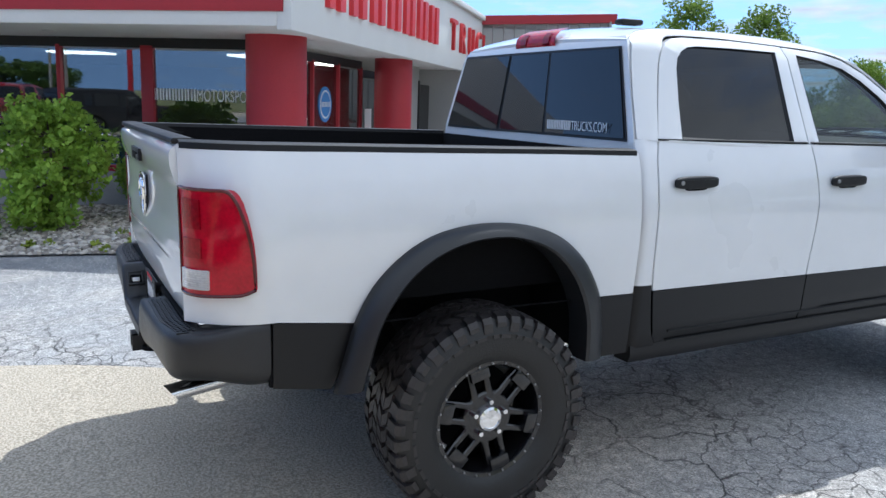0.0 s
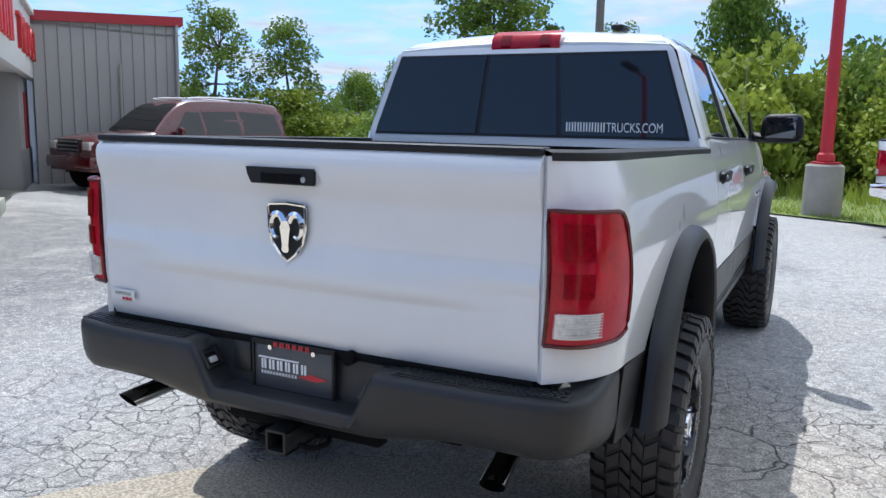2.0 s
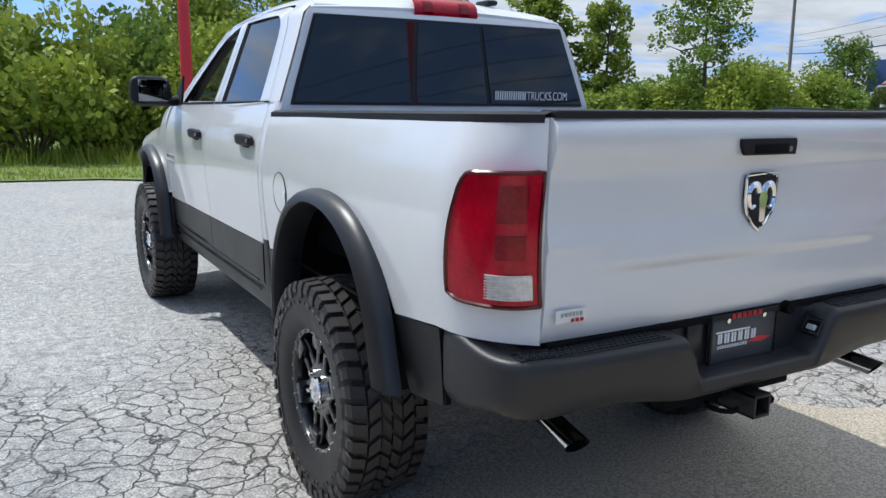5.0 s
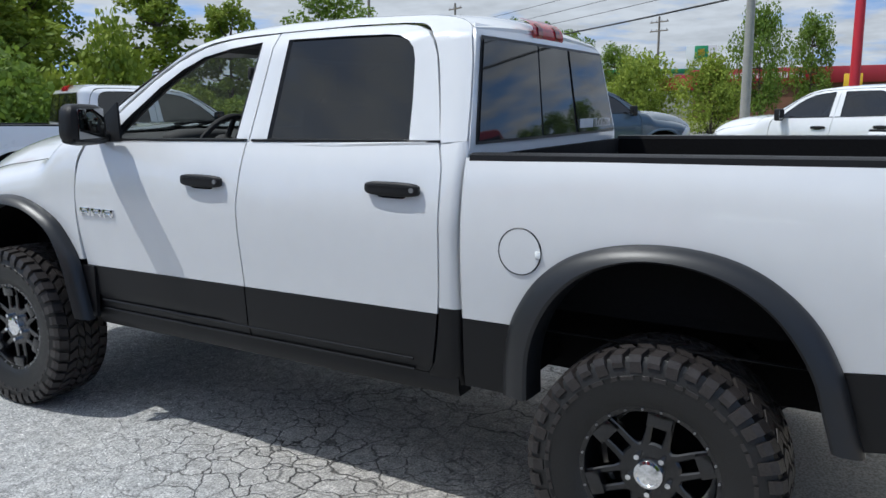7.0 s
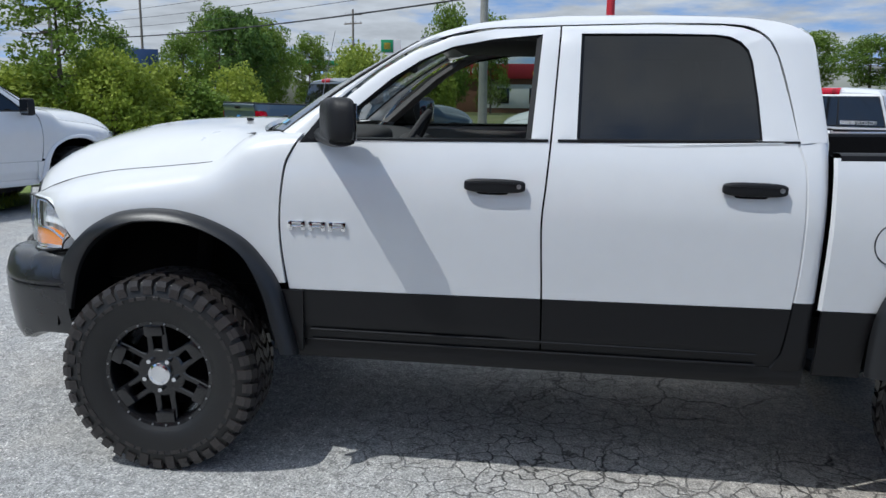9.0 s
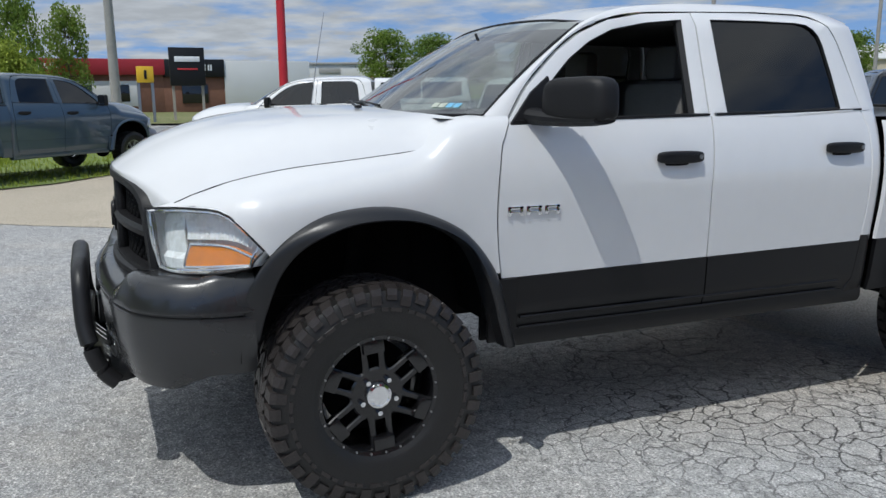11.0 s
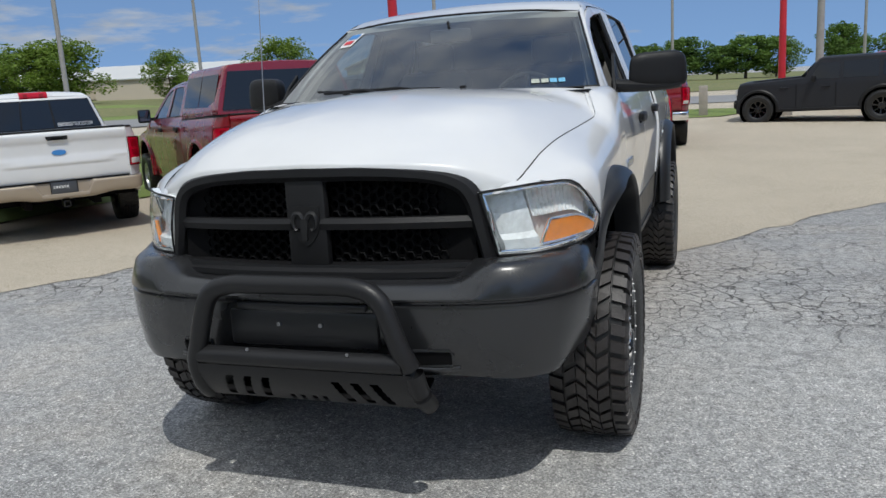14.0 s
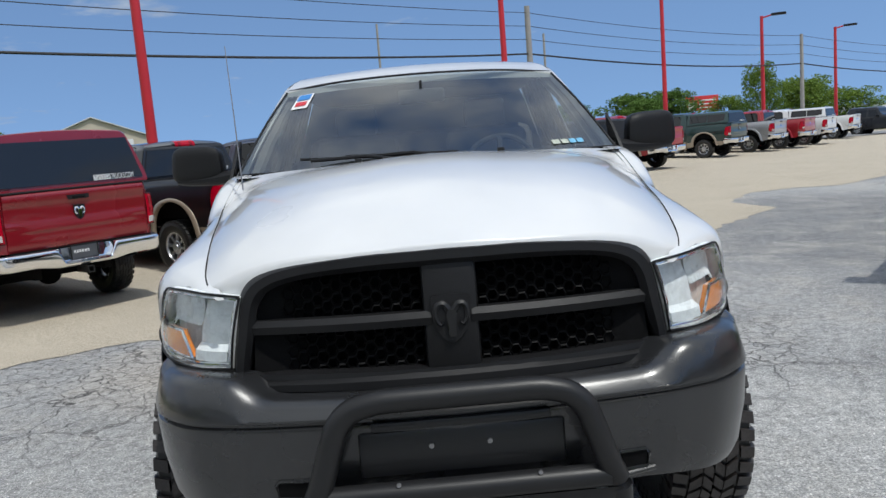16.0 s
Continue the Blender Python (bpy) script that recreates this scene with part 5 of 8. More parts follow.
    bm = bmesh.new(); slab(bm, rows, (0, 0, -0.03)); roof = part("roof", bm, body, shell)
    # windscreen
    lo = curve([(-0.876, 3.045, 1.505), (-0.54, 3.20, 1.503), (0, 3.275, 1.505), (0.54, 3.20, 1.503), (0.876, 3.045, 1.505)], 17)
    hi = curve([(-0.694, 2.472, 1.917), (-0.40, 2.50, 1.945), (0, 2.515, 1.955), (0.40, 2.50, 1.945), (0.694, 2.472, 1.917)], 17)
    rows = []
    for f in np.linspace(0, 1, 8):
        b = 0.014 * math.sin(math.pi * f)
        rows.append([(p[0] + (q[0] - p[0]) * f, p[1] + (q[1] - p[1]) * f + b, p[2] + (q[2] - p[2]) * f + b) for p, q in zip(lo, hi)])
    bm = bmesh.new(); sheet(bm, rows); ws = part("windscreen", bm, M_SHIELD if hero else M_TINT, shell); ws.visible_shadow = False
    bm = bmesh.new()
    edge_l = [Vector(p) for p in rows[0]] + [Vector(r[-1]) for r in rows[1:]] + [Vector(p) for p in rows[-1][::-1][1:]] + [Vector(r[0]) for r in rows[::-1][1:-1]]
    tube(bm, edge_l + edge_l[:1], 0.006, 6, cap=False)
    part("windscreen_seal", bm, trim, shell)
    # hood
    rows = []
    for f in np.linspace(0, 1, 26):
        row = []
        for u in sorted({*np.linspace(-1, 1, 29), -0.985, -0.965, -0.945, -0.9, 0.9, 0.945, 0.965, 0.985}):
            a = abs(u)
            y0, y1 = 3.30 - 0.17 * a**2.2, 4.456 - 0.10 * a**2 - 0.086 * a**4
            y = y0 + (y1 - y0) * f
            xs = HOOD_X(y) - 0.004
            k = ease(y, 3.35, 4.15)
            z = HOOD_S(y) + (HOOD_C(y) - HOOD_S(y)) * (DOME_R(a) * (1 - k) + DOME_F(a) * k)
            row.append((xs * u, y, z))
        rows.append(row)
    # rolled front lip, down to the grille and the lamps
    edge_h = rows[-1]
    for dy, k in ((0.006, 0.14), (0.011, 0.45), (0.013, 1.0)):
        row = []
        for x, y, z in edge_h:
            fall = max(z - float(np.interp(abs(x), (0, 0.25, 0.47, 0.585, 0.634, 0.75), (1.262, 1.256, 1.233, 1.191, 1.156, 1.167))), 0.004)
            row.append((x, y + dy * min(fall / 0.04, 1.0), z - fall * k))
        rows.append(row)
    bm = bmesh.new(); slab(bm, rows, (0, -0.012, -0.018)); part("hood", bm, body, shell)
    bm = bmesh.new()
    sheet(bm, [[(x, 3.02 + 0.26 * (1 - (abs(x) / 0.80) ** 2.2), 1.492) for x in np.linspace(-0.80, 0.80, 17)], [(x, 3.10 + 0.26 * (1 - (abs(x) / 0.80) ** 2.2), 1.478) for x in np.linspace(-0.80, 0.80, 17)]])
    part("cowl", bm, M_TRIM, shell)
    # inside of the nose, so that nothing shows through
    bm = bmesh.new()
    box(bm, 0, 3.70, 0.93, 1.10, 0.95, 0.42, None, 0.05)
    part("engine_bay", bm, M_UNDER, shell)
    # grille
    gy = lambda x, z: 4.465 - 0.115 * (x / 0.65) ** 2 - 0.10 * max(0, z - 1.15)
    def gloop(inset):
        base = [(0.0, 1.272), (0.25, 1.266), (0.47, 1.243), (0.585, 1.205), (0.637, 1.14), (0.662, 1.02), (0.678, 0.90), (0.662, 0.855), (0.45, 0.848), (0.0, 0.845)]
        c = []
        for x, z in curve(base, 34):
            d = Vector((x / 0.65, (z - 1.06) / 0.215))
            d.normalize()
            c.append((max(x - inset * abs(d.x) ** 0.8, 0), z - inset * d.y))
        c[0], c[-1] = (0.0, c[0][1]), (0.0, c[-1][1])
        return c + [(-x, z) for x, z in c[::-1][1:-1]]
    o, a, b, i2 = gloop(-0.004), gloop(0.012), gloop(0.040), gloop(0.060)
    bm = bmesh.new()
    sheet(bm, [[(x, gy(x, z) + d, z) for x, z in lp] for lp, d in ((o, -0.022), (o, -0.01), (a, 0.012), (b, 0.012), (i2, -0.012), (i2, -0.07))], closed=True)
    gm = trim if hero else bumper
    gr = part("grille", bm, gm, shell, "black crosshair grille" if hero else "")
    bm = bmesh.new()
    box(bm, 0, 4.432, 1.05, 0.165, 0.045, 0.35, None, 0.018)
    part("grille_post", bm, gm, gr)
    for s in (1, -1):
        bm = bmesh.new()
        sheet(bm, [[(s * x, gy(x, 1.05) + d, 1.058 + dz - 0.012 * x) for x in np.linspace(0.06, 0.625, 8)] for d, dz in ((-0.06, 0.02), (-0.012, 0.022), (0.0, 0.004), (-0.008, -0.02), (-0.06, -0.024))])
        part("grille_bar", bm, gm, gr)
        bm = bmesh.new()
        sheet(bm, [[(s * x, gy(x, 0.9) + d, 0.895 + dz) for x in np.linspace(0.0, 0.63, 8)] for d, dz in ((-0.06, 0.015), (-0.005, 0.012), (-0.002, -0.006), (-0.05, -0.03))])
        part("grille_bar", bm, gm, gr)
        if hero:
            for z0, z1 in ((0.905, 1.035), (1.082, 1.185)):
                bm = bmesh.new()
                w_, h_ = 0.040, 0.021
                zz, r_ = z0, 0
                while zz < z1 + 0.02:
                    xx = 0.10 + (w_ * 0.75 if r_ % 2 else 0)
                    while xx < 0.61 - max(0, zz - 1.10) * 1.5:
                        cx, cz, cy = s * xx, zz, gy(xx, zz) - 0.055
                        hexo = [(0.5, 0), (0.25, 0.5), (-0.25, 0.5), (-0.5, 0), (-0.25, -0.5), (0.25, -0.5)]
                        ro = [(cx + p * w_, cy, cz + q * h_ * 1.98) for p, q in hexo]
                        ri = [(cx + p * w_ * 0.80, cy + 0.004, cz + q * h_ * 1.98 * 0.76) for p, q in hexo]
                        rb2 = [(cx + p * w_ * 0.76, cy - 0.018, cz + q * h_ * 1.98 * 0.72) for p, q in hexo]
                        sheet(bm, [ro, ri, rb2], closed=True)
                        xx += w_ * 1.5
                    zz += h_
                    r_ += 1
                part("grille_mesh", bm, M_MESH, gr, "black hexagon mesh")
    bm = bmesh.new()
    sheet(bm, [[(x * k, 4.34, z) for x in np.linspace(-0.62, 0.62, 5)] for z, k in ((0.87, 1.0), (1.06, 0.97), (1.17, 0.92), (1.235, 0.72))])
    part("grille_back", bm, M_UNDER, gr)
    shield = [(0.0, 0.078), (0.060, 0.074), (0.064, 0.066), (0.063, 0.0), (0.052, -0.035), (0.028, -0.066), (0.0, -0.086), (-0.028, -0.066), (-0.052, -0.035), (-0.063, 0.0), (-0.064, 0.066), (-0.060, 0.074)]
    def badge(nm, y, z, out, mat, mat2, k=1.0):
        """Shield with a plain horned shape in relief."""
        bm = bmesh.new(); solid(bm, [(x * k, y, z + q * k) for x, q in shield], (0, out * 0.010, 0)); bd = part(nm, bm, mat, shell)
        face = [(0.0, 0.030), (0.012, 0.026), (0.018, 0.010), (0.014, -0.012), (0.011, -0.040), (0.013, -0.052), (0.007, -0.060)]
        bm = bmesh.new()
        solid(bm, [(x * k, y + out * 0.008, z + w * k) for x, w in face + [(-x, w) for x, w in face[:0:-1]]], (0, out * 0.014, 0))
        for q in (1, -1):
            # each horn sweeps out from the brow, down and in again, thinning to its tip
            line = curve([(0.008, 0.026), (0.022, 0.046), (0.042, 0.044), (0.052, 0.022), (0.048, -0.006), (0.036, -0.020), (0.027, -0.012)], 22)
            rows = []
            for i, p in enumerate(line):
                a_, b_ = line[max(i - 1, 0)], line[min(i + 1, 21)]
                d_ = Vector((b_[0] - a_[0], b_[1] - a_[1])).normalized()
                w_ = 0.0125 * (1 - 0.65 * (i / 21) ** 1.5)
                rows.append([(q * (p[0] - d_.y * w_ * e) * k, y + out * h, z + (p[1] + d_.x * w_ * e) * k) for e, h in ((-1, 0.008), (-0.8, 0.016), (0, 0.021), (0.8, 0.016), (1, 0.008))])
            sheet(bm, rows)
        part("badge_relief", bm, mat2, bd)
    if hero:
        badge("grille_badge", 4.452, 1.055, 1, M_TRIM, M_BULL, 0.92)
    # front bumper
    plan = curve([(0.985, 4.02), (0.984, 4.10), (0.966, 4.205), (0.912, 4.325), (0.81, 4.425), (0.70, 4.472), (0.58, 4.502), (0.3, 4.535), (0.0, 4.546)], 34)
    plan = [tuple(p) for p in plan] + [(-p[0], p[1]) for p in plan[::-1][1:]]
    rows = []
    for x, y in plan:
        ax = abs(x)
        tz = 0.855 + 0.068 * ease(ax, 0.585, 0.735) + 0.02 * ease(ax, 0.955, 0.98)
        bz = 0.505 - 0.020 * ease(ax, 0.55, 0.85) + 0.055 * ease(ax, 0.90, 0.98)
        nrm = Vector((x / 0.97, max(y - 4.0, 0.05) / 0.56)); nrm.normalize()
        row = []
        for o_, z in ((-0.17, tz - 0.006), (-0.075, tz + 0.002), (-0.040, tz - 0.006), (-0.016, tz - 0.028), (0.000, min(tz - 0.055, 0.845)), (0.010, 0.805), (0.010, 0.798), (-0.005, 0.792), (-0.005, 0.785), (0.006, 0.778), (0.008, 0.766), (0.002, 0.66), (-0.016, bz + 0.055), (-0.036, bz + 0.014), (-0.075, bz)):
            row.append((x + nrm.x * o_, y + nrm.y * o_, z))
        rows.append(row)
    bm = bmesh.new(); sheet(bm, rows); fb = part("front_bumper", bm, bumper, shell, "satin black bumper" if hero else "")
    if hero:
        bm = bmesh.new()
        box(bm, 0, 4.540, 0.690, 0.60, 0.03, 0.135, None, 0.012)
        box(bm, 0, 4.550, 0.772, 0.52, 0.018, 0.025, None, 0.006)
        pp = part("plate_panel", bm, M_CLAD, fb)
        for x in (-0.079, 0.09):
            bm = bmesh.new(); disc(bm, (0, 0, 0), 0.008, 0.008, 10, "y"); q = part("bolt", bm, M_STEEL, pp); q.location = (x, 4.558, 0.707)
        for s in (1, -1):
            bm = bmesh.new()
            out = [(0.415, 4.515, 0.618), (0.545, 4.497, 0.618), (0.555, 4.495, 0.606), (0.550, 4.487, 0.562), (0.415, 4.505, 0.556)]
            solid(bm, [(s * x, y, z) for x, y, z in out], (0, 0.006, 0))
            part("tow_hook_pocket", bm, M_UNDER, fb, "dark tow hook opening")
            bm = bmesh.new()
            rim_ = [(s * x, y + 0.006, z) for x, y, z in out]
            tube(bm, rim_ + rim_[:1], 0.006, 6, cap=False)
            tube(bm, [(s * 0.42, 4.513, 0.548), (s * 0.50, 4.503, 0.546), (s * 0.575, 4.487, 0.552)], 0.009, 8)
            part("pocket_lip", bm, M_BUMPER, fb)
        bb = empty("bull_bar"); bb.parent = shell; bb.location = (0, -0.045, -0.055); bb["label"] = "black tubular bull bar with slotted skid plate"
        leg = [(0.456, 4.545, 0.468), (0.453, 4.585, 0.505), (0.446, 4.618, 0.56), (0.438, 4.637, 0.62), (0.405, 4.655, 0.70), (0.372, 4.66, 0.80), (0.345, 4.66, 0.865), (0.30, 4.66, 0.905), (0.235, 4.66, 0.922)]
        pts = curve(leg, 26) + [np.array((x, 4.66, 0.924)) for x in np.linspace(0.2, -0.2, 7)] + curve([(-x, y, z) for x, y, z in leg[::-1]], 26)
        bm = bmesh.new(); tube(bm, pts, 0.0355, 16); part("hoop", bm, M_BULL, bb)
        bm = bmesh.new(); tube(bm, [(-0.41, 4.648, 0.648), (0, 4.652, 0.648), (0.41, 4.648, 0.648)], 0.034, 14); part("cross_tube", bm, M_BULL, bb)
        bm = bmesh.new()
        cols, rws = 130, 14
        def plate_pt(c, r):
            x = -0.445 + 0.89 * c / cols
            v = r / rws
            return Vector((x * (1 + 0.03 * v), 4.665 - 0.03 * v - 0.07 * v * v, 0.615 - 0.155 * v))
        vs, vb = {}, {}
        for c in range(cols):
            for r in range(rws):
                x = -0.445 + 0.89 * (c + 0.5) / cols
                v = (r + 0.5) / rws
                xs_ = abs(x) - 0.05 * (v - 0.5)
                slot = 0.30 < v < 0.92 and any(abs(xs_ - q) < 0.017 for q in (0.15, 0.225, 0.30))
                slot |= v > 0.80 and abs(x) < 0.10 and abs(abs(x) % 0.044 - 0.022) < 0.009
                if slot:
                    continue
                q = []
                for cc, rr in ((c, r), (c + 1, r), (c + 1, r + 1), (c, r + 1)):
                    if (cc, rr) not in vs:
                        p = plate_pt(cc, rr)
                        vs[cc, rr], vb[cc, rr] = bm.verts.new(p), bm.verts.new(p + Vector((0, -0.006, -0.002)))
                    q.append((cc, rr))
                bm.faces.new([vs[k] for k in q]); bm.faces.new([vb[k] for k in q[::-1]])
        part("skid_plate", bm, M_BULL, bb)
        for x in (-0.21, 0.19):
            bm = bmesh.new(); disc(bm, (0, 0, 0), 0.007, 0.006, 8, "y"); q = part("bolt", bm, M_STEEL, bb); q.location = (x, 4.672, 0.682)
        bm = bmesh.new()
        slab(bm, [[(x, y, z) for x in np.linspace(-0.42, 0.42, 7)] for y, z in ((4.565, 0.461), (4.53, 0.452), (4.46, 0.468), (4.38, 0.50))], (0, 0, 0.008))
        part("plate_return", bm, M_BULL, bb)
    # tailgate
    prof = along([(0.905, -1.122), (0.93, -1.134), (0.99, -1.143), (1.06, -1.146), (1.088, -1.146), (1.112, -1.155), (1.135, -1.158), (1.20, -1.149), (1.25, -1.142), (1.37, -1.145), (1.41, -1.158), (1.46, -1.170), (1.50, -1.170), (1.52, -1.158), (1.532, -1.138)])
    zs = stops(0.907, 1.531, 36, 1.088, 1.093, 1.098, 1.103, 1.108, 1.115)
    rows = []
    for z in zs:
        row = []
        for x in np.linspace(-0.818, 0.818, 25):
            y = prof(z)
            flat = min(max((0.66 - abs(x)) / 0.08, 0), 1)
            if 1.04 < z < 1.16:
                y = -1.146 + (y + 1.146) * flat
            row.append((x, y + 0.010 * (abs(x) / 0.818) ** 4, z))
        rows.append(row)
    bm = bmesh.new(); slab(bm, rows, (0, 0.05, 0)); tg = part("tailgate", bm, body, shell)
    for s in (1, -1):
        bm = bmesh.new(); box(bm, s * 0.822, -1.09, 1.22, 0.012, 0.06, 0.61); part("tailgate_gap", bm, M_UNDER, tg)
    bm = bmesh.new()
    box(bm, 0, -1.115, 1.540, 1.64, 0.075, 0.022, None, 0.008)
    part("tailgate_cap", bm, trim, tg)
    bm = bmesh.new()
    solid(bm, [(-0.135, -1.168, 1.468), (0.115, -1.168, 1.468), (0.12, -1.168, 1.46), (0.117, -1.168, 1.418), (-0.115, -1.168, 1.418), (-0.13, -1.168, 1.445)], (0, -0.014, 0))
    hn = part("tailgate_handle", bm, trim, tg)
    bm = bmesh.new(); box(bm, 0.0, -1.183, 1.437, 0.15, 0.006, 0.028, None, 0.002); part("handle_recess", bm, M_UNDER, hn)
    if hero:
        badge("tailgate_badge", -1.147, 1.272, -1, M_TRIM, M_CHROME, 1.10)
        bm = bmesh.new()
        q = [(x * 1.10, -1.157, 1.272 + w * 1.10) for x, w in shield]
        tube(bm, q + q[:1], 0.005, 6, cap=False)
        part("badge_rim", bm, M_CHROME, tg)
        bm = bmesh.new(); disc(bm, (0, 0, 0), 0.009, 0.006, 12, "y"); lk = part("lock", bm, M_STEEL, hn); lk.location = (0.085, -1.184, 1.435)
        bm = bmesh.new(); box(bm, -0.735, -1.150, 0.987, 0.11, 0.002, 0.036); st = part("dealer_sticker", bm, body, tg, "small dealer sticker")
        bars("sticker_mark", 6, 0.08, 0.011, M_PALE, pose(-0.735, -1.153, 0.992), st, "")
        bars("sticker_mark", 3, 0.05, 0.010, M_RLETTER, pose(-0.715, -1.153, 0.974), st, "")
    else:
        if cap is not None:
            badge("tailgate_badge", -1.147, 1.272, -1, M_TRIM, M_CHROME, 1.05)
        else:
            bm = bmesh.new()
            solid(bm, [(0.085 * math.cos(t), -1.147, 1.262 + 0.034 * math.sin(t)) for t in np.linspace(0, 2 * math.pi, 28, endpoint=False)], (0, -0.010, 0))
            part("tailgate_badge", bm, M_BLUE, tg, "plain blue oval badge")
    # rear bumper
    rear_step(shell, None if hero else bumper, not hero)
    # rear wall of the cab with its three-part window
    rows = []
    for z in np.linspace(1.40, 1.995, 16):
        x = glass_x(max(z, 1.53)) - 0.02
        y = 0.785 + max(0, z - 1.53) * 0.13 + (0.03 * max(0, (z - 1.93) / 0.065) ** 2)
        rows.append([(x * u, y - 0.012 * (1 - u * u), z) for u in np.linspace(-1, 1, 15)])
    bm = bmesh.new(); slab(bm, rows, (0, 0.03, 0)); bw = part("cab_back", bm, body, shell)
    def back_pt(u, z, out):
        x = (glass_x(max(z, 1.53)) - 0.02) * u
        return Vector((x, 0.785 + max(0, z - 1.53) * 0.13 - 0.012 * (1 - u * u) - out, z))
    def back_patch(us, zs_, out):
        return [[back_pt(u, z, out) for u in us] for z in zs_]
    bm = bmesh.new(); slab(bm, back_patch(np.linspace(-0.955, 0.955, 17), np.linspace(1.522, 1.945, 8), 0.006), (0, 0.004, 0))
    part("back_window_frame", bm, M_BULL, bw)
    for k, (u0, u1, d) in enumerate(((-0.94, -0.265, 0.010), (-0.235, 0.235, 0.007), (0.265, 0.94, 0.010))):
        bm = bmesh.new(); slab(bm, back_patch(np.linspace(u0, u1, 8), np.linspace(1.535, 1.932, 8), d + 0.002), (0, 0.003, 0))
        part("back_window_pane", bm, M_BACKGLASS, bw, "dark tinted rear glass")
    if bars_on_glass:
        d = back_pt(0.55, 1.578, 0.0)
        name_row("window_lettering", "TRUCKS.COM", 0.478, 0.046 if hero else 0.055, M_WLETTER, pose(0.50, d.y - 0.019, 1.578), bw, "white window lettering")
    bm = bmesh.new()
    sheet(bm, [[(x, y, z) for x in np.linspace(-0.187, 0.187, 9)] for y, z in ((0.86, 1.968), (0.845, 1.97), (0.84, 1.985), (0.848, 2.02), (0.875, 2.046), (0.93, 2.066))])
    bl = part("high_brake_lamp", bm, M_REDLENS, roof, "red high brake lamp")
    for q in (1, -1):
        bm = bmesh.new()
        sheet(bm, [[(q * x, y, z) for x in np.linspace(0.08, 0.135, 4)] for y, z in ((0.842, 1.975), (0.836, 1.986), (0.842, 2.018), (0.866, 2.042))])
        part("lamp_segment", bm, M_REDDARK, bl)
    # cabin inside
    bm = bmesh.new()
    box(bm, 0, 1.05, 1.25, 1.55, 0.45, 0.9, None, 0.08)
    part("rear_bench", bm, M_GREYIN if hero else M_DARKIN, shell)
    bm = bmesh.new()
    sheet(bm, [[(x, y, z) for x in np.linspace(-0.86, 0.86, 9)] for y, z in ((2.52, 1.05), (2.55, 1.33), (2.62, 1.43), (2.80, 1.475), (3.22, 1.492))])
    part("dashboard", bm, M_DARKIN, shell)
    for s in (1, -1):
        bm = bmesh.new()
        box(bm, s * 0.40, 2.05, 1.05, 0.52, 0.52, 0.20, None, 0.06)
        box(bm, s * 0.40, 1.76, 1.36, 0.50, 0.15, 0.62, None, 0.06)
        box(bm, s * 0.40, 1.74, 1.76, 0.26, 0.10, 0.18, None, 0.04)
        part("front_seat", bm, M_GREYIN if hero else M_DARKIN, shell)
        bm = bmesh.new(); slab(bm, [[(s * 0.88, y, z) for y in np.linspace(0.95, 2.95, 6)] for z in (0.8, 1.2, 1.465)], (s * 0.02, 0, 0)); part("door_lining", bm, M_GREYIN if hero else M_DARKIN, shell)
    if hero:
        c, ax = Vector((-0.40, 2.56, 1.43)), Matrix.Rotation(radians(-62), 4, "X")
        bm = bmesh.new()
        ringp = [c + (ax @ Vector((0.19 * math.cos(t), 0.19 * math.sin(t), 0))) for t in np.linspace(0, 2 * math.pi, 33)]
        tube(bm, ringp, 0.016, 8, cap=False)
        for t in (0.1, math.pi - 0.1, -math.pi / 2):
            tube(bm, [c, c + (ax @ Vector((0.19 * math.cos(t), 0.19 * math.sin(t), 0)))], 0.016, 6)
        bmesh.ops.create_uvsphere(bm, u_segments=12, v_segments=8, radius=0.07, matrix=Matrix.Translation(c))
        part("steering_wheel", bm, M_DARKIN, shell, "black steering wheel")
        bm = bmesh.new(); tube(bm, [c, (-0.40, 2.80, 1.32)], 0.04, 8); part("steering_column", bm, M_DARKIN, shell)
        # hood over the dials, centre stack, pillar trims
        bm = bmesh.new(); pillow(bm, (-0.40, 2.76, 1.475), (0.42, 0.20, 0.10), 3.0); part("dial_hood", bm, M_DARKIN, shell)
        bm = bmesh.new(); box(bm, 0.02, 2.60, 1.32, 0.30, 0.14, 0.26, None, 0.03); part("centre_stack", bm, M_TRIM, shell)
        for s in (1, -1):
            bm = bmesh.new()
            sheet(bm, [[(s * (x + dx), y + dy, z) for dx, dy in ((0.0, 0.035), (-0.035, 0.03), (-0.05, -0.01), (-0.02, -0.05), (0.0, -0.055))] for x, y, z in ((0.845, 2.90, 1.50), (0.80, 2.74, 1.64), (0.745, 2.57, 1.78), (0.69, 2.40, 1.89))])
            part("pillar_trim", bm, M_GREYIN, shell, "grey pillar trim")
            bm = bmesh.new(); slab(bm, [[(s * x, y, z) for y in (1.84, 1.93)] for x, z in ((0.86, 1.30), (0.85, 1.50), (0.775, 1.72), (0.70, 1.92))], (-s * 0.03, 0, 0)); part("pillar_trim", bm, M_DARKIN, shell)
        bm = bmesh.new(); box(bm, 0, 2.62, 1.83, 0.24, 0.035, 0.075, None, 0.015); tube(bm, [(0, 2.64, 1.86), (0, 2.66, 1.905)], 0.008, 6)
        part("rear_view_mirror", bm, M_DARKIN, shell)
        bm = bmesh.new(); box(bm, 0, 1.65, 1.93, 1.40, 1.5, 0.02, None, 0.005); part("headlining", bm, M_DARKIN, shell)
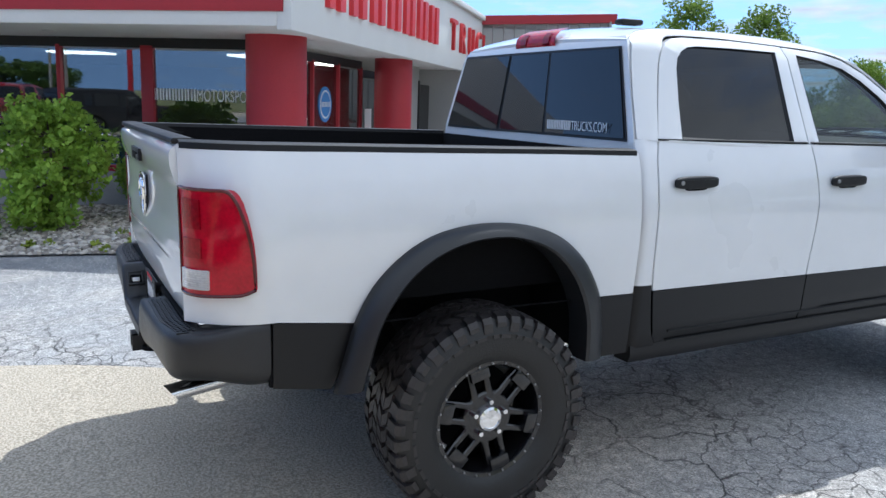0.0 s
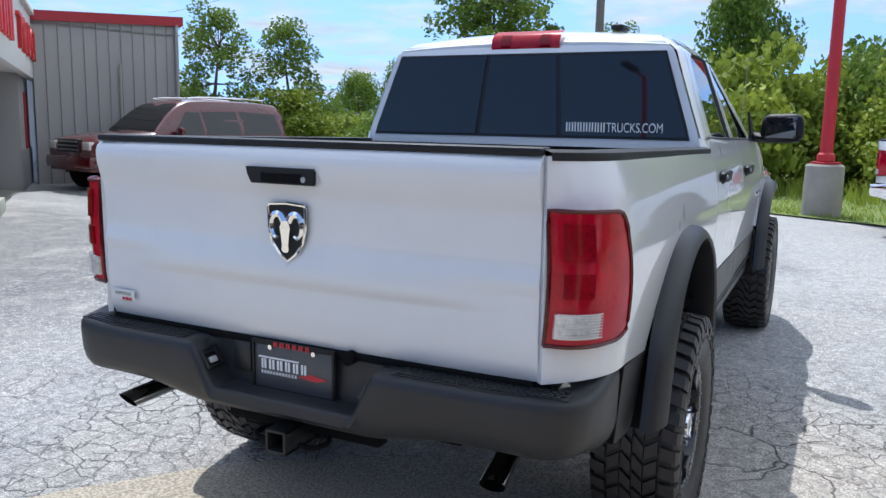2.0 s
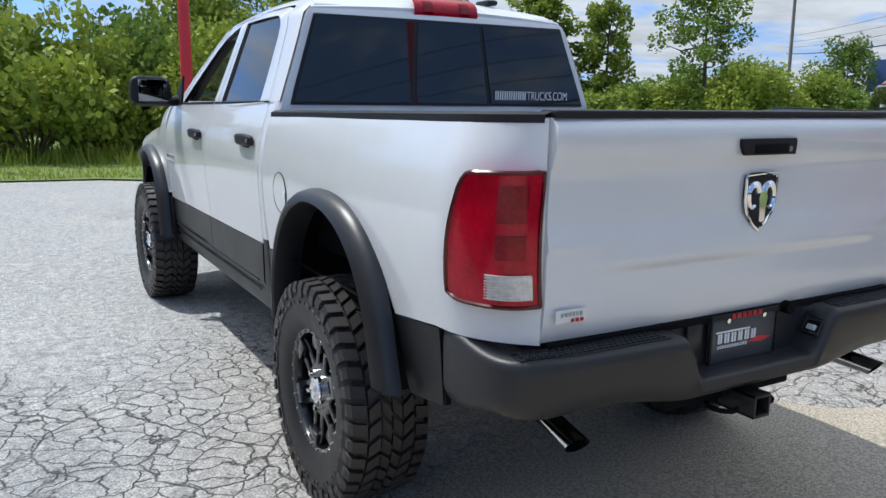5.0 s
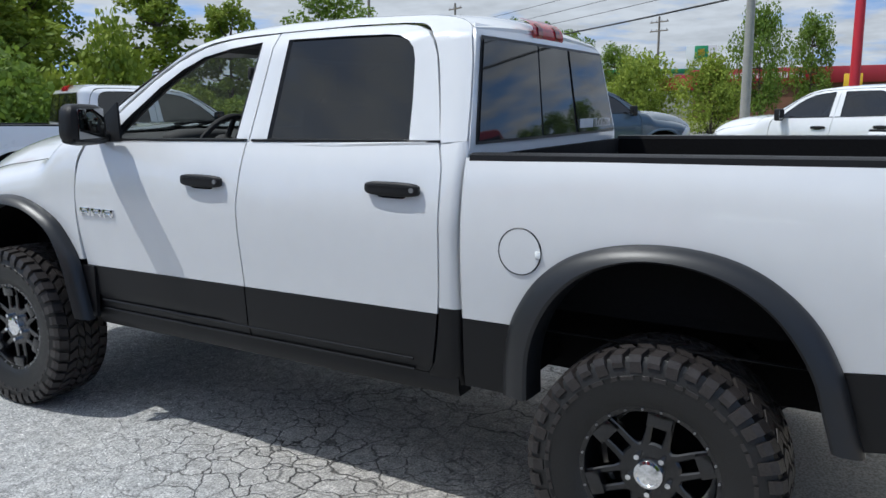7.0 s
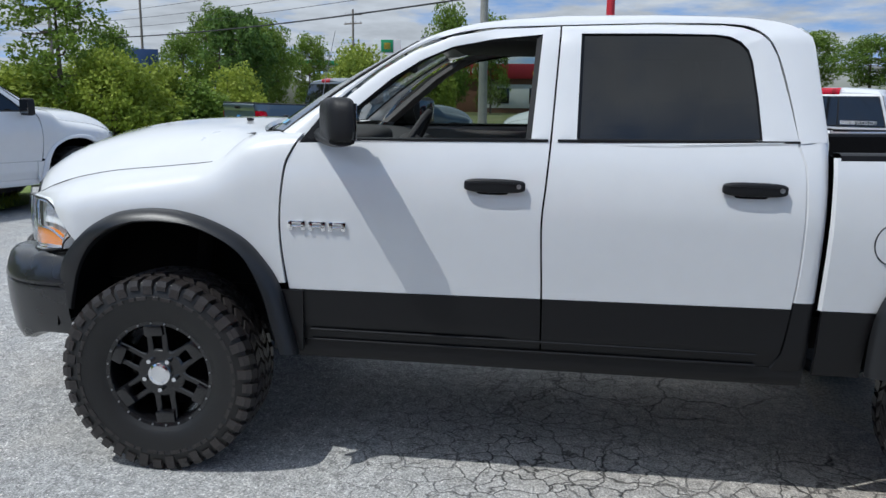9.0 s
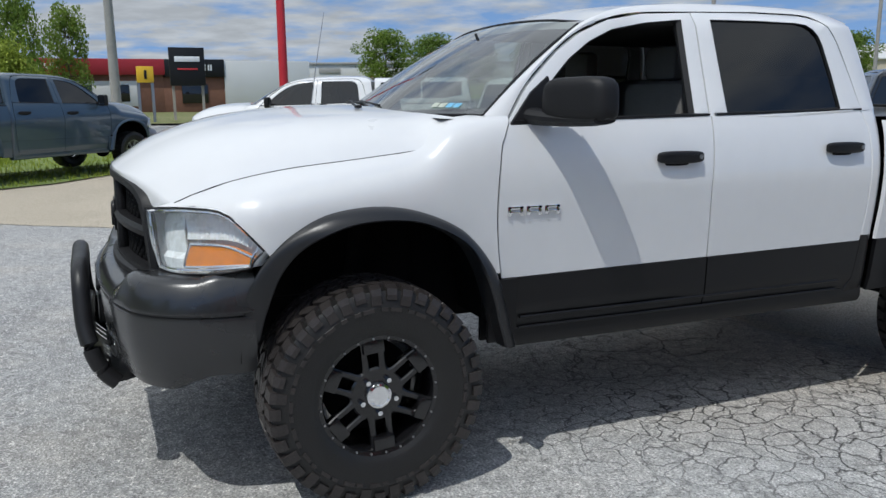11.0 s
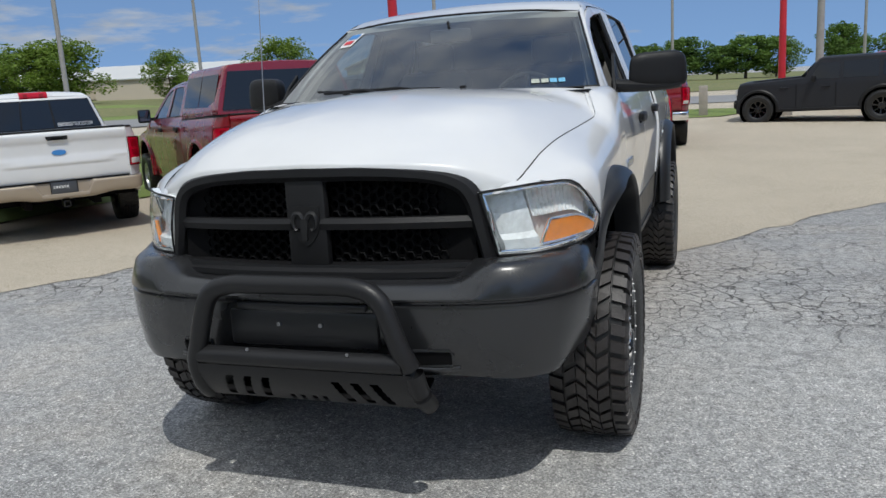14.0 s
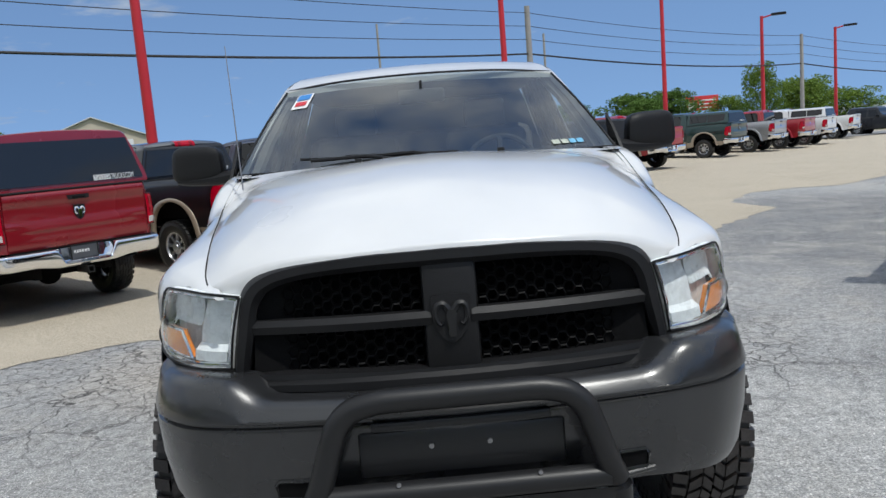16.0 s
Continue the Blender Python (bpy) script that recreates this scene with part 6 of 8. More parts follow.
        for s in (1, -1):
            # wipers
            bm = bmesh.new()
            p0, p1 = Vector((s * 0.10 - 0.08, 3.285, 1.502)), Vector((s * 0.10 + 0.42, 3.205, 1.545))
            tube(bm, [p0, p0.lerp(p1, 0.5) + Vector((0, 0.01, 0.025)), p1], 0.008, 6)
            tube(bm, [p0.lerp(p1, 0.1) + Vector((0, -0.04, 0.03)), p1 + Vector((0.05, -0.03, 0.01))], 0.006, 6)
            part("wiper", bm, M_TRIM, shell)
        for x in (-0.30, 0.30):
            bm = bmesh.new(); box(bm, x, 3.40, 1.533, 0.03, 0.03, 0.014, None, 0.004); part("washer_jet", bm, M_TRIM, shell)
        # windscreen stickers
        def ws_pt(u, f, out):
            i = u * 16
            j, fr = min(int(i), 15), i - min(int(i), 15)
            a = np.array(lo[j]) * (1 - fr) + np.array(lo[j + 1]) * fr
            b = np.array(hi[j]) * (1 - fr) + np.array(hi[j + 1]) * fr
            bb_ = 0.014 * math.sin(math.pi * f) + out
            p = a * (1 - f) + b * f
            return Vector((p[0], p[1] + bb_, p[2] + bb_))
        bm = bmesh.new(); sheet(bm, [[ws_pt(u, f, 0.003) for u in (0.850, 0.885, 0.922)] for f in (0.68, 0.78, 0.88)])
        s1 = part("windscreen_sticker", bm, M_WLETTER, shell, "square white sticker with blue and red blocks")
        bm = bmesh.new(); sheet(bm, [[ws_pt(u, f, 0.006) for u in (0.857, 0.885, 0.915)] for f in (0.79, 0.82, 0.865)]); part("sticker_block", bm, M_BLUE, s1)
        bm = bmesh.new(); sheet(bm, [[ws_pt(u, f, 0.006) for u in (0.861, 0.885, 0.910)] for f in (0.71, 0.74, 0.765)]); part("sticker_block", bm, M_RLETTER, s1)
        for k in range(4):
            u0 = 0.115 + 0.029 * k
            bm = bmesh.new(); sheet(bm, [[ws_pt(u, f, 0.003) for u in (u0, u0 + 0.012, u0 + 0.024)] for f in (0.06, 0.08, 0.10)])
            part("year_sticker", bm, M_SKYBLUE if k < 2 else M_PALE, shell, "small inspection sticker")
        # fuel door and lettering on the door
        bm = bmesh.new()
        ringp = [(-(BED(1.15 + 0.086 * math.sin(t)) + 0.0015), 0.522 + 0.083 * math.cos(t), 1.15 + 0.086 * math.sin(t)) for t in np.linspace(0, 2 * math.pi, 41)]
        tube(bm, ringp, 0.003, 5, cap=False)
        part("fuel_door_gap", bm, M_CLAD, shell)
        bm = bmesh.new()
        rings = [[(-(BED(1.15 + r * 0.084 * math.sin(t)) + 0.003), 0.522 + r * 0.081 * math.cos(t), 1.15 + r * 0.084 * math.sin(t)) for t in np.linspace(0, 2 * math.pi, 40, endpoint=False)] for r in (1.0, 0.6, 0.2)]
        vs_ = sheet(bm, rings, closed=True); bm.faces.new(vs_[-1]); part("fuel_door", bm, body, shell)
        bm = bmesh.new(); box(bm, -1.016, 0.449, 1.145, 0.006, 0.022, 0.026, None, 0.003); part("fuel_door_catch", bm, M_HLHOUSE, shell)
        for s in (1, -1):
            bm = bmesh.new()
            for k in range(3):
                y = 2.95 - 0.088 * k
                for dy, dz, sy, sz in ((0.030, 0, 0.018, 0.040), (-0.026, 0, 0.018, 0.040), (0, 0.014, 0.07, 0.012), (0, -0.004, 0.06, 0.008)):
                    box(bm, s * (SIDE(1.118) + 0.004), y + dy, 1.118 + dz, 0.010, sy, sz, None, 0.002)
            part("door_lettering", bm, M_CHROME, shell, "three chrome bars")
        bm = bmesh.new(); box(bm, 0.42, 1.12, 2.085, 0.07, 0.14, 0.03, None, 0.014); part("roof_aerial", bm, M_TRIM, roof)
        bm = bmesh.new(); tube(bm, [(0.80, 3.35, 1.445), (0.815, 3.30, 1.75), (0.835, 3.24, 2.06)], 0.0035, 6, taper=0.0018); part("radio_mast", bm, M_STEEL, shell)
    if cap is not None:
        # cargo cap over the bed
        sec = lambda y: [(-0.955, rail(y) + 0.012), (-0.94, rail(y) + 0.10), (-0.80, 1.93), (-0.75, 1.99), (-0.64, 2.015), (0, 2.035), (0.64, 2.015), (0.75, 1.99), (0.80, 1.93), (0.94, rail(y) + 0.10), (0.955, rail(y) + 0.012)]
        bm = bmesh.new()
        rows = []
        for y in np.linspace(0.76, -0.98, 8):
            rows.append([(p[0], y, p[1]) for p in curve(sec(y), 41)])
        rows.append([(p[0] * 0.985, -1.08 + max(0, p[1] - 1.56) * 0.18, p[1] if p[1] < 1.9 else p[1] - 0.01) for p in curve(sec(-1.0), 41)])
        vs_ = sheet(bm, rows); bm.faces.new(vs_[0]); bm.faces.new(vs_[-1])
        cp = part("cargo_cap", bm, cap, shell, "cargo cap in body colour"); cp.matrix_basis = Matrix.Translation((0, 0, 1.5 * (1 - cap_h))) @ Matrix.Diagonal((1, 1, cap_h, 1))
        for s in (1, -1):
            for y0, y1 in ((0.64, -0.125), (-0.155, -0.90)):
                bm = bmesh.new()
                slab(bm, [[(s * (0.94 - (z - (rail(0) + 0.10)) * 0.36 + 0.006), y, z) for y in np.linspace(y0, y1, 6)] for z in np.linspace(rail(0) + 0.11, 1.925, 5)], (-s * 0.004, 0, 0))
                part("cap_window", bm, M_BACKGLASS, cp)
        bm = bmesh.new()
        slab(bm, [[((0.94 - (z - (rail(-1) + 0.10)) * 0.36 - 0.075) * u, -1.094 + max(0, z - 1.56) * 0.18, z) for u in np.linspace(-1, 1, 9)] for z in np.linspace(rail(-1) + 0.05, 1.945, 6)], (0, 0.008, 0))
        bw2 = part("cap_back_window", bm, M_BACKGLASS, cp, "dark rear cap window")
        name_row("window_lettering", "TRUCKS.COM", 0.50, 0.05, M_WLETTER, pose(0.50, -1.098, 1.60), cp, "white window lettering")
    hub = wheel(R, W, rim or M_ALLOY, M_TREADRED if hero else M_RUBBER, style, hero)
    place_wheels(root, hub, tracks, R, 3.569 * stretch)
    return root


M_BACKGLASS = material("black_privacy_glass", (0.010, 0.011, 0.013), 0.03, 0, 0.1, 3, coat=0.0, spec=0.6)
M_PALE = material("pale_print", (0.42, 0.45, 0.38), 0.5, 0, 0.3, 60)
M_SKYBLUE = material("sky_blue_print", (0.16, 0.42, 0.62), 0.5, 0, 0.3, 60)
M_BLUE = material("blue_print", (0.05, 0.22, 0.55), 0.5, 0, 0.1, 20)
# the white truck that the camera walks round
TILT = Matrix.Rotation(radians(1.0), 4, "X")
pickup("pickup_truck", "lifted white crew-cab pickup truck with black flares on big mud tyres", TILT @ pose(0, 0, 0), M_WHITE, M_LOWER, M_CLAD, M_BUMPER, M_RIM, R=0.447, W=0.312, drop=-0.02, tracks=0.9365, hero=True, style="double")

# ---- dealership building ----
M_REDPAINT = material("red_paint", (0.36, 0.018, 0.028), 0.5, 0, 0.12, 2.0, 0.1, 60)
M_STUCCO = material("white_stucco", (0.68, 0.67, 0.65), 0.85, 0, 0.06, 1.2, 0.35, 90)
M_GREYWALL = material("grey_metal_siding", (0.34, 0.335, 0.32), 0.55, 0.0, 0.08, 0.8, 0.05, 30)
M_BLOCK = material("grey_block_wall", (0.30, 0.29, 0.28), 0.9, 0, 0.12, 2, 0.4, 60)
M_PLINTH = material("grey_green_plinth", (0.36, 0.37, 0.31), 0.85, 0, 0.12, 3, 0.3, 70)
M_STORE = glass("storefront_glass", (0.42, 0.46, 0.47), 0.0, 2.35)
M_TUBE = bpy.data.materials.new("lit_diffuser"); M_TUBE.use_nodes = True
M_TUBE.node_tree.nodes["Principled BSDF"].inputs["Emission Color"].default_value = (1.0, 0.95, 0.86, 1)
M_TUBE.node_tree.nodes["Principled BSDF"].inputs["Emission Strength"].default_value = 5.0
M_SIGNRED = material("sign_red", (0.58, 0.03, 0.035), 0.45, 0, 0.08, 3)
BLD = pose(-5.95, 1.55, 0, 0, 0, 140)


def building_box(name, x0, x1, y0, y1, z0, z1, mat, parent, bevel=0.01, label=""):
    bm = bmesh.new()
    box(bm, (x0 + x1) / 2, (y0 + y1) / 2, (z0 + z1) / 2, x1 - x0, y1 - y0, z1 - z0, None, bevel)
    return part(name, bm, mat, parent, label)


def dealership():
    b = empty("dealership_building", BLD)
    tagged(b, "single-storey dealership with white sign canopy on red columns", "building")
    # canopy: fascia, soffit, flat roof
    fascia = building_box("sign_fascia", -0.75, 13.5, 0.0, 0.18, 2.46, 3.80, M_STUCCO, b)
    building_box("fascia_coping", -0.85, 13.6, -0.08, 0.25, 3.80, 3.92, M_STUCCO, fascia)
    side = building_box("side_fascia", -0.75, -0.57, 0.18, 16.0, 2.50, 3.80, M_STUCCO, b)
    building_box("red_band", -0.775, -0.745, 0.10, 16.0, 2.66, 2.84, M_REDPAINT, side, 0.004)
    building_box("soffit", -0.57, 12.2, 0.18, 16.0, 2.50, 2.56, M_STUCCO, b, 0.0)
    building_box("flat_roof", -0.5, 12.2, 0.2, 16.0, 3.70, 3.78, M_BLOCK, b, 0.0)
    for a, y in ((1.2, 0.6), (5.0, 0.62), (9.0, 0.62), (0.3, 4.0)):
        bm = bmesh.new(); disc(bm, (a, y, 2.495), 0.085, 0.012, 20, "z"); part("soffit_lamp", bm, M_STUCCO, b)
    # red columns on plinths
    for a, c_y, c_r in ((0.68, 0.84, 0.40), (5.55, 0.66, 0.36)):
        bm = bmesh.new(); lathe(bm, [(0.0, 0.0), (c_r, 0.0), (c_r, 2.2), (0.0, 2.2)], 36, "z")
        for v in bm.verts:
            v.co += Vector((a, c_y, 0.30))
        part("column", bm, M_REDPAINT, b, "round red column")
        building_box("plinth", a - c_r - 0.1, a + c_r + 0.1, c_y - c_r - 0.1, c_y + c_r + 0.02, -0.05, 0.32, M_PLINTH, b, 0.02)
    # glazed fronts: side and entrance
    def glazing(along_y, fixed, stops_, z0, z1):
        for k, (p, q) in enumerate(zip(stops_, stops_[1:])):
            bm = bmesh.new()
            if along_y:
                box(bm, fixed, (p + q) / 2, (z0 + z1) / 2, 0.012, q - p - 0.10, z1 - z0 - 0.06)
            else:
                box(bm, (p + q) / 2, fixed, (z0 + z1) / 2, q - p - 0.10, 0.012, z1 - z0 - 0.06)
            w = part("shop_window", bm, M_STORE, b, "dark reflecting shop window")
            w.visible_shadow = False
        for k, p in enumerate(stops_):
            wd = 0.20 if k == 1 and along_y else 0.07
            if along_y:
                building_box("mullion", fixed - 0.05, fixed + 0.05, p - wd / 2, p + wd / 2, z0 - 0.1, z1 + 0.03, M_REDPAINT, b, 0.006)
            else:
                building_box("mullion", p - wd / 2, p + wd / 2, fixed - 0.05, fixed + 0.05, z0 - 0.1, z1 + 0.03, M_REDPAINT, b, 0.006)
        c = sum((stops_[0], stops_[-1])) / 2
        if along_y:
            building_box("window_header", fixed - 0.04, fixed + 0.04, stops_[0], stops_[-1], z1, z1 + 0.14, M_TRIM, b, 0.0)
            building_box("window_rail", fixed - 0.05, fixed + 0.05, stops_[0], stops_[-1], z0 - 0.09, z0, M_REDPAINT, b, 0.0)
            building_box("stall_riser", fixed - 0.03, fixed + 0.03, stops_[0], stops_[-1], -0.1, z0 - 0.09, M_BLOCK, b, 0.0)
        else:
            building_box("window_header", stops_[0], stops_[-1], fixed - 0.04, fixed + 0.04, z1, z1 + 0.14, M_TRIM, b, 0.0)
            building_box("stall_riser", stops_[0], stops_[-1], fixed - 0.03, fixed + 0.03, -0.1, z0 - 0.05, M_BLOCK, b, 0.0)
    glazing(True, 1.30, (1.30, 3.15, 4.64, 6.4, 8.2, 10.0, 12.0, 14.0, 15.9), 0.62, 2.36)
    glazing(False, 1.30, (1.30, 2.15, 3.0, 4.2, 5.45), 0.25, 2.30)
    glazing(False, 1.30, (5.45, 6.6), 0.12, 2.15)
    glazing(False, 1.30, (6.6, 7.7), 0.25, 2.30)
    bm = bmesh.new(); tube(bm, [(6.4, 1.20, 0.75), (6.4, 1.20, 1.45)], 0.018, 8); part("door_pull", bm, M_CHROME, b)
    building_box("door_notice", 5.75, 6.15, 1.285, 1.29, 1.15, 1.55, M_WLETTER, b, 0.0, "white notices on the door")
    bm = bmesh.new(); disc(bm, (3.6, 1.285, 1.62), 0.30, 0.008, 32, "y"); dcl = part("round_decal", bm, M_BLUE, b, "round blue and white decal")
    bm = bmesh.new(); disc(bm, (3.6, 1.280, 1.62), 0.24, 0.008, 32, "y"); part("decal_ring", bm, M_WLETTER, dcl)
    bm = bmesh.new(); disc(bm, (3.6, 1.276, 1.62), 0.21, 0.008, 32, "y"); part("decal_core", bm, M_BLUE, dcl)
    bars("decal_mark", 6, 0.44, 0.085, M_WLETTER, pose(3.6, 1.268, 1.62), dcl, "white bars")
    name_row("window_lettering", "MOTORSPORTS", 1.74, 0.17, M_WLETTER, pose(1.285, 2.2, 1.70, 0, 0, -90), b, "white window lettering")
    # grey end wall with a dark door
    building_box("end_wall", 7.7, 8.6, 0.95, 1.3, -0.1, 2.5, M_GREYWALL, b, 0.0)
    building_box("dark_door", 8.6, 9.7, 0.98, 1.02, -0.1, 2.12, M_BACKGLASS, b, 0.0, "dark glazed side door")
    building_box("door_frame", 8.52, 8.6, 0.92, 1.05, -0.1, 2.2, M_TRIM, b, 0.0)
    building_box("end_wall", 9.7, 12.2, 0.2, 1.3, -0.1, 2.5, M_GREYWALL, b, 0.0)
    building_box("end_block", 9.66, 12.22, 0.17, 0.2, -0.1, 0.95, M_BLOCK, b, 0.0)
    building_box("narrow_window", 10.9, 11.5, 0.185, 0.199, 0.95, 2.10, M_BACKGLASS, b, 0.0)
    building_box("narrow_window_frame", 10.82, 10.9, 0.165, 0.2, 0.9, 2.16, M_REDPAINT, b, 0.0)
    building_box("narrow_window_frame", 11.5, 11.58, 0.165, 0.2, 0.9, 2.16, M_REDPAINT, b, 0.0)
    # inside: back wall and floor, and a blue car seen through the glass
    building_box("shop_floor", 1.35, 12.2, 1.35, 16.0, -0.05, 0.02, M_BLOCK, b, 0.0)
    for a, y in ((2.6, 3.0), (5.2, 3.2), (2.6, 6.6), (5.2, 7.2), (7.8, 3.2)):
        building_box("ceiling_light", a - 0.3, a + 0.3, y - 0.6, y + 0.6, 2.46, 2.495, M_TUBE, b, 0.004, "lit ceiling light panel")
    building_box("shop_back_wall", 11.9, 12.2, 1.35, 16.0, 0.0, 2.5, M_GREYWALL, b, 0.0)
    building_box("shop_end_wall", 1.3, 12.2, 15.9, 16.1, -0.1, 3.75, M_GREYWALL, b, 0.0)
    # sign: plain shapes for the name, then the readable word
    nm = "name_shape"
    a = 0.25
    for k in range(7):
        x0 = a + k * 0.88
        bm = bmesh.new()
        z0 = 2.83
        forms = NAME_FORMS[k]
        for dx, dz, sx, sz in forms:
            box(bm, x0 + dx + sx / 2, -0.035, z0 + dz + sz / 2, sx, 0.07, sz)
        part(nm, bm, M_SIGNRED, fascia, "red block shape")
    for k, ch in enumerate("TRUCKS"):
        letters("sign_letter", ch, 0.92, 0.035, M_SIGNRED, BLD @ pose(7.35 + k * 0.95, -0.036, 2.83, 90, 0, 0), fascia, "red sign letter", 1.05)


dealership()


def metal_hall():
    """The corrugated grey hall that stands against the end of the showroom."""
    m = pose(-14.55, 8.75, 0.0, 0, 0, 73)
    h = empty("metal_hall", m)
    tagged(h, "grey ribbed metal hall with a red roof edge", "building")
    bm = bmesh.new()
    L, H0, H1 = 3.45, 3.72, 3.95
    prof = []
    for k in range(13):
        x = L * k / 12
        prof += [(x - 0.02, 0.0), (x - 0.008, -0.035), (x + 0.008, -0.035), (x + 0.02, 0.0)]
    prof = [(0.0, 0.0)] + [p for p in prof if 0 < p[0] < L] + [(L, 0.0)]
    slab(bm, [[(x, y, -0.2) for x, y in prof], [(x, y, H0 + (H1 - H0) * x / L) for x, y in prof]], (0, 0.05, 0))
    part("ribbed_wall", bm, M_GREYWALL, h)
    bm = bmesh.new()
    box(bm, L - 0.01, 6.0, 1.9, 0.06, 12.0, 4.1, None, 0.0)
    part("side_wall", bm, M_GREYWALL, h)
    bm = bmesh.new()
    solid(bm, [(-0.15, -0.10, H0 - 0.02), (L + 0.12, -0.10, H1 - 0.02), (L + 0.12, -0.10, H1 + 0.20), (-0.15, -0.10, H0 + 0.20)], (0, 0.12, 0))
    box(bm, L + 0.06, 6.0, H1 + 0.08, 0.12, 12.0, 0.24)
    part("red_roof_edge", bm, M_REDPAINT, h)
    bm = bmesh.new(); box(bm, L / 2, 6.0, H0 - 0.05, L, 12.0, 0.06); part("hall_roof", bm, M_GREYWALL, h)
    bm = bmesh.new(); tube(bm, [(1.95, -0.05, 1.3), (1.95, -0.05, 2.9)], 0.03, 8); part("conduit", bm, M_PLINTH, h)
    bm = bmesh.new(); tube(bm, [(L - 0.05, -0.06, 0.0), (L - 0.05, -0.06, H1)], 0.045, 8); part("downpipe", bm, M_GREYWALL, h)


metal_hall()

# planted gravel strip before the building
BEDLINE = [(-9.6, -3.6), (-5.9, -2.0), (-5.15, -0.3), (-5.2, 0.5), (-6.2, 1.25), (-7.4, 2.5), (-11.8, 6.0), (-14.1, 8.1), (-14.5, 8.0), (-13.0, 4.0), (-12.0, -3.2)]
surface("gravel_strip", BEDLINE, 0.02, M_GRAVELBED, "strip of pale river gravel before the building", 1.0)


def inside(p, poly):
    x, y = p
    c = False
    for (x1, y1), (x2, y2) in zip(poly, poly[1:] + poly[:1]):
        if (y1 > y) != (y2 > y) and x < (x2 - x1) * (y - y1) / (y2 - y1) + x1:
            c = not c
    return c


def pebbles():
    rng = random.Random(3)
    bm = bmesh.new()
    base = [(1, 0, 0), (0, 1, 0), (-1, 0, 0), (0, -1, 0), (0, 0, 1), (0.7, 0.7, 0.5), (-0.7, 0.7, 0.5), (-0.7, -0.7, 0.5), (0.7, -0.7, 0.5)]
    faces = ((0, 5, 8), (1, 6, 5), (2, 7, 6), (3, 8, 7), (4, 5, 6), (4, 6, 7), (4, 7, 8), (4, 8, 5), (0, 1, 5), (1, 2, 6), (2, 3, 7), (3, 0, 8))
    verts, polys = [], []
    n = 0
    while n < 5200:
        x, y = rng.uniform(-9.5, -5.0), rng.uniform(-5.5, 3.8)
        if not inside((x, y), BEDLINE):
            continue
        r, t = rng.uniform(0.018, 0.05), rng.uniform(0, 6.3)
        c, s = math.cos(t), math.sin(t)
        fx, fy, fz = r * rng.uniform(0.8, 1.5), r * rng.uniform(0.7, 1.1), r * rng.uniform(0.5, 0.9)
        z = ground_z(x, y) + 0.02
        k = len(verts)
        verts += [(x + c * fx * a - s * fy * b, y + s * fx * a + c * fy * b, z + fz * d) for a, b, d in base]
        polys += [tuple(k + i for i in f) for f in faces]
        n += 1
    me = bpy.data.meshes.new("gravel")
    me.from_pydata(verts, [], polys)
    me.shade_smooth()
    m = material("pebble_stone", (0.44, 0.41, 0.36), 0.85, 0, 0.2, 3, 0.0, 40)
    nd, lk = m.node_tree.nodes, m.node_tree.links
    geo = nd.new("ShaderNodeNewGeometry")
    rmp = nd.new("ShaderNodeValToRGB")
    rmp.color_ramp.elements[0].color, rmp.color_ramp.elements[1].color = (0.16, 0.14, 0.12, 1), (0.62, 0.58, 0.52, 1)
    e = rmp.color_ramp.elements.new(0.5); e.color = (0.42, 0.38, 0.32, 1)
    lk.new(geo.outputs["Random Per Island"], rmp.inputs[0])
    lk.new(rmp.outputs[0], nd["Principled BSDF"].inputs["Base Color"])
    me.materials.append(m)
    tagged(new("gravel", me), "loose pale river pebbles in the planting strip", "gravel", kind="stuff")


pebbles()
# grass beyond the asphalt
surface("grass_verge", [(-70, 19.5), (-30, 19.0), (-14.6, 17.6), (-6.6, 13.8), (-0.3, 12.9), (0.6, 12.2), (3.0, 10.9), (4.9, 9.1), (6.2, 9.0), (8.4, 10.4), (9.3, 8.3), (10.3, 7.3), (12.0, 5.2), (15.0, 3.2), (21, 2.4), (24, 12), (60, 60), (-70, 60)], 0.03, M_GRASS, "strip of mown grass behind the lot", 4.0)
surface("grass_roadside", [(9.0, -0.6), (10.3, 1.7), (13.6, 3.0), (24, 2.0), (24, -14), (12.5, -18.5), (7.0, -19.5), (-1.5, -20.5), (-4, -25), (10, -26), (30, -18), (60, -10), (60, -60), (9, -20), (5.0, -9.0), (8.0, -3.5)], 0.03, M_GRASS, "roadside grass beyond the apron", 4.0)
surface("road", [(26, 40), (31, 40), (36, -16), (20, -32), (-8, -38), (-60, -72), (-64, -66), (-8, -31), (17, -25), (30, -12)], 0.05, M_ROAD, "grey two-lane road past the lot", 6.0)
surface("field", [(40, 300), (42, -14), (22, -38), (-8, -45), (-80, -88), (-300, -300), (400, -300), (400, 300)], 0.04, M_FIELD, "dry grass field beyond the road", 14.0)
surface("field_behind", [(-300, 62), (24, 62), (26, 300), (-300, 300)], 0.04, M_FIELD, "rough grass field behind the trees", 0)

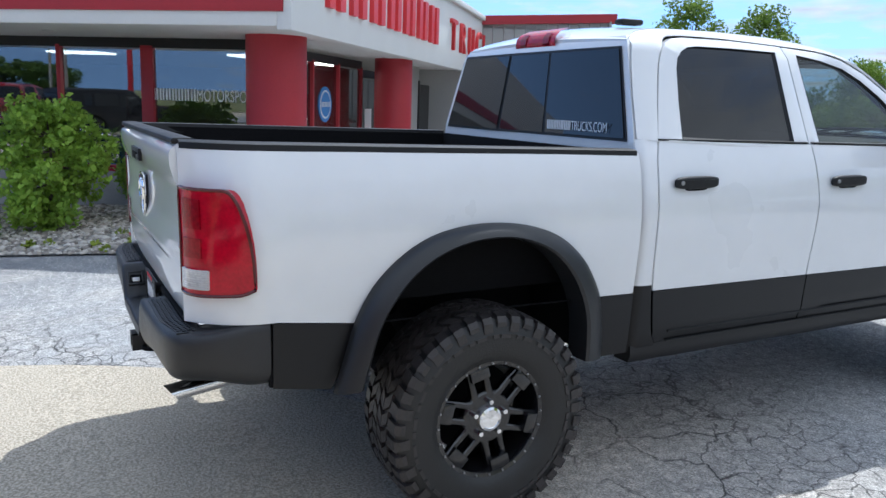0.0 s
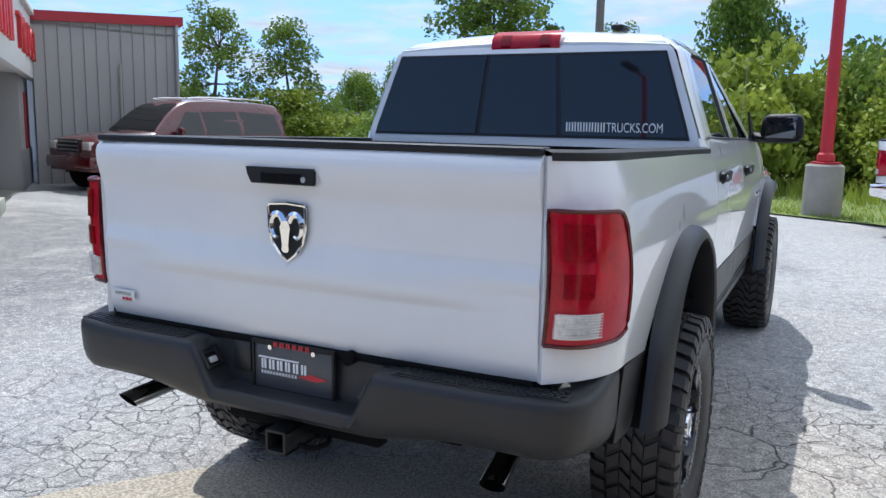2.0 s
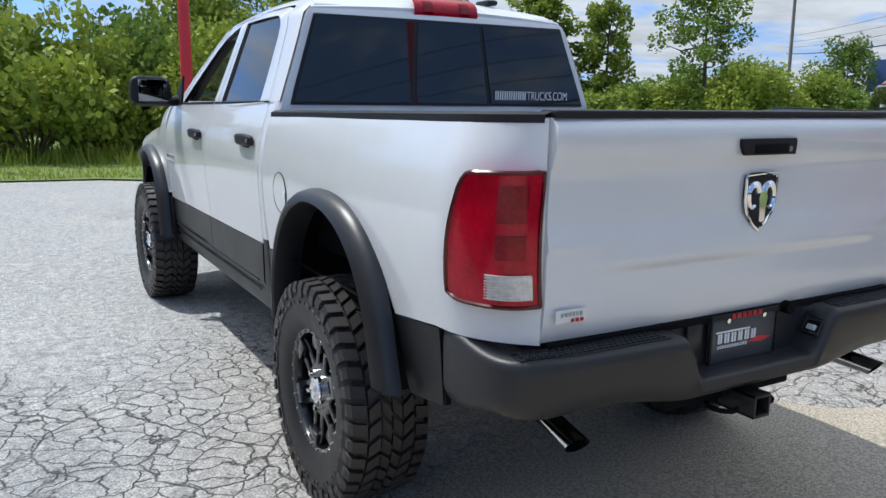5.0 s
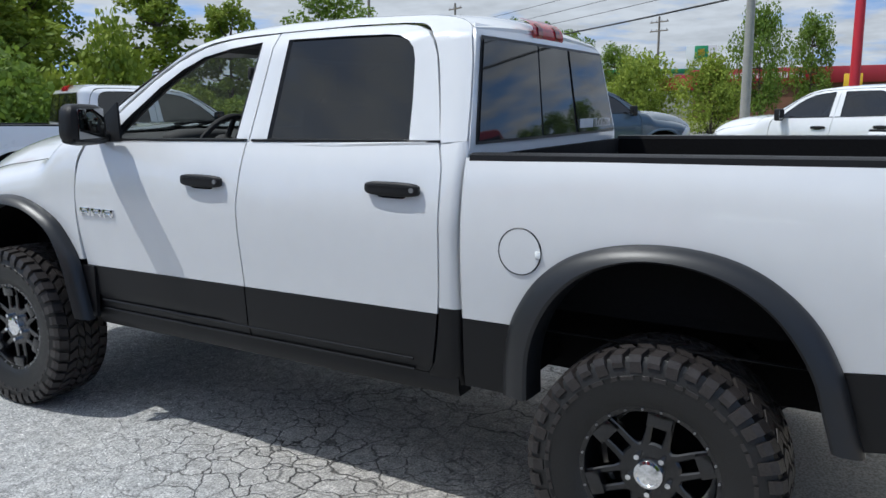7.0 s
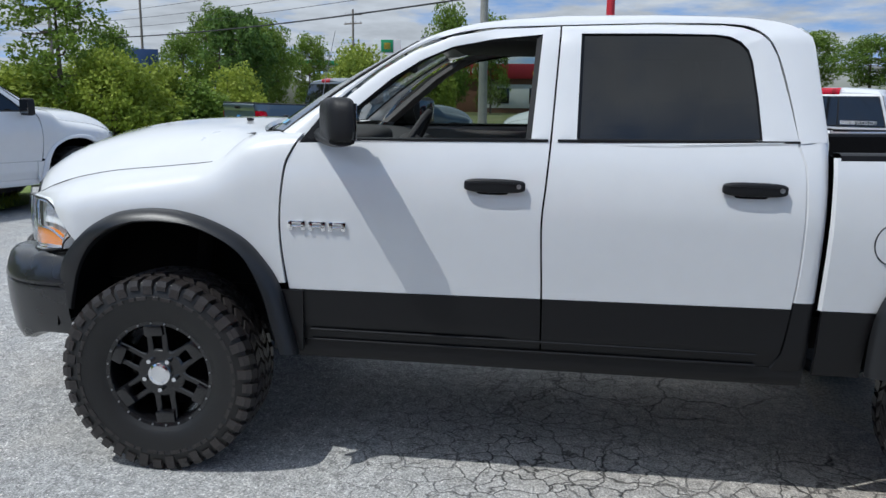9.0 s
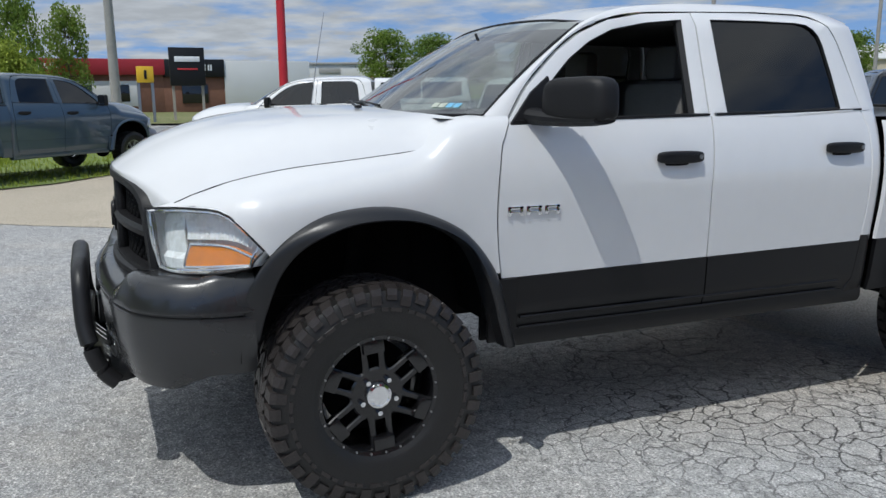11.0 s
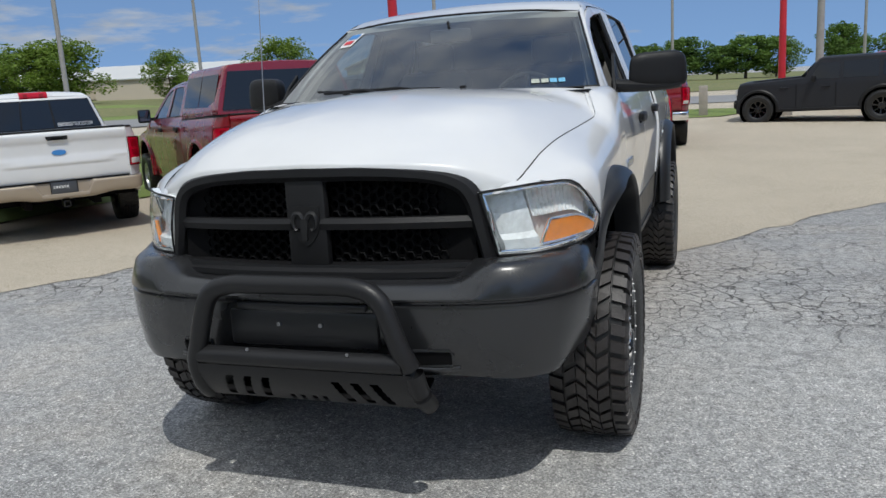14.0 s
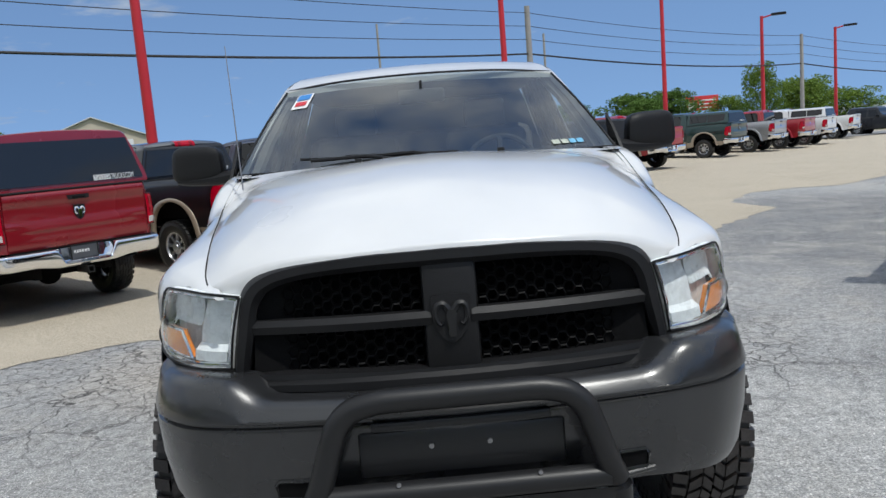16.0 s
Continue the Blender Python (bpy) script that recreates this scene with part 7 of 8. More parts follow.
# ---- parked vehicles ----
P_RED = paint("maroon_paint", (0.205, 0.004, 0.011), 0.28, 0.1)
P_WINE = paint("dark_wine_paint", (0.085, 0.001, 0.004), 0.28, 0.0)
P_RED2 = paint("bright_red_paint", (0.33, 0.012, 0.02), 0.3, 0.15)
P_BLACK = paint("black_paint", (0.006, 0.006, 0.008), 0.3)
P_NAVY = paint("navy_paint", (0.012, 0.016, 0.045), 0.3, 0.2)
P_SLATE = paint("slate_blue_paint", (0.055, 0.085, 0.115), 0.35, 0.3)
P_GREEN = paint("dark_green_paint", (0.012, 0.04, 0.038), 0.35, 0.3)
P_SILVER = paint("silver_paint", (0.42, 0.43, 0.45), 0.35, 0.6)
P_TAN = paint("tan_paint", (0.33, 0.27, 0.20), 0.4, 0.2)
P_MATT = material("matt_black_wrap", (0.010, 0.011, 0.015), 0.42, 0, 0.1, 3)
ROW = "pickups parked along the lot"


def parked(x, y, turn, **kw):
    lab = kw.pop("label")
    return pickup("pickup_truck", lab, on_ground(x, y, turn), group=ROW, **kw)


low = lambda y: 0.80
parked(3.35, 10.5, -112.7, label="white crew-cab pickup with black wheels on the grass edge", body=M_WHITE, rim=M_RIM, R=0.43, drop=0.14)
parked(12.4, 7.05, -138, label="slate blue pickup with a bare bed", body=P_SLATE, bumper=M_STEEL)
parked(12.2, -1.9, -24, label="white pickup with a white cargo cap and tan sills", body=M_WHITE, lower=P_TAN, flares=M_WHITE, cap=M_WHITE, lower_z=low, side_glass=M_TINT, stretch=1.06, drop=0.12)
parked(7.35, -1.75, -129, label="white pickup with a tan bumper seen from behind", body=M_WHITE, lower=P_TAN, bumper=P_TAN, lower_z=low, drop=0.17)
parked(4.75, -3.15, -130, label="maroon pickup with a tall cargo cap and chrome bumper", body=P_RED, cap=P_RED, cap_h=1.3)
parked(3.0, -5.75, -128, label="black pickup with tan arches and chrome wheels", body=P_BLACK, lower=P_TAN, flares=P_TAN, bumper=P_TAN, lower_z=low)
parked(1.55, -8.4, -128, label="navy blue pickup with a chrome bumper", body=P_NAVY)
parked(0.25, -11.6, -172, label="dark red pickup with a cargo cap", body=P_RED, cap=P_RED)
parked(-8.2, -21.6, -140, label="red pickup with chrome bumper and pale arches", body=P_RED2, flares=P_TAN)
parked(-13.1, -27.6, -135, label="dark green pickup with a cargo cap and tan arches", body=P_GREEN, flares=P_TAN, lower=P_TAN, cap=P_GREEN, lower_z=low)
parked(-16.3, -30.6, -133, label="silver pickup in the far row", body=P_SILVER)
parked(-18.7, -32.6, -133, label="red pickup in the far row", body=P_RED2)
parked(-21.3, -35.4, -133, label="white pickup with a cap in the far row", body=M_WHITE, cap=M_WHITE)
parked(-26.4, -42.0, -133, label="white pickup at the end of the row", body=M_WHITE)


def wagon(name, label, m, prof, win, wb, R, mat, half=0.99, rack=False, style="spoke", rim=None, boxy=False, category="car"):
    """A closed car from its side outline: prof gives (y, sill-to-roof) stations as (y, z) along the roof line, win the panes."""
    root = empty(name, m)
    tagged(root, label, category)
    belt_z, low_z = 1.12, 0.42
    top = along(prof)
    y0, y1 = prof[0][0], prof[-1][0]
    if y0 > y1:
        y0, y1 = y1, y0
    arches = ((0.0, R + 0.09), (wb, R + 0.09))
    def lowest(y):
        for c, r in arches:
            if abs(y - c) < r:
                return max(low_z, R + math.sqrt(max(r * r - (y - c) ** 2, 0)) - 0.02)
        return low_z
    ys = sorted(set(np.linspace(y0, y1, 40).round(3)) | {round(c + r * math.cos(t), 3) for c, r in arches for t in np.linspace(0, math.pi, 16)})
    def wide(y):
        u = max((y0 + 0.25 - y) / 0.25, (y - (y1 - 0.45)) / 0.45, 0)
        return half * (1 - 0.16 * min(u, 1) ** 2)
    def xs(y, z):
        x = wide(y) - (0.02 * ((z - 0.85) / 0.4) ** 2 if not boxy else 0.01)
        if z > belt_z:
            x -= (z - belt_z) * (0.14 if boxy else 0.24)
        return x
    bm = bmesh.new()
    rows = []
    for y in ys:
        t = top(y)
        lo = lowest(y)
        zz = list(np.linspace(lo, min(belt_z, t - 0.03), 7)) + list(np.linspace(min(belt_z, t - 0.03), t - 0.05, 5))[1:]
        left = [(-xs(y, z), y, z) for z in zz]
        xt = xs(y, t - 0.05)
        roof_ = [(-xt + 0.05, y, t - 0.012), (-xt * 0.5, y, t + 0.012), (0, y, t + 0.02), (xt * 0.5, y, t + 0.012), (xt - 0.05, y, t - 0.012)]
        rows.append(left + roof_ + [(-x, yy, z) for x, yy, z in left[::-1]])
    vs = sheet(bm, rows)
    bm.faces.new(vs[0]); bm.faces.new(vs[-1][::-1])
    body = part("body", bm, mat, root)
    for s in (1, -1):
        for k, quad in enumerate(win):
            bm = bmesh.new()
            q = curve(list(quad) + [quad[0]], 33)[:-1] if False else quad
            pts = [(s * (xs(y, z) + 0.008), y, z) for y, z in q]
            solid(bm, pts, (-s * 0.02, 0, 0))
            part("side_window", bm, M_BACKGLASS, body)
        bm = bmesh.new(); box(bm, s * (half + 0.12), win[0][0][0] - 0.10, belt_z + 0.12, 0.2, 0.1, 0.17, None, 0.03); part("wing_mirror", bm, mat if not boxy else M_TRIM, body)
        for yh in (wb * 0.44, wb * 0.78):
            bm = bmesh.new(); box(bm, s * (half + 0.01), yh, belt_z - 0.10, 0.04, 0.2, 0.035, None, 0.008); part("door_handle", bm, mat, body)
        for yd in (wb * 0.36, wb * 0.68):
            bm = bmesh.new(); box(bm, s * (half - 0.012), yd, 0.80, 0.03, 0.008, 0.62); part("door_gap", bm, M_UNDER, body)
        bm = bmesh.new(); box(bm, s * (half - 0.03), wb / 2, low_z - 0.02, 0.12, wb - 2 * R - 0.2, 0.09, None, 0.02); part("sill", bm, M_TRIM, body)
        bm = bmesh.new(); box(bm, s * (half * 0.80), y0 - 0.002, 0.98, 0.16, 0.05, 0.34, None, 0.02); part("tail_lamp", bm, M_REDLENS, body)
        bm = bmesh.new(); box(bm, s * (half * 0.70), y1 - 0.04, 0.93, 0.30, 0.14, 0.17, None, 0.03); part("headlamp", bm, M_CLEARLENS, body)
        if rack:
            bm = bmesh.new(); tube(bm, [(s * 0.66, y, top(y) + 0.06) for y in np.linspace(-0.5, 1.6, 8)], 0.022, 8); part("roof_rail", bm, M_CHROME, body)
        for c, r in arches:
            rows = [[(s * (half + o), c + (r + e) * math.cos(t), R + (r + e) * math.sin(t)) for o, e in ((-0.10, -0.03), (0.012, -0.03), (0.02, 0.02), (-0.01, 0.06))] for t in np.linspace(-0.15, math.pi + 0.15, 20)]
            bm = bmesh.new(); sheet(bm, rows); part("wheel_arch", bm, M_TRIM if boxy else mat, body)
            bm = bmesh.new(); lathe(bm, [(0.0, s * 0.55), (r - 0.01, s * 0.55), (r - 0.01, s * (half - 0.03))], 24)
            for v in bm.verts:
                v.co += Vector((0, c, R))
            part("wheel_house", bm, M_UNDER, body)
    yw = [y for y in np.linspace(y1, y0, 80) if top(y) > belt_z + 0.10]
    ya = yw[0]
    yb = next(y for y in np.linspace(ya, y0, 200) if top(y) > top(wb * 0.4) - 0.10)
    bm = bmesh.new()
    slab(bm, [[(u * (xs(y, z) - 0.06), y + 0.012, z) for u in np.linspace(-1, 1, 7)] for y, z in ((ya - (ya - yb) * f, top(ya - (ya - yb) * f) + 0.012) for f in np.linspace(0.03, 0.97, 6))], (0, -0.01, -0.01))
    part("windscreen", bm, M_TINT, body)
    bm = bmesh.new(); box(bm, 0, y0 - 0.01, 1.42, 1.25, 0.03, 0.42, None, 0.03); part("back_window", bm, M_BACKGLASS, body)
    bm = bmesh.new(); box(bm, 0, y1 - 0.02, 0.60, half * 1.86, 0.18, 0.26, None, 0.06); part("front_bumper", bm, mat if not boxy else M_TRIM, body)
    bm = bmesh.new(); box(bm, 0, y0 + 0.0, 0.58, half * 1.86, 0.18, 0.24, None, 0.06); part("rear_bumper", bm, mat if not boxy else M_TRIM, body)
    g = empty("grille"); g.parent = body
    bm = bmesh.new(); box(bm, 0, y1 - 0.015, 0.93, 0.86, 0.10, 0.27, None, 0.02); part("grille_surround", bm, M_TRIM, g)
    for k in range(3):
        bm = bmesh.new(); box(bm, 0, y1 + 0.04, 0.85 + 0.08 * k, 0.80, 0.02, 0.03, None, 0.006); part("grille_bar", bm, M_STEEL, g)
    hub = wheel(R, 0.27, rim or M_ALLOY, M_RUBBER, style, False)
    place_wheels(root, hub, half - 0.13, R, wb, 0.0)
    return root


wagon("suv", "maroon full-size estate car with roof rails, parked by the hall", on_ground(-11.8, 11.9, 168), [(-1.10, 1.05), (-1.08, 1.30), (-0.98, 1.72), (-0.80, 1.88), (0.0, 1.93), (1.2, 1.93), (1.75, 1.86), (2.15, 1.62), (2.50, 1.30), (2.62, 1.22), (3.2, 1.18), (3.75, 1.08), (3.93, 0.95)],
      [[(2.15, 1.17), (1.35, 1.17), (1.38, 1.66), (1.72, 1.66)], [(1.28, 1.17), (0.35, 1.17), (0.40, 1.70), (1.31, 1.67)], [(0.25, 1.17), (-0.82, 1.20), (-0.72, 1.66), (0.30, 1.70)]], 3.02, 0.39, P_WINE, 1.0, True, category="car")
wagon("off_road_vehicle", "matt black boxy off-road vehicle on black wheels", on_ground(-5.78, -18.23, -100), [(-1.0, 0.95), (-0.98, 1.62), (-0.90, 1.78), (0.0, 1.81), (1.3, 1.81), (1.55, 1.77), (1.90, 1.38), (1.95, 1.31), (3.0, 1.24), (3.65, 1.17), (3.72, 0.95)],
      [[(1.78, 1.22), (1.05, 1.22), (1.05, 1.64), (1.54, 1.64)], [(0.95, 1.22), (0.10, 1.22), (0.10, 1.66), (0.95, 1.66)], [(0.0, 1.24), (-0.85, 1.24), (-0.85, 1.66), (0.0, 1.66)]], 3.12, 0.43, P_MATT, 1.02, False, rim=M_RIM, boxy=True, category="car")
wagon("jeep", "dark boxy jeep at the end of the far row", on_ground(-31.4, -47.9, 40), [(-0.7, 0.95), (-0.68, 1.65), (-0.60, 1.82), (0.8, 1.84), (1.25, 1.80), (1.6, 1.30), (2.9, 1.15), (3.0, 0.95)],
      [[(1.4, 1.18), (0.7, 1.18), (0.7, 1.65), (1.2, 1.65)], [(0.6, 1.18), (-0.1, 1.18), (-0.1, 1.68), (0.6, 1.68)]], 2.6, 0.38, P_BLACK, 0.92, False, rim=M_ALLOY, boxy=True, category="car")
P_BLUE = paint("bright_blue_paint", (0.02, 0.13, 0.42), 0.3, 0.2)
wagon("coupe", "bright blue low coupe standing inside the showroom", BLD @ pose(3.1, 5.6, 0.02, 0, 0, 15), [(-0.95, 0.78), (-0.90, 0.92), (-0.2, 1.02), (0.6, 1.26), (1.2, 1.30), (1.7, 1.22), (2.35, 0.98), (3.2, 0.86), (3.6, 0.72)],
      [[(1.9, 1.02), (1.0, 1.02), (1.0, 1.20), (1.6, 1.16)], [(0.9, 1.02), (0.35, 1.04), (0.6, 1.18), (0.9, 1.20)]], 2.7, 0.33, P_BLUE, 0.92, False, category="car")

# ---- trees and shrubs ----
def leaf_material(name, dark, light):
    m = bpy.data.materials.new(name)
    m.use_nodes = True
    n, l = m.node_tree.nodes, m.node_tree.links
    p = n["Principled BSDF"]
    p.inputs["Roughness"].default_value = 0.6
    p.inputs["Specular IOR Level"].default_value = 0.25
    geo = n.new("ShaderNodeNewGeometry")
    info = n.new("ShaderNodeObjectInfo")
    tc = n.new("ShaderNodeTexCoord")
    nz = n.new("ShaderNodeTexNoise"); nz.inputs["Scale"].default_value = 0.9; nz.inputs["Detail"].default_value = 3
    l.new(tc.outputs["Object"], nz.inputs["Vector"])
    a = n.new("ShaderNodeMath"); a.operation = "MULTIPLY_ADD"; a.inputs[1].default_value = 0.45
    l.new(geo.outputs["Random Per Island"], a.inputs[0]); l.new(nz.outputs["Fac"], a.inputs[2])
    b = n.new("ShaderNodeMath"); b.operation = "MULTIPLY_ADD"; b.inputs[1].default_value = 0.3
    l.new(info.outputs["Random"], b.inputs[0]); l.new(a.outputs[0], b.inputs[2])
    r = n.new("ShaderNodeMapRange"); r.inputs["From Min"].default_value, r.inputs["From Max"].default_value = 0.35, 1.15
    l.new(b.outputs[0], r.inputs["Value"])
    mx = n.new("ShaderNodeMixRGB"); mx.inputs["Color1"].default_value, mx.inputs["Color2"].default_value = (*dark, 1), (*light, 1)
    l.new(r.outputs[0], mx.inputs["Fac"])
    l.new(mx.outputs[0], p.inputs["Base Color"])
    tr = n.new("ShaderNodeBsdfTranslucent")
    l.new(mx.outputs[0], tr.inputs["Color"])
    ms = n.new("ShaderNodeMixShader"); ms.inputs[0].default_value = 0.35
    l.new(p.outputs[0], ms.inputs[1]); l.new(tr.outputs[0], ms.inputs[2])
    l.new(ms.outputs[0], n["Material Output"].inputs[0])
    return m


M_BARK = material("bark", (0.11, 0.085, 0.065), 0.9, 0, 0.3, 8, 0.5, 40)
M_LEAF = leaf_material("green_leaves", (0.060, 0.118, 0.018), (0.21, 0.295, 0.05))
M_LEAFY = leaf_material("yellow_green_leaves", (0.115, 0.18, 0.022), (0.36, 0.42, 0.062))
M_LEAFD = leaf_material("dark_green_leaves", (0.046, 0.094, 0.024), (0.150, 0.245, 0.054))
M_CONIFER = leaf_material("conifer_green", (0.085, 0.185, 0.028), (0.34, 0.50, 0.07))
M_JUNIPER = leaf_material("blue_green_needles", (0.041, 0.078, 0.054), (0.162, 0.234, 0.180))


def foliage(blobs, count, size, seed, stretch=1.0):
    """Leaves scattered in and round a set of (centre, radius) clumps, thicker towards their skins."""
    rng = np.random.RandomState(seed)
    blobs = [(np.array(c, float), r) for c, r in blobs]
    weight = np.array([r**2 for _, r in blobs]); weight /= weight.sum()
    verts, polys = [], []
    for k in range(count):
        c, r = blobs[rng.choice(len(blobs), p=weight)]
        d = rng.normal(size=3); d /= np.linalg.norm(d)
        p = c + d * r * (rng.uniform(0.25, 1.0) ** 0.45) * rng.uniform(0.85, 1.12)
        a = rng.normal(size=3); a /= np.linalg.norm(a)
        b = np.cross(a, rng.normal(size=3)); b /= np.linalg.norm(b)
        s = size * rng.uniform(0.55, 1.3)
        n = len(verts)
        verts += [tuple(p - a * s * 0.5), tuple(p + b * s * 0.33), tuple(p + a * s * 0.5 * stretch), tuple(p - b * s * 0.33)]
        polys.append((n, n + 1, n + 2, n + 3))
    return verts, polys


def crown_mesh(name, data, mat):
    me = bpy.data.meshes.new(name)
    me.from_pydata(data[0], [], data[1])
    me.materials.append(mat)
    return me


def tree(label, seed, h, spread, mat, leaves=5200, size=0.26, airy=0.5, low=0.25, category="tree", name="tree"):
    """A tree h metres high: trunk, limbs, and a crown of leaf clumps with gaps."""
    rng = random.Random(seed)
    root = empty(name)
    tagged(root, label, category, "trees round the lot" if name == "tree" else "shrubs round the lot")
    bm = bmesh.new()
    lean = rng.uniform(-0.05, 0.05)
    trunk = [(lean * h * f * f, 0.03 * h * math.sin(3 * f + seed), h * 0.86 * f) for f in np.linspace(0, 1, 8)]
    tube(bm, trunk, max(0.02 * h, 0.03), 8, taper=0.01)
    blobs = []
    limbs = int(24 + 6 * (1 - airy))
    for k in range(limbs):
        f = low + (0.98 - low) * (k + rng.random()) / limbs
        i = min(int(f / 0.86 * 7), 6)
        p = Vector(trunk[i])
        t = 2.4 * k + rng.uniform(-0.5, 0.5)
        prof = math.sin(math.pi * (0.12 + 0.80 * (f - low) / (1 - low))) ** 0.7
        reach = spread * 0.5 * prof * rng.uniform(0.5, 1.0)
        q = Vector((p.x + reach * math.cos(t), p.y + reach * math.sin(t), h * f))
        tube(bm, [p, p.lerp(q, 0.5) + Vector((0, 0, -0.04 * h)), q], 0.007 * h, 5, taper=0.004)
        blobs.append((q, spread * rng.uniform(0.10, 0.19)))
        blobs.append((p.lerp(q, 0.55) + Vector((0, 0, 0.05 * h)), spread * rng.uniform(0.09, 0.15)))
    blobs.append(((trunk[-1][0], trunk[-1][1], h * 0.93), spread * 0.11))
    part("trunk", bm, M_BARK, root)
    ob = new("crown", crown_mesh("crown", foliage(blobs, leaves, size, seed), mat))
    ob.parent = root
    return root


def shrub(label, seed, h, spread, mat, leaves, size, name="shrub"):
    rng = random.Random(seed)
    root = empty(name)
    tagged(root, label, "shrub", "shrubs round the lot")
    bm = bmesh.new()
    blobs = []
    for k in range(22):
        t, r = rng.uniform(0, 6.28), spread * 0.36 * math.sqrt(rng.random())
        z = h * rng.uniform(0.18, 0.84) * (1 - 0.45 * (r / (spread * 0.36)) ** 2)
        q = Vector((r * math.cos(t), r * math.sin(t), z))
        tube(bm, [Vector((q.x * 0.1, q.y * 0.1, 0)), q], 0.02, 5, taper=0.006)
        blobs.append((q, min(h, spread) * rng.uniform(0.15, 0.24)))
    part("trunk", bm, M_BARK, root)
    ob = new("crown", crown_mesh("crown", foliage(blobs, leaves, size, seed), mat))
    ob.parent = root
    return root


KINDS = [tree("tall airy poplar with small pale leaves", 11, 8.0, 4.2, M_LEAF, 8500, 0.18, 0.5, 0.08),
         tree("full green broadleaf tree", 12, 6.5, 5.0, M_LEAF, 8500, 0.21, 0.1, 0.12),
         tree("slender young tree in fresh leaf", 13, 6.0, 2.8, M_LEAFY, 7500, 0.17, 0.1, 0.03),
         tree("dark green broadleaf tree", 14, 7.0, 5.2, M_LEAFD, 7000, 0.29, 0.2, 0.2)]
BUSHES = [shrub("yellow-green wild bush at the edge of the lot", 21, 3.6, 3.6, M_LEAFY, 7500, 0.155),
          shrub("green wild bush at the edge of the lot", 22, 3.4, 4.0, M_LEAF, 7500, 0.165),
          shrub("pale green wild bush at the edge of the lot", 23, 2.6, 3.0, M_LEAFY, 5500, 0.145)]


def set_tree(kind, x, y, top, width, turn):
    src = (KINDS + BUSHES)[kind]
    h0, w0 = ((8.0, 4.2), (6.5, 5.0), (6.0, 2.8), (7.0, 5.2), (3.6, 3.6), (3.4, 4.0), (2.6, 3.0))[kind]
    z = ground_z(x, y)
    k = (top + slope_z(x, y) - z) / h0
    kw = max(width / w0, 0.45)
    m = pose(x, y, z, 0, 0, turn) @ Matrix.Diagonal((kw, kw, k, 1))
    ob = copy_thing(src, m)
    ob.matrix_basis = m
    return ob


_rng = random.Random(77)
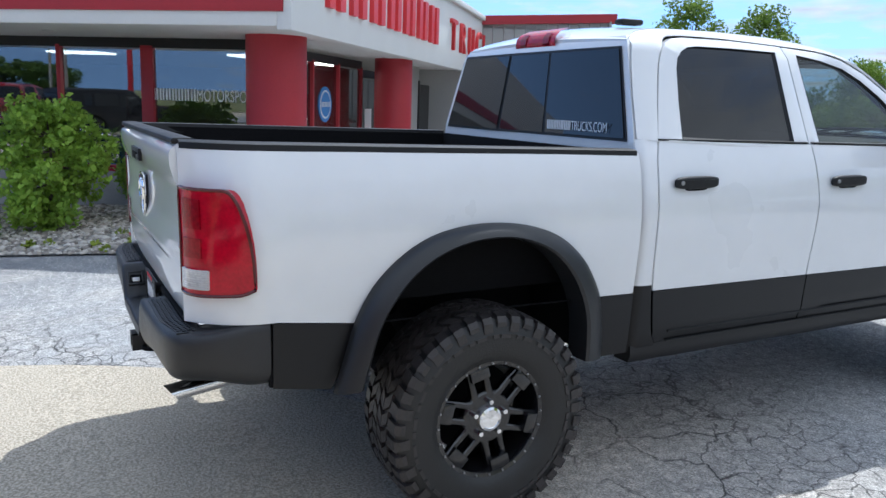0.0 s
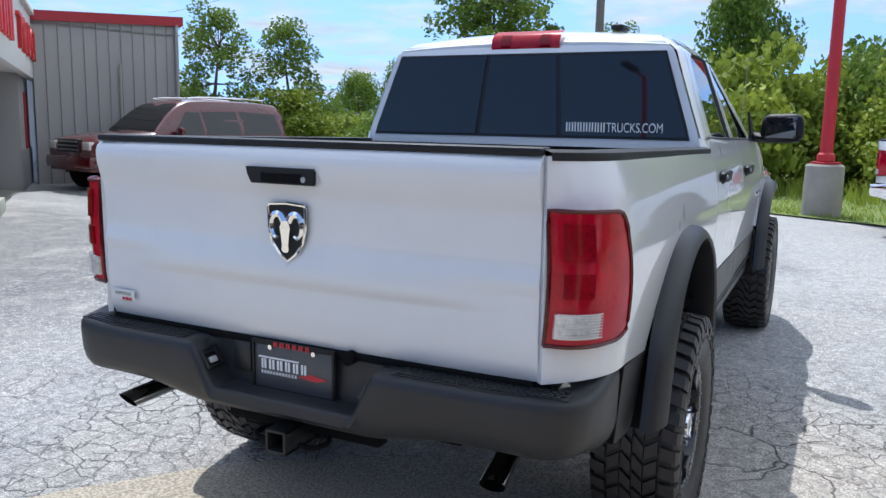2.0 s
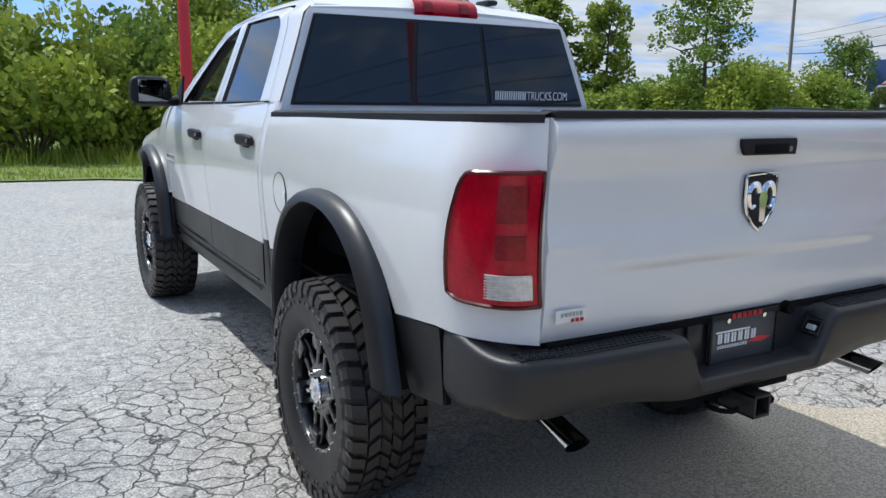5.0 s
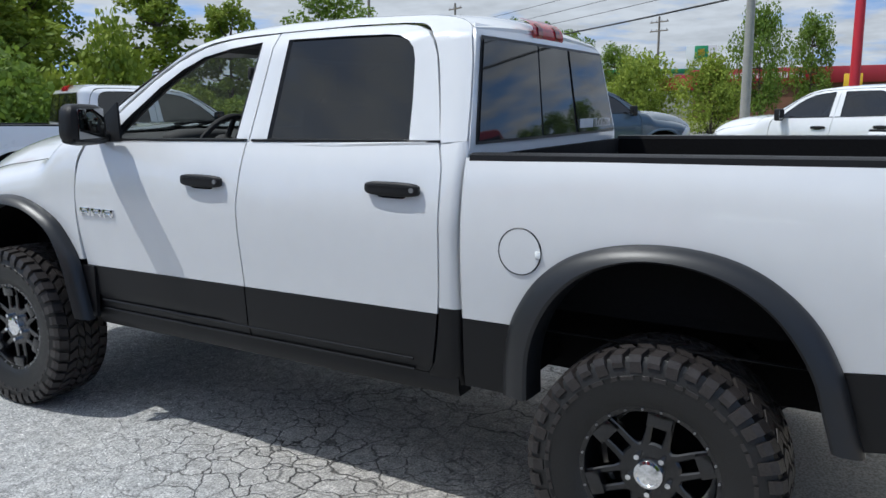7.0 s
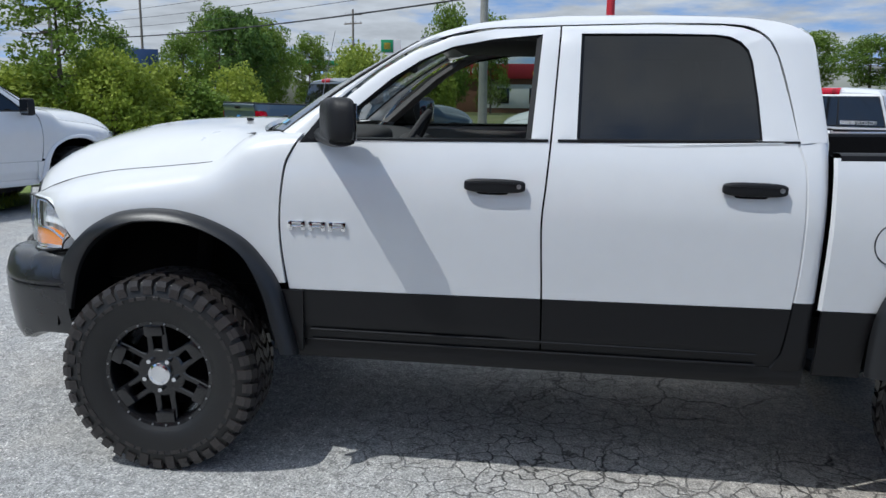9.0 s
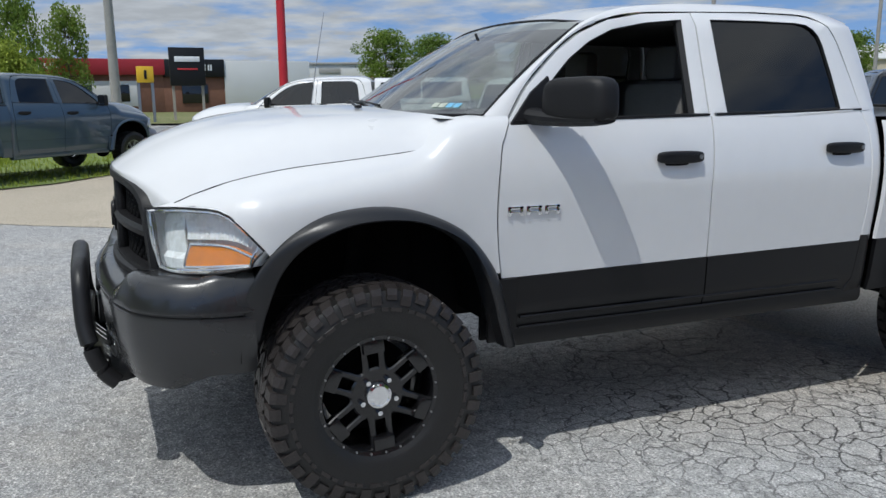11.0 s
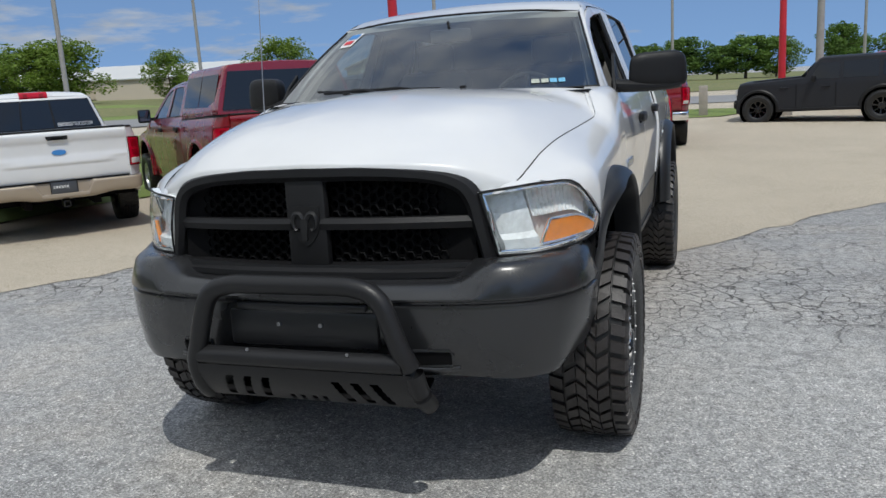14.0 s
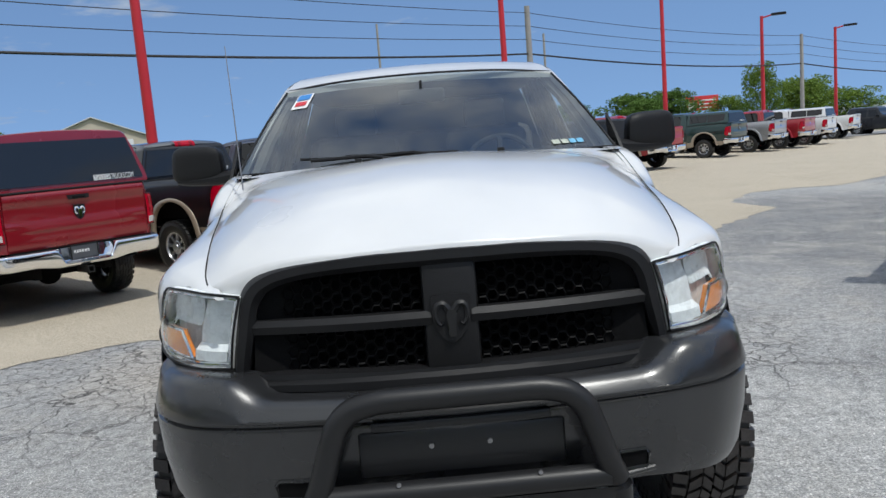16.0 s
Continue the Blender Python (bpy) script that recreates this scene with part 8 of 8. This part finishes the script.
# near trees and the thicket behind the lot
for kind, x, y, top, width in [
    (0, -22.8, 23.5, 6.4, 3.8), (0, -20.4, 25.5, 6.0, 3.6), (5, -22.0, 22.5, 3.0, 4.0), (4, -19.0, 24.0, 3.2, 4.0), (1, -40.4, 40, 3.9, 4.5), (1, -25, 45, 5.4, 3.2), (1, -28, 43, 4.7, 3.0), (5, -21.2, 29.8, 3.2, 3.0), (0, -10.3, 24.4, 8.0, 4.6), (1, -3.2, 38.4, 8.6, 4.6),
    (0, -9.6, 22.9, 7.8, 4.4), (1, -25.9, 44.9, 5.6, 3.6), (1, -25.7, 39.3, 4.6, 3.6), (3, -9.1, 27.0, 5.4, 3.4), (0, -9, 37.4, 6.8, 3.0), (1, -3.4, 36.2, 8.4, 4.0), (0, 10.1, 40.2, 8.0, 3.8), (0, 11.3, 32.6, 8.0, 4.6), (4, -16.7, 30.5, 2.9, 2.6),
    (0, 18.6, 16.0, 5.6, 3.4), (2, 8.0, 23.2, 7.2, 4.6), (2, 10.2, 22.4, 6.6, 4.4), (2, 12.4, 24.0, 6.4, 4.2), (0, 13.6, 25.6, 9.0, 4.0), (4, 24.4, 18.3, 3.4, 3.2), (1, 47.8, 30.2, 5.8, 4.4), (1, 59, 30, 6.2, 4.5), (3, 52, 22.7, 7.4, 4.6), (0, 62, 28.3, 8.9, 4.0), (1, 67, 26.5, 8.0, 5.5), (4, 42.7, 12.2, 4.8, 4.6),
    (2, 17.1, 22.5, 6.2, 4.0), (2, 18.6, 20.6, 5.6, 2.6), (0, 65, 30.8, 8.6, 4.4), (1, 71, 29, 7.8, 5.6), (4, 18.5, 14.4, 3.1, 2.8), (4, 22.8, 14.8, 2.9, 2.6), (4, 26.6, 13.5, 2.9, 2.8),
    (1, 65.5, 9, 9.0, 4.4), (1, 70.7, 5.8, 8.6, 4.0), (4, 40.5, 7.9, 4.5, 3.6), (4, 39.9, 12, 4.2, 3.2), (1, 72, 27, 7.6, 4.6), (1, 78, 25, 7.4, 5.0),
    (1, 81, -25.6, 6.1, 7.0), (1, 74.6, -29, 5.0, 6.4), (1, 72.7, -33, 4.4, 5.6), (1, 70, -37.5, 4.7, 3.4), (1, 55, -49, 5.5, 9.0), (1, 61, -50, 5.0, 6.5), (1, 53.4, -51, 5.9, 7.6), (1, 47, -57, 4.9, 4.6), (1, 33.5, -54, 5.3, 6.0),
    (3, 7.3, -103, 5.2, 6.5), (3, 2.6, -103, 5.9, 7.0), (3, -1.7, -103, 4.7, 6.0), (3, -5.2, -102.8, 5.7, 8.0), (1, -8.8, -107, 5.4, 7.0), (3, -14.2, -92, 6.2, 5.0), (3, -23.4, -110, 5.6, 7.0), (3, -28.7, -89, 5.2, 5.0),
    (3, -34.5, -97.7, 6.4, 7.0), (1, -39.2, -90.6, 4.9, 6.5), (1, -36.6, -75.5, 7.4, 4.6), (1, -42, -78, 6.0, 7.5), (3, -18, -112, 5.2, 8.0), (3, 12, -110, 5.0, 8.0), (1, -46, -84, 6.0, 8.0), (1, -52, -86, 5.0, 8.0), (3, -30, -100, 6.2, 8.0)]:
    set_tree(kind, x, y, top, width, _rng.uniform(0, 360))
for k in range(58):
    # thicket along the back of the grass
    f = k / 57
    x = -34 + 60 * f + _rng.uniform(-1, 1)
    near = 20.5 + 2.5 * math.sin(k * 1.7) + (9 if x < -12 else 0) + max(0, (x - 10)) * -0.35
    top = (2.2 if x < -3 else 4.3 if x < 11 else 2.5) * _rng.uniform(0.8, 1.15)
    set_tree(_rng.choice((4, 5, 6)), x, near, top, _rng.uniform(3.0, 4.6), _rng.uniform(0, 360))
for k in range(16):
    x = 2 + 2.0 * k
    set_tree(_rng.choice((4, 5)), x, 25 - 0.3 * k + _rng.uniform(-1, 1), (5.2 if x < 11 else 2.8) * _rng.uniform(0.85, 1.1), 4.8, _rng.uniform(0, 360))
for src in KINDS + BUSHES:
    for o in (*src.children_recursive, src):
        bpy.data.objects.remove(o)

# planted shrubs by the building
s1 = tree("bushy bright green conifer in the gravel strip", 31, 1.62, 1.4, M_CONIFER, 9000, 0.085, 0.0, 0.06, "shrub", "conifer")
s1.matrix_world = on_ground(-7.6, -1.45)
for k, (x, y, h, w) in enumerate(((-7.0, -2.6, 0.9, 1.2), (-8.5, -2.9, 1.35, 1.5))):
    s2 = shrub("bushy bright green conifer in the gravel strip", 41 + k, h, w, M_CONIFER, 5000, 0.07, "conifer"); s2.matrix_world = on_ground(x, y)
s3 = shrub("clipped round green shrub in the gravel strip", 33, 1.25, 2.1, M_CONIFER, 11000, 0.06); s3.matrix_world = on_ground(-8.2, 0.2)
s4 = shrub("low blue-green juniper by the entrance", 34, 0.75, 2.3, M_JUNIPER, 7000, 0.06, "juniper"); s4.matrix_world = on_ground(-11.2, 4.3)
for k in range(26):
    x, y = _rng.uniform(-6.9, -5.4), _rng.uniform(-3.5, 1.2)
    if inside((x, y), BEDLINE):
        v, f = foliage([((0, 0, 0.03), 0.07)], 36, 0.06, 90 + k)
        ob = empty("weed", on_ground(x, y))
        tagged(ob, "small weed growing in the gravel", "weed", "weeds in the gravel")
        lv = new("leaves", crown_mesh("leaves", (v, f), M_LEAFY)); lv.parent = ob
        tagged(lv, kind="stuff")

# long grass at the back of the lot
def long_grass():
    rng = np.random.RandomState(9)
    edge = along([(-14.6, 17.6), (-6.6, 13.8), (-0.3, 12.9), (0.6, 12.2), (3.0, 10.9), (4.9, 9.1), (6.2, 9.0), (8.4, 10.4), (9.3, 8.3), (12.0, 5.2), (15.0, 3.2), (21.0, 2.4)])
    verts, polys = [], []
    for k in range(16000):
        x = rng.uniform(-14, 20)
        deep = rng.uniform(0.0, 1.0) ** 1.4 * 7.0
        y = edge(x) + 0.15 + deep
        z = ground_z(x, y) + 0.03
        h = rng.uniform(0.05, 0.11) if deep < 3.2 else rng.uniform(0.18, 0.55)
        t, w = rng.uniform(0, 6.28), 0.012 + 0.018 * h
        dx, dy = w * math.cos(t), w * math.sin(t)
        lx, ly = rng.normal(0, 0.3, 2) * h
        n = len(verts)
        verts += [(x - dx, y - dy, z), (x + dx, y + dy, z), (x + lx, y + ly, z + h)]
        polys.append((n, n + 1, n + 2))
    ob = new("long_grass", crown_mesh("long_grass", (verts, polys), M_LEAFY))
    tagged(ob, "uneven long grass along the back of the lot", "grass", kind="stuff")


long_grass()

# ---- poles and wires ----
M_REDPOLE = material("red_pole_paint", (0.50, 0.02, 0.03), 0.45, 0, 0.12, 3)
M_WOOD = material("weathered_pole_wood", (0.20, 0.17, 0.14), 0.9, 0, 0.25, 4, 0.4, 50)
M_GREYPOLE = material("grey_pole_wood", (0.30, 0.29, 0.27), 0.9, 0, 0.2, 4, 0.4, 50)
M_WIRE = material("wire", (0.012, 0.012, 0.013), 0.6, 0, 0.1, 5)
M_POLEBASE = material("pole_base_concrete", (0.33, 0.30, 0.26), 0.9, 0, 0.2, 3, 0.5, 60)


def light_pole(x, y, h, r, turn, base=True, lamp=True):
    root = empty("light_pole", on_ground(x, y, turn))
    tagged(root, "tall red steel light pole on a concrete base", "light pole", "red light poles")
    bm = bmesh.new(); tube(bm, [(0, 0, 0.0), (0, 0, h)], r, 14, taper=r * 0.72); part("pole", bm, M_REDPOLE, root)
    if base:
        bm = bmesh.new()
        rows = [[(q * math.cos(t), q * math.sin(t), z) for t in np.linspace(0, 2 * math.pi, 24, endpoint=False)] for q, z in ((0.33, -0.1), (0.32, 0.90), (0.29, 0.93))]
        vs = sheet(bm, rows, closed=True); bm.faces.new(vs[-1]); part("base", bm, M_POLEBASE, root)
        bm = bmesh.new(); box(bm, 0, 0, 0.955, 0.36, 0.36, 0.04, None, 0.006); lathe(bm, [(r, 0.97), (r * 1.35, 0.99), (r * 1.3, 1.10), (r, 1.14)], 14, "z"); part("flange", bm, M_REDPOLE, root)
    if lamp:
        bm = bmesh.new(); tube(bm, [(0, 0, h - 0.1), (0.5, 0, h)], 0.04, 8); part("arm", bm, M_REDPOLE, root)
        bm = bmesh.new(); box(bm, 0.85, 0, h + 0.02, 0.75, 0.35, 0.12, None, 0.03); part("lamp_head", bm, M_TRIM, root)
    return root


light_pole(1.25, 12.5, 7.6, 0.115, 40)
light_pole(15.6, 0.17, 7.6, 0.115, 200)
light_pole(5.23, -9.64, 7.6, 0.115, 200)
light_pole(-3.35, -20.6, 8.4, 0.115, 120)
light_pole(-11.6, -29.3, 7.1, 0.115, 150)
light_pole(-19.2, -36.2, 6.9, 0.115, 150)
light_pole(-27.0, -43.2, 6.9, 0.115, 150)


def utility_pole(x, y, h, mat, cross=False, r=0.13, turn=0):
    root = empty("utility_pole", on_ground(x, y, turn))
    tagged(root, "weathered timber utility pole with wires", "utility pole", "utility poles")
    bm = bmesh.new(); tube(bm, [(0, 0, 0), (0, 0, h)], r, 12, taper=r * 0.7); part("pole", bm, mat, root)
    if cross:
        for z in (h - 0.5, h - 1.3):
            bm = bmesh.new(); box(bm, 0, 0, z, 2.2, 0.10, 0.11, None, 0.01); arm = part("cross_arm", bm, mat, root)
            for k in range(4):
                bm = bmesh.new(); lathe(bm, [(0.0, z + 0.05), (0.05, z + 0.07), (0.035, z + 0.12), (0.05, z + 0.16), (0.0, z + 0.2)], 10, "z")
                for v in bm.verts:
                    v.co.x += -0.95 + 0.63 * k
                part("insulator", bm, M_STEEL, arm)
    return root


utility_pole(-4.8, 19.0, 11.5, M_WOOD)
utility_pole(24.4, 3.7, 7.4, M_GREYPOLE, r=0.17)
utility_pole(-4.86, -24.7, 6.3, M_GREYPOLE, r=0.15)
utility_pole(64, 36, 11, M_WOOD, True, turn=60)
utility_pole(44.0, 32.0, 10.5, M_WOOD, True, turn=40)
utility_pole(72, 19, 9.5, M_WOOD, True, turn=60)
utility_pole(-22.5, -38.5, 6.1, M_GREYPOLE)
utility_pole(-40.0, -50.0, 6.1, M_GREYPOLE)
utility_pole(28.0, -24.0, 8.5, M_GREYPOLE)
utility_pole(14.0, -38.0, 9.0, M_GREYPOLE)
utility_pole(2.0, -62.0, 11.0, M_GREYPOLE)
utility_pole(-12.0, -62.0, 9.5, M_GREYPOLE)
utility_pole(33.0, -42.0, 9.0, M_GREYPOLE)


def wire(a, b, sag, r):
    a, b = (Vector((p[0], p[1], p[2] + slope_z(p[0], p[1]))) for p in (a, b))
    bm = bmesh.new()
    tube(bm, [a.lerp(b, f) + Vector((0, 0, -sag * 4 * f * (1 - f))) for f in np.linspace(0, 1, 24)], r, 5)
    ob = part("overhead_wire", bm, M_WIRE)
    return tagged(ob, "black overhead wire sagging between poles", "wire", "overhead wires")


P1, P2, P3, P4, P5 = (-4.8, 19.0), (23.4, 3.6), (-4.86, -24.7), (-22.5, -38.5), (-40, -50)
for dz, r, sag in ((6.7, 0.012, 0.5), (6.2, 0.012, 0.55), (5.7, 0.012, 0.55), (5.15, 0.035, 0.6)):
    wire((62, 46, dz + 1.2), (24.4, 3.7, dz), sag, r)
    wire((24.4, 3.7, dz), (-4.86, -24.7, dz - 0.45), sag, r)
    wire((-4.86, -24.7, dz - 0.45), (-22.5, -38.5, dz - 0.3), sag * 0.5, r)
    wire((-22.5, -38.5, dz - 0.3), (-40, -50, dz - 0.4), sag * 0.5, r)
for dz in (10.9, 9.9):
    wire((-46, 44, dz), (-4.8, 19.0, dz), 0.8, 0.014)

# ---- far buildings ----
M_BEIGE = material("beige_metal_siding", (0.50, 0.44, 0.35), 0.7, 0, 0.06, 0.5)
M_ROOFW = material("pale_metal_roof", (0.62, 0.62, 0.60), 0.5, 0.2, 0.05, 0.5)
M_BRICK = material("brown_brick", (0.21, 0.10, 0.065), 0.9, 0, 0.2, 3, 0.3, 30)
M_GREENCAN = material("green_canopy", (0.03, 0.26, 0.10), 0.5, 0, 0.08, 1)
M_YELLOW = material("yellow_sign", (0.75, 0.45, 0.02), 0.5, 0, 0.05, 2)


def shed(x, y, turn, length, depth, eave, ridge, label, wall=None, roof=None, gable_front=True):
    root = empty("shed", on_ground(x, y, turn))
    tagged(root, label, "building", "sheds beyond the road")
    bm = bmesh.new()
    w, d = length / 2, depth / 2
    box(bm, 0, 0, eave / 2, length, depth, eave)
    for q in (-d, d):
        solid(bm, [(-w, q, eave), (w, q, eave), (0, q, ridge)], (0, -0.05 if q > 0 else 0.05, 0))
    part("wall", bm, wall or M_BEIGE, root)
    for s in (1, -1):
        bm = bmesh.new(); solid(bm, [(0, -d - 0.3, ridge + 0.05), (0, d + 0.3, ridge + 0.05), (s * (w + 0.3), d + 0.3, eave - 0.05), (s * (w + 0.3), -d - 0.3, eave - 0.05)], (0, 0, 0.12)); part("roof", bm, roof or M_ROOFW, root)
    for k in range(2):
        bm = bmesh.new(); box(bm, -w * 0.5 + k * w, -d - 0.02, 1.3, 2.4, 0.06, 2.6, None, 0.01); part("door", bm, M_ROOFW, root)
    return root


shed(95.7, -63, -125.5, 20, 26, 2.4, 5.4, "beige metal shed with a low gable", roof=M_BEIGE)
shed(73, -74, -47, 12, 15, 2.2, 3.4, "beige metal shed with a pale roof")
shed(60.5, -78, -54, 12, 20, 2.4, 4.0, "beige shed with a white metal roof")
shed(36, -86, -157.7, 11, 14, 2.8, 5.0, "small beige shed with a gable")


def block_building(name, label, x, y, turn, parts_):
    root = empty(name, on_ground(x, y, turn))
    tagged(root, label, "building")
    for nm, x0, x1, y0, y1, z0, z1, mt in parts_:
        bm = bmesh.new(); box(bm, (x0 + x1) / 2, (y0 + y1) / 2, (z0 + z1) / 2, x1 - x0, y1 - y0, z1 - z0, None, 0.02); part(nm, bm, mt, root)
    return root


# equipment shop across the road: its front faces west
eq = block_building("equipment_shop", "brick equipment shop with a red fascia band", 74.8, -1.9, -90,
    [("wall", -14, 0.0, 0, 12, 0, 3.3, M_BRICK), ("red_fascia", -14.2, 0.1, -0.3, 12, 3.2, 4.5, M_REDPAINT), ("black_fascia", 0.1, 4.2, -0.3, 4, 3.0, 4.5, M_TRIM), ("wing_wall", 0.0, 4.2, 0.0, 8, 0, 3.0, M_BRICK),
     ("grey_wing", 4.2, 10.5, -0.2, 10, 0, 4.4, M_ROOFW), ("window", -3.2, -2.3, -0.1, 0.1, 1.0, 2.4, M_BACKGLASS), ("window", -5.6, -4.7, -0.1, 0.1, 1.0, 2.4, M_BACKGLASS), ("window_panel", -6.4, -1.6, -0.06, 0.05, 0.6, 2.7, M_STUCCO),
     ("window", 1.2, 3.0, -0.1, 0.1, 0.8, 2.4, M_BACKGLASS)])
eq.scale = (1.3, 1.3, 1.08)
eq["label"] = "brick equipment shop with a red fascia band"
bars("shop_lettering", 6, 2.6, 0.5, M_WLETTER, pose(2.1, -0.36, 3.8), eq, "white bars", 0.2)
bars("shop_lettering", 14, 5.0, 0.45, M_WLETTER, pose(-9.0, -0.36, 3.9), eq, "white bars", 0.3)
block_building("flat_building", "long low grey building with a flat roof", 87, -26, -110, [("wall", -9, 20, 0, 10, 0, 2.7, M_ROOFW), ("roof_edge", -9.2, 20.2, -0.2, 10.2, 2.7, 2.95, M_GREYWALL), ("vent", -6, -3.5, -0.1, 0.1, 1.7, 2.3, M_GREYWALL)])
block_building("far_shop", "low dark shop with a red roof band", 84, 12, -90, [("wall", -10, 10, 0, 8, 0, 3.0, M_PLINTH), ("red_fascia", -10.2, 10.2, -0.2, 8, 3.0, 4.6, M_REDPAINT)])
block_building("filling_station", "filling station canopy with a green and white edge", 82, 27, -75, [("canopy", -10, 10, 0, 8, 4.3, 4.75, M_STUCCO), ("green_edge", -10.1, 10.1, -0.1, 8.1, 4.75, 5.25, M_GREENCAN), ("post", -7, -6.6, 2, 2.4, 0, 4.3, M_STUCCO), ("post", 0, 0.4, 2, 2.4, 0, 4.3, M_STUCCO), ("post", 7, 7.4, 2, 2.4, 0, 4.3, M_STUCCO), ("kiosk", -8, 4, 10, 14, 0, 3.2, M_PLINTH), ("kiosk_band", -6.5, -2, -0.3, 0.2, 2.6, 3.4, paint("purple_paint", (0.12, 0.04, 0.16)))])


def sign_board(name, label, x, y, turn, w, h, z, mat, post, marks=()):
    root = empty(name, on_ground(x, y, turn))
    tagged(root, label, "sign")
    for s in (-1, 1):
        bm = bmesh.new(); box(bm, s * w * 0.42, 0.15, z / 2, 0.15, 0.15, z); part("post", bm, post, root)
    bm = bmesh.new(); box(bm, 0, 0, z + h / 2, w, 0.25, h, None, 0.03); bd = part("board", bm, mat, root)
    for x0, z0, sx, sz, mt in marks:
        bm = bmesh.new(); box(bm, x0, -0.14, z + z0, sx, 0.03, sz, None, 0.01); part("board_mark", bm, mt, bd)
    return root


sign_board("price_sign", "tall white filling station sign with green base", 94.5, 19.8, -80, 3.4, 7.8, 0.5, M_STUCCO, M_STUCCO, ((0, 7.0, 1.5, 1.5, M_GREENCAN), (0, 7.0, 0.8, 0.8, M_YELLOW), (0, 4.6, 2.4, 1.0, M_PLATE), (0, 3.3, 2.4, 0.8, M_PLATE), (0, 1.2, 2.9, 2.2, M_GREENCAN)))
sign_board("shop_sign", "black shop sign on a stone foot", 48.5, -1.2, -88, 2.1, 2.3, 2.2, M_TRIM, M_POLEBASE, ((0, 1.6, 1.5, 0.32, M_WLETTER), (0, 1.0, 1.2, 0.10, M_SIGNRED)))
sign_board("road_sign", "yellow road warning sign on a post", 45.0, 1.5, -85, 0.9, 0.9, 2.3, M_YELLOW, M_STEEL, ((0, 0.45, 0.14, 0.5, M_TRIM),))
sign_board("billboard", "red roadside billboard with pale blocks", -58.0, -150.0, 158, 6.2, 2.8, 4.2, M_SIGNRED, M_WOOD, ((-2.0, 0.9, 1.1, 1.5, M_STUCCO), (1.0, 1.9, 3.2, 0.3, M_WLETTER), (1.0, 1.2, 3.0, 0.25, M_WLETTER), (0.6, 0.5, 2.4, 0.2, M_WLETTER)))
sign_board("blue_board", "dark blue roadside board", 57, 33, -55, 3.2, 2.4, 2.6, paint("blue_board_paint", (0.03, 0.06, 0.16)), M_WOOD)
bm = bmesh.new(); box(bm, 0, 0, 0.45, 0.28, 0.28, 1.1, None, 0.02)
tagged(part("bollard", bm, M_POLEBASE), "stubby concrete bollard at the edge of the grass", "bollard").matrix_world = on_ground(-1.0, -21.3)
